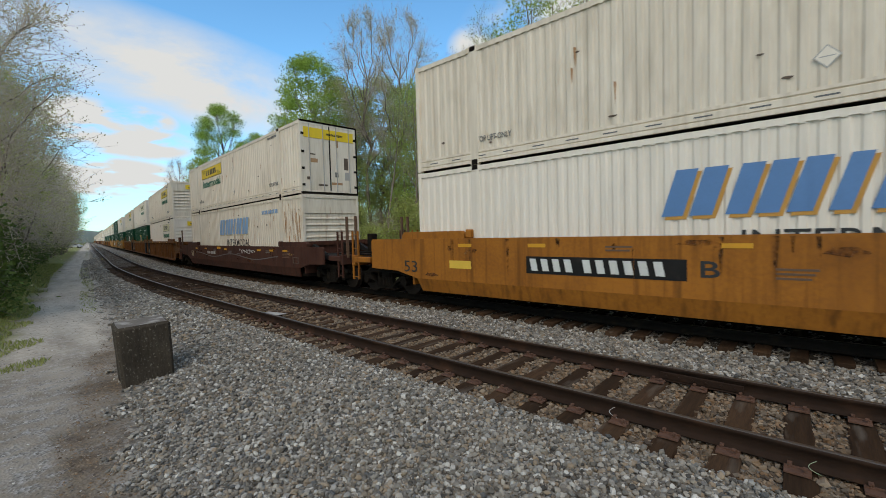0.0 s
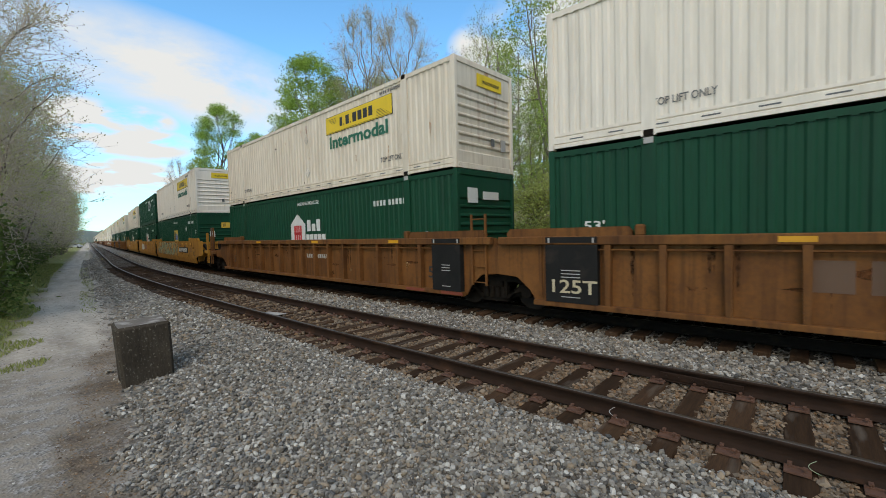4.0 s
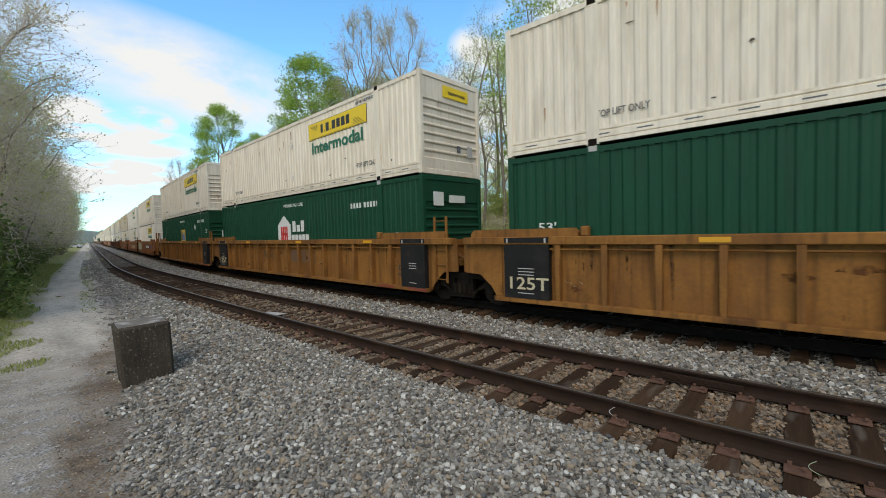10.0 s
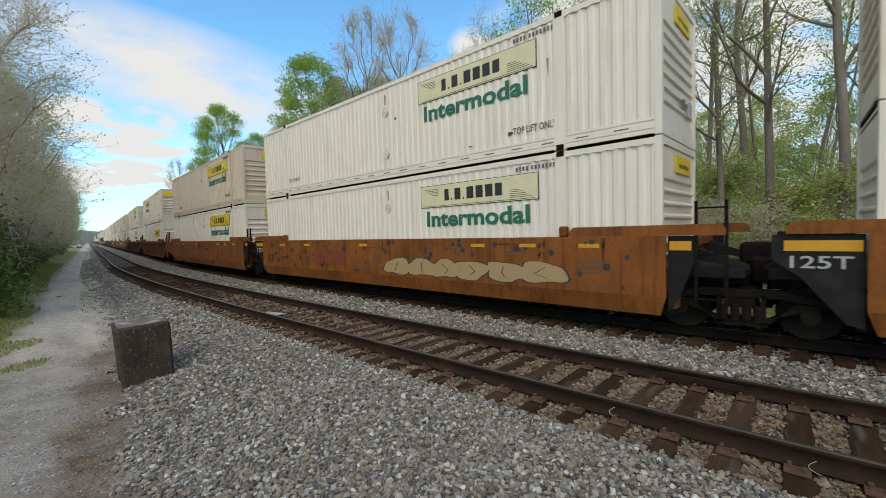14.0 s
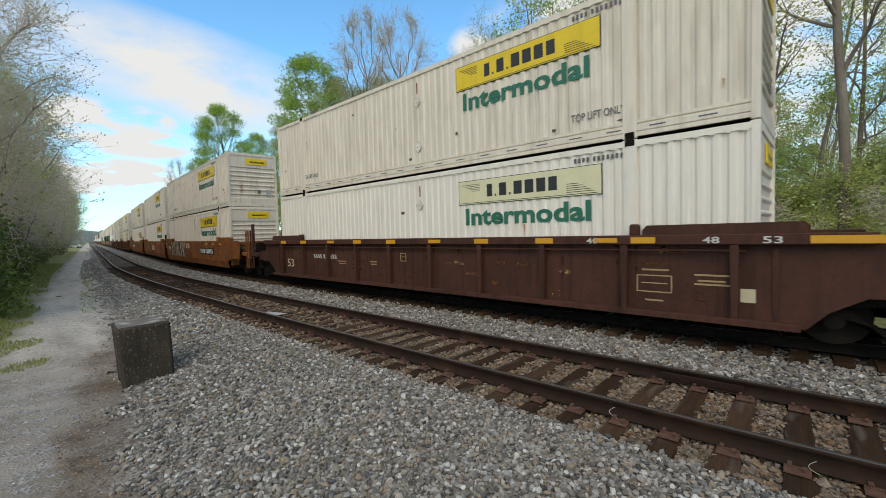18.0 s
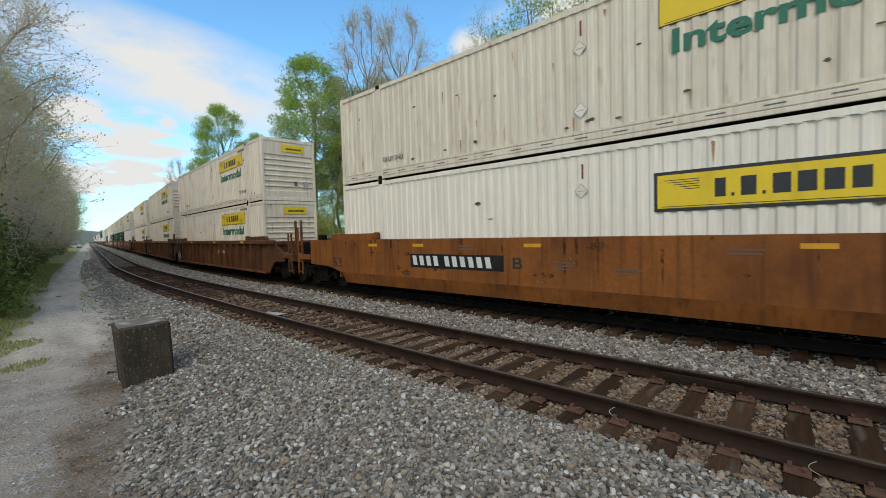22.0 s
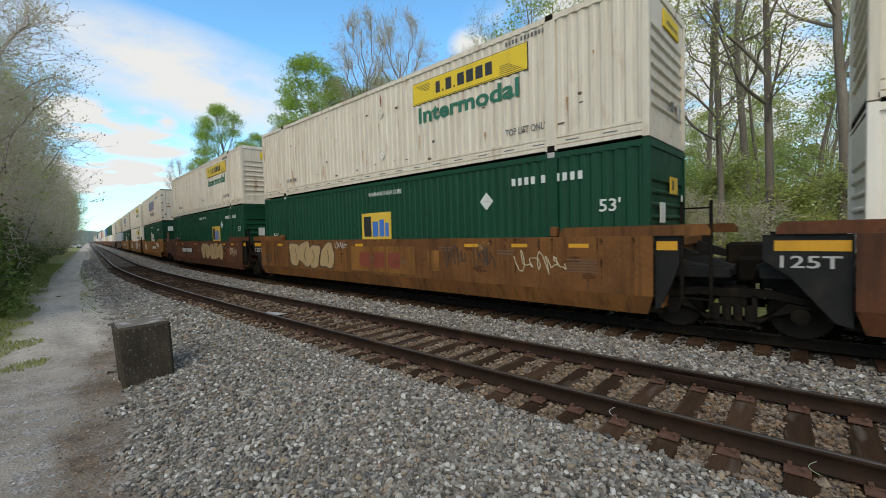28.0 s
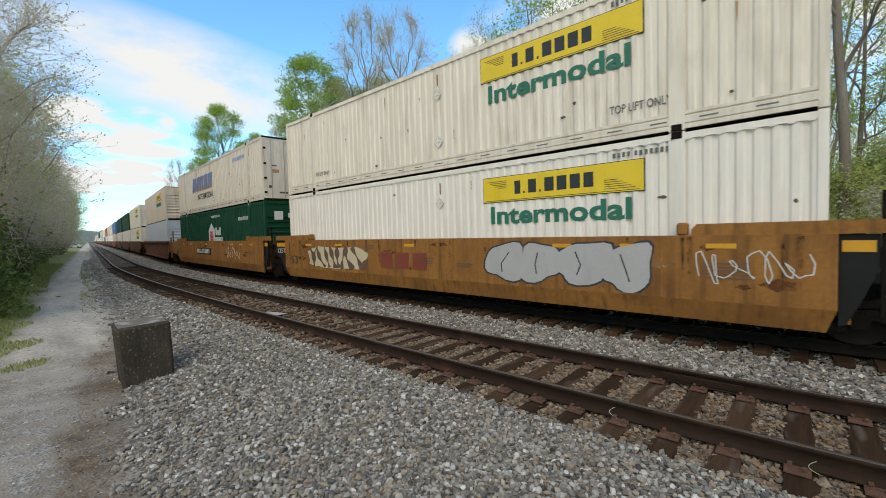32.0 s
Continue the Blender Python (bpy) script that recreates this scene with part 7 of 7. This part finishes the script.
def plant(kind, x, y, size=1.0, turn=0.0, wide=1.0):
    s, off = locate(x, y)
    m = Matrix.LocRotScale((x, y, ground_z(s, off) - 0.02), Euler((0, 0, turn)), (size * wide, size * wide, size))
    if kind not in MODELS:
        words = WORDS[kind if kind.startswith("shrub") else kind.split("_")[0]]
        ob = empty("shrub" if "shrub" in kind else "tree", m, words[0], words[1], "trees and shrubs along the line")
        part("trunk", KINDS[kind][0], None, ob)
        if KINDS[kind][1]:
            part("crown", KINDS[kind][1], None, ob)
        MODELS[kind] = ob
        return ob
    model = MODELS[kind]
    keep = model.matrix_basis.copy()
    model.matrix_basis = Matrix()
    ob = copy_thing(model, m)
    model.matrix_basis = keep
    return ob


rnd = random.Random(77)


def plant_at(kind, azimuth, distance, size=1.0, wide=1.0):
    a = radians(azimuth + 4.1)
    return plant(kind, distance * math.sin(a), distance * math.cos(a), size, rnd.uniform(0, 6.28), wide)


def plant_along(kind, s, off, size=1.0, wide=1.0):
    p = along(s, off)
    return plant(kind, p.x, p.y, size, rnd.uniform(0, 6.28), wide)


# the tall trees that stand out behind the train
plant_at("bare", 35.6, 46, 1.20)
plant_at("bare", 40.3, 44, 1.14, 1.05)
plant_at("green_a", 28.7, 48, 1.22, 1.05)
plant_at("green_b", 31.6, 47, 1.14, 0.9)
plant_at("green_b", 25.0, 52, 0.92, 0.9)
plant_at("green_a", 17.8, 66, 1.16)
plant_at("green_b", 15.2, 70, 0.84, 0.85)
plant_at("green_a", 21.6, 78, 1.10, 0.9)
plant_at("green_b", 24.2, 72, 0.92, 1.0)
plant_at("bare", 13.0, 92, 0.80, 0.8)
plant_at("green_b", 34.2, 50, 1.14, 1.0)
plant_at("green_b", 37.4, 49, 1.20, 1.0)
plant_at("green_b", 40.6, 48, 1.12, 0.9)
plant_at("green_b", 43.6, 46, 1.10, 0.9)
plant_at("wood_c", 35.6, 46, 0.76, 1.2)
plant_at("green_b", 38.0, 50, 0.62, 1.1)
plant_at("wood_c", 39.5, 44, 0.66, 1.2)
plant_at("wood_c", 41.0, 40, 0.92, 0.9)
plant_at("wood_c", 44.0, 37, 0.9)
plant_at("wood_c", 48.0, 34, 0.84)
plant_at("wood_c", 57.5, 31, 0.98, 0.85)
plant_at("wood_c", 61.5, 29, 1.02, 0.8)
plant_at("green_b", 60.0, 40, 0.95, 0.8)
# the open wood along the far track
woods = ("wood_a", "wood_b", "wood_d", "wood_a", "wood_b", "wood_c", "wood_d")
for i in range(58):
    s, off = -26 + i * 0.95 + rnd.uniform(-1, 1), 15.5 + (i * 7.3) % 22 + rnd.uniform(-1, 1)
    steep = math.degrees(math.atan2(off, s))
    plant_along(woods[i % 7], s, off, rnd.uniform(0.85, 1.15) if steep > 58 else 0.40 * math.hypot(s, off) / 17 * rnd.uniform(0.8, 1.1))
for i in range(22):
    plant_along(("wood_c", "green_b", "wood_a")[i % 3], 36 + i * 5.2 + rnd.uniform(-2, 2), 19 + (i * 5.1) % 14, rnd.uniform(0.5, 0.72))
for i in range(46):
    plant_along(("shrub_green", "shrub_green", "shrub_twig")[i % 3], -28 + i * 1.45 + rnd.uniform(-1, 1), 14.3 + (i * 4.7) % 13, rnd.uniform(0.55, 1.0), rnd.uniform(0.9, 1.5))
# deeper rows of the wood
for i in range(34):
    plant_along(("wood_c", "wood_a", "green_b")[i % 3], -48 + i * 3.3 + rnd.uniform(-1.5, 1.5), 40 + (i * 9.7) % 34, rnd.uniform(0.62, 0.86))
for i in range(52):
    plant_along(("shrub_green", "shrub_twig", "shrub_green")[i % 3], -46 + i * 2.1 + rnd.uniform(-1, 1), 24 + (i * 6.1) % 24, rnd.uniform(0.9, 1.35), rnd.uniform(1.2, 1.8))
for i in range(30):
    plant_along(("green_b", "wood_c", "green_b")[i % 3], -30 + i * 3.0 + rnd.uniform(-1.5, 1.5), 50 + (i * 11.3) % 30, rnd.uniform(0.7, 0.95), rnd.uniform(1.0, 1.3))
# the thick roadside growth
plant_along("left_wide", 14.0, -2.9, 0.92)
plant_along("left_wide", 18.5, -2.8, 1.05, 0.95)
plant_along("left_wide", 23.0, -2.9, 1.1, 0.85)
for i in range(30):
    s = 27 + i * 3.7 + rnd.uniform(-1, 1)
    plant_along(("left_a", "left_b")[i % 2], s, -0.85 - (i * 1.3) % 1.9 + 0.004 * s, rnd.uniform(1.1, 1.4), rnd.uniform(0.9, 1.1))
for i in range(16):
    plant_along(("left_a", "wood_c")[i % 2], 28 + i * 7.0, -7.0 - (i * 2.3) % 5, rnd.uniform(0.55, 0.7))
for i in range(44):
    s = 29 + i * 2.3 + rnd.uniform(-0.8, 0.8)
    plant_along(("shrub_dark", "shrub_twig", "shrub_dark")[i % 3], s, -2.4 - (i * 0.9) % 2.2 + 0.008 * s, rnd.uniform(0.8, 1.35), rnd.uniform(0.9, 1.2))
for i in range(18):
    s = 19 + i * 2.6 + rnd.uniform(-0.6, 0.6)
    plant_along("shrub_dark", s, -2.0 - (i * 0.7) % 1.2 + 0.012 * s, rnd.uniform(1.0, 1.5), rnd.uniform(0.8, 1.0))
plant_along("green_b", 172, -1.6, 0.42, 1.0)
plant_along("wood_c", 150, -1.2, 0.5, 1.1)
plant_along("green_b", 190, -2.4, 0.5, 1.0)
plant_along("green_a", 215, -6.0, 0.55, 1.1)

# tall half-bare trees on the near side of the road, whose thin shade falls on the passing cars
for kind, x, y, size in (("wood_b", -5.0, -11.0, 1.0), ("wood_a", -9.5, -2.5, 1.05), ("wood_b", -4.5, -18.0, 0.95)):
    plant(kind, x, y, size, x * 2.0)

# ---------- far woods ----------
def wooded_ridge():
    vs, fs = [], []
    n, rows = 900, 5
    for i in range(n):
        a = radians(-40 + 200 * i / (n - 1))
        for j in range(rows):
            d = 620 + 70 * j
            h = (0.1, 0.62, 0.86, 1.0, 0.6)[j] * (17 + 7 * noise.noise(Vector((a * 3, j * 0.2, 0)))) + (3.0 * noise.noise(Vector((a * 70, j * 3.0, 1))) + 2.4 * noise.noise(Vector((a * 260, j * 5.0, 3)))) * (j > 0)
            vs.append((d * math.sin(a), d * math.cos(a), h - 1.5))
    for i in range(n - 1):
        for j in range(rows - 1):
            fs.append((i * rows + j, i * rows + j + 1, (i + 1) * rows + j + 1, (i + 1) * rows + j))
    me = raw_mesh("backdrop", vs, fs, M["far_woods"])
    return tagged(new("backdrop", me), "low wooded hills on the horizon", "hills", kind="structure")


wooded_ridge()


# ---------- grass ----------
def grass_patch(name, label, regions, seed, tall):
    rng = np.random.default_rng(seed)
    vs = []
    for s0, s1, keep, o0, o1, per_m2, h in regions:
        n = int((s1 - s0) * (o1 - o0) * per_m2)
        for s, o in zip(rng.uniform(s0, s1, n), rng.uniform(o0, o1, n)):
            if not keep(s, o):
                continue
            p = along(s, o, ground_z(s, o) - 0.01)
            t, hh, w = rng.uniform(0, 6.28), h * rng.uniform(0.5, 1.3), rng.uniform(0.006, 0.014) * tall
            u, lean = Vector((math.cos(t), math.sin(t), 0)), Vector((rng.normal() * 0.4, rng.normal() * 0.4, 1)) * hh
            vs += [(p - u * w)[:], (p + u * w)[:], (p + lean)[:]]
    me = raw_mesh(name, vs, np.arange(len(vs)).reshape(-1, 3), M["grass"])
    return tagged(new(name, me), label, "grass", kind="stuff")


def on_verge(s, o):
    return noise.noise(Vector((s * 0.7, o * 0.9, 11.0))) + 0.7 * (road_left(s) - o) > -0.1


def on_strip(s, o):
    return noise.noise(Vector((s * 0.25, o * 1.5, 21.0))) > -0.25 and abs(o - road_right(s) + 0.35) < 0.25


grass_patch("verge_grass", "short rough grass and weeds on the road verge", [
    (9, 24, on_verge, -2.6, 0.8, 420, 0.09), (24, 60, on_verge, -2.6, 1.1, 150, 0.13)], 5, 1.6)
grass_patch("road_grass", "thin grass strip growing between road and ballast", [(18, 50, on_strip, 1.2, 3.3, 90, 0.055)], 6, 1.8)

# a fallen stick on the verge
bm = bmesh.new()
rod(bm, (0, -0.7, 0.02), (0.05, 0.1, 0.09), 0.03, 7, 0.026)
rod(bm, (0.05, 0.1, 0.09), (0.0, 0.75, 0.05), 0.026, 7, 0.014)
rod(bm, (0.05, 0.1, 0.09), (0.22, 0.4, 0.12), 0.014, 6, 0.007)
stick = new("fallen_branch", mesh_of(bm, "fallen_branch", M["bark"]))
q = along(27.5, 0.25, ground_z(27.5, 0.25))
stick.matrix_basis = pose(q.x, q.y, q.z, 0, 0, -8)
tagged(stick, "short fallen branch lying on the grass", "branch")


# ---------- a car parked far down the road ----------
def parked_car(s, off):
    p = along(s, off, ground_z(s, off))
    ob = empty("parked_car", pose(p.x, p.y, p.z, 0, 0, 60), "small dark car parked far down the dirt road", "car")
    body = prism([(-2.1, 0.35), (2.1, 0.35), (2.15, 0.75), (1.2, 0.92), (0.6, 1.4), (-1.0, 1.42), (-1.8, 0.95), (-2.15, 0.85)], -0.85, 0.85)
    bmesh.ops.bevel(body, geom=body.edges[:], offset=0.05, segments=2, affect="EDGES")
    part("body", body, M["grey"], ob)
    for x in (-0.87, 0.87):
        part("side_window", prism([(-1.4, 0.95), (1.0, 0.95), (0.55, 1.33), (-0.95, 1.34)], min(x, x * 0.97), max(x, x * 0.97)), M["black"], ob)
        for y in (-1.3, 1.3):
            bm = rod(bmesh.new(), (x * 0.8, y, 0.31), (x * 1.02, y, 0.31), 0.31, 16)
            part("wheel", bm, M["black"], ob)
    return ob


parked_car(200, -0.6)


# ---------- what moves ----------
def gone(t):
    """Metres that the train has rolled since the start; it slows a little."""
    return 17.552 * t - 0.02368 * t * t


def motions():
    times = [0, 2, 4, 6, 8, 10, 12, 14, 16, 18, 20, 22, 24, 26, 28, 30, 32]
    for thing, mid, z in carried:
        rows = []
        for t in times:
            s = mid - gone(t)
            p = along(s, FAR, z)
            rows.append((t, pose(p.x, p.y, p.z, 0, 0, -math.degrees(turn_at(s)))))
        # extra rows where the unit passes through the curve
        extra = []
        for t in [k * 0.5 for k in range(65)]:
            s = mid - gone(t)
            if t not in times and S0 - 12 < s < S1 + 12:
                p = along(s, FAR, z)
                extra.append((t, pose(p.x, p.y, p.z, 0, 0, -math.degrees(turn_at(s)))))
        walk(thing, sorted(rows + extra, key=lambda r: r[0]))


motions()
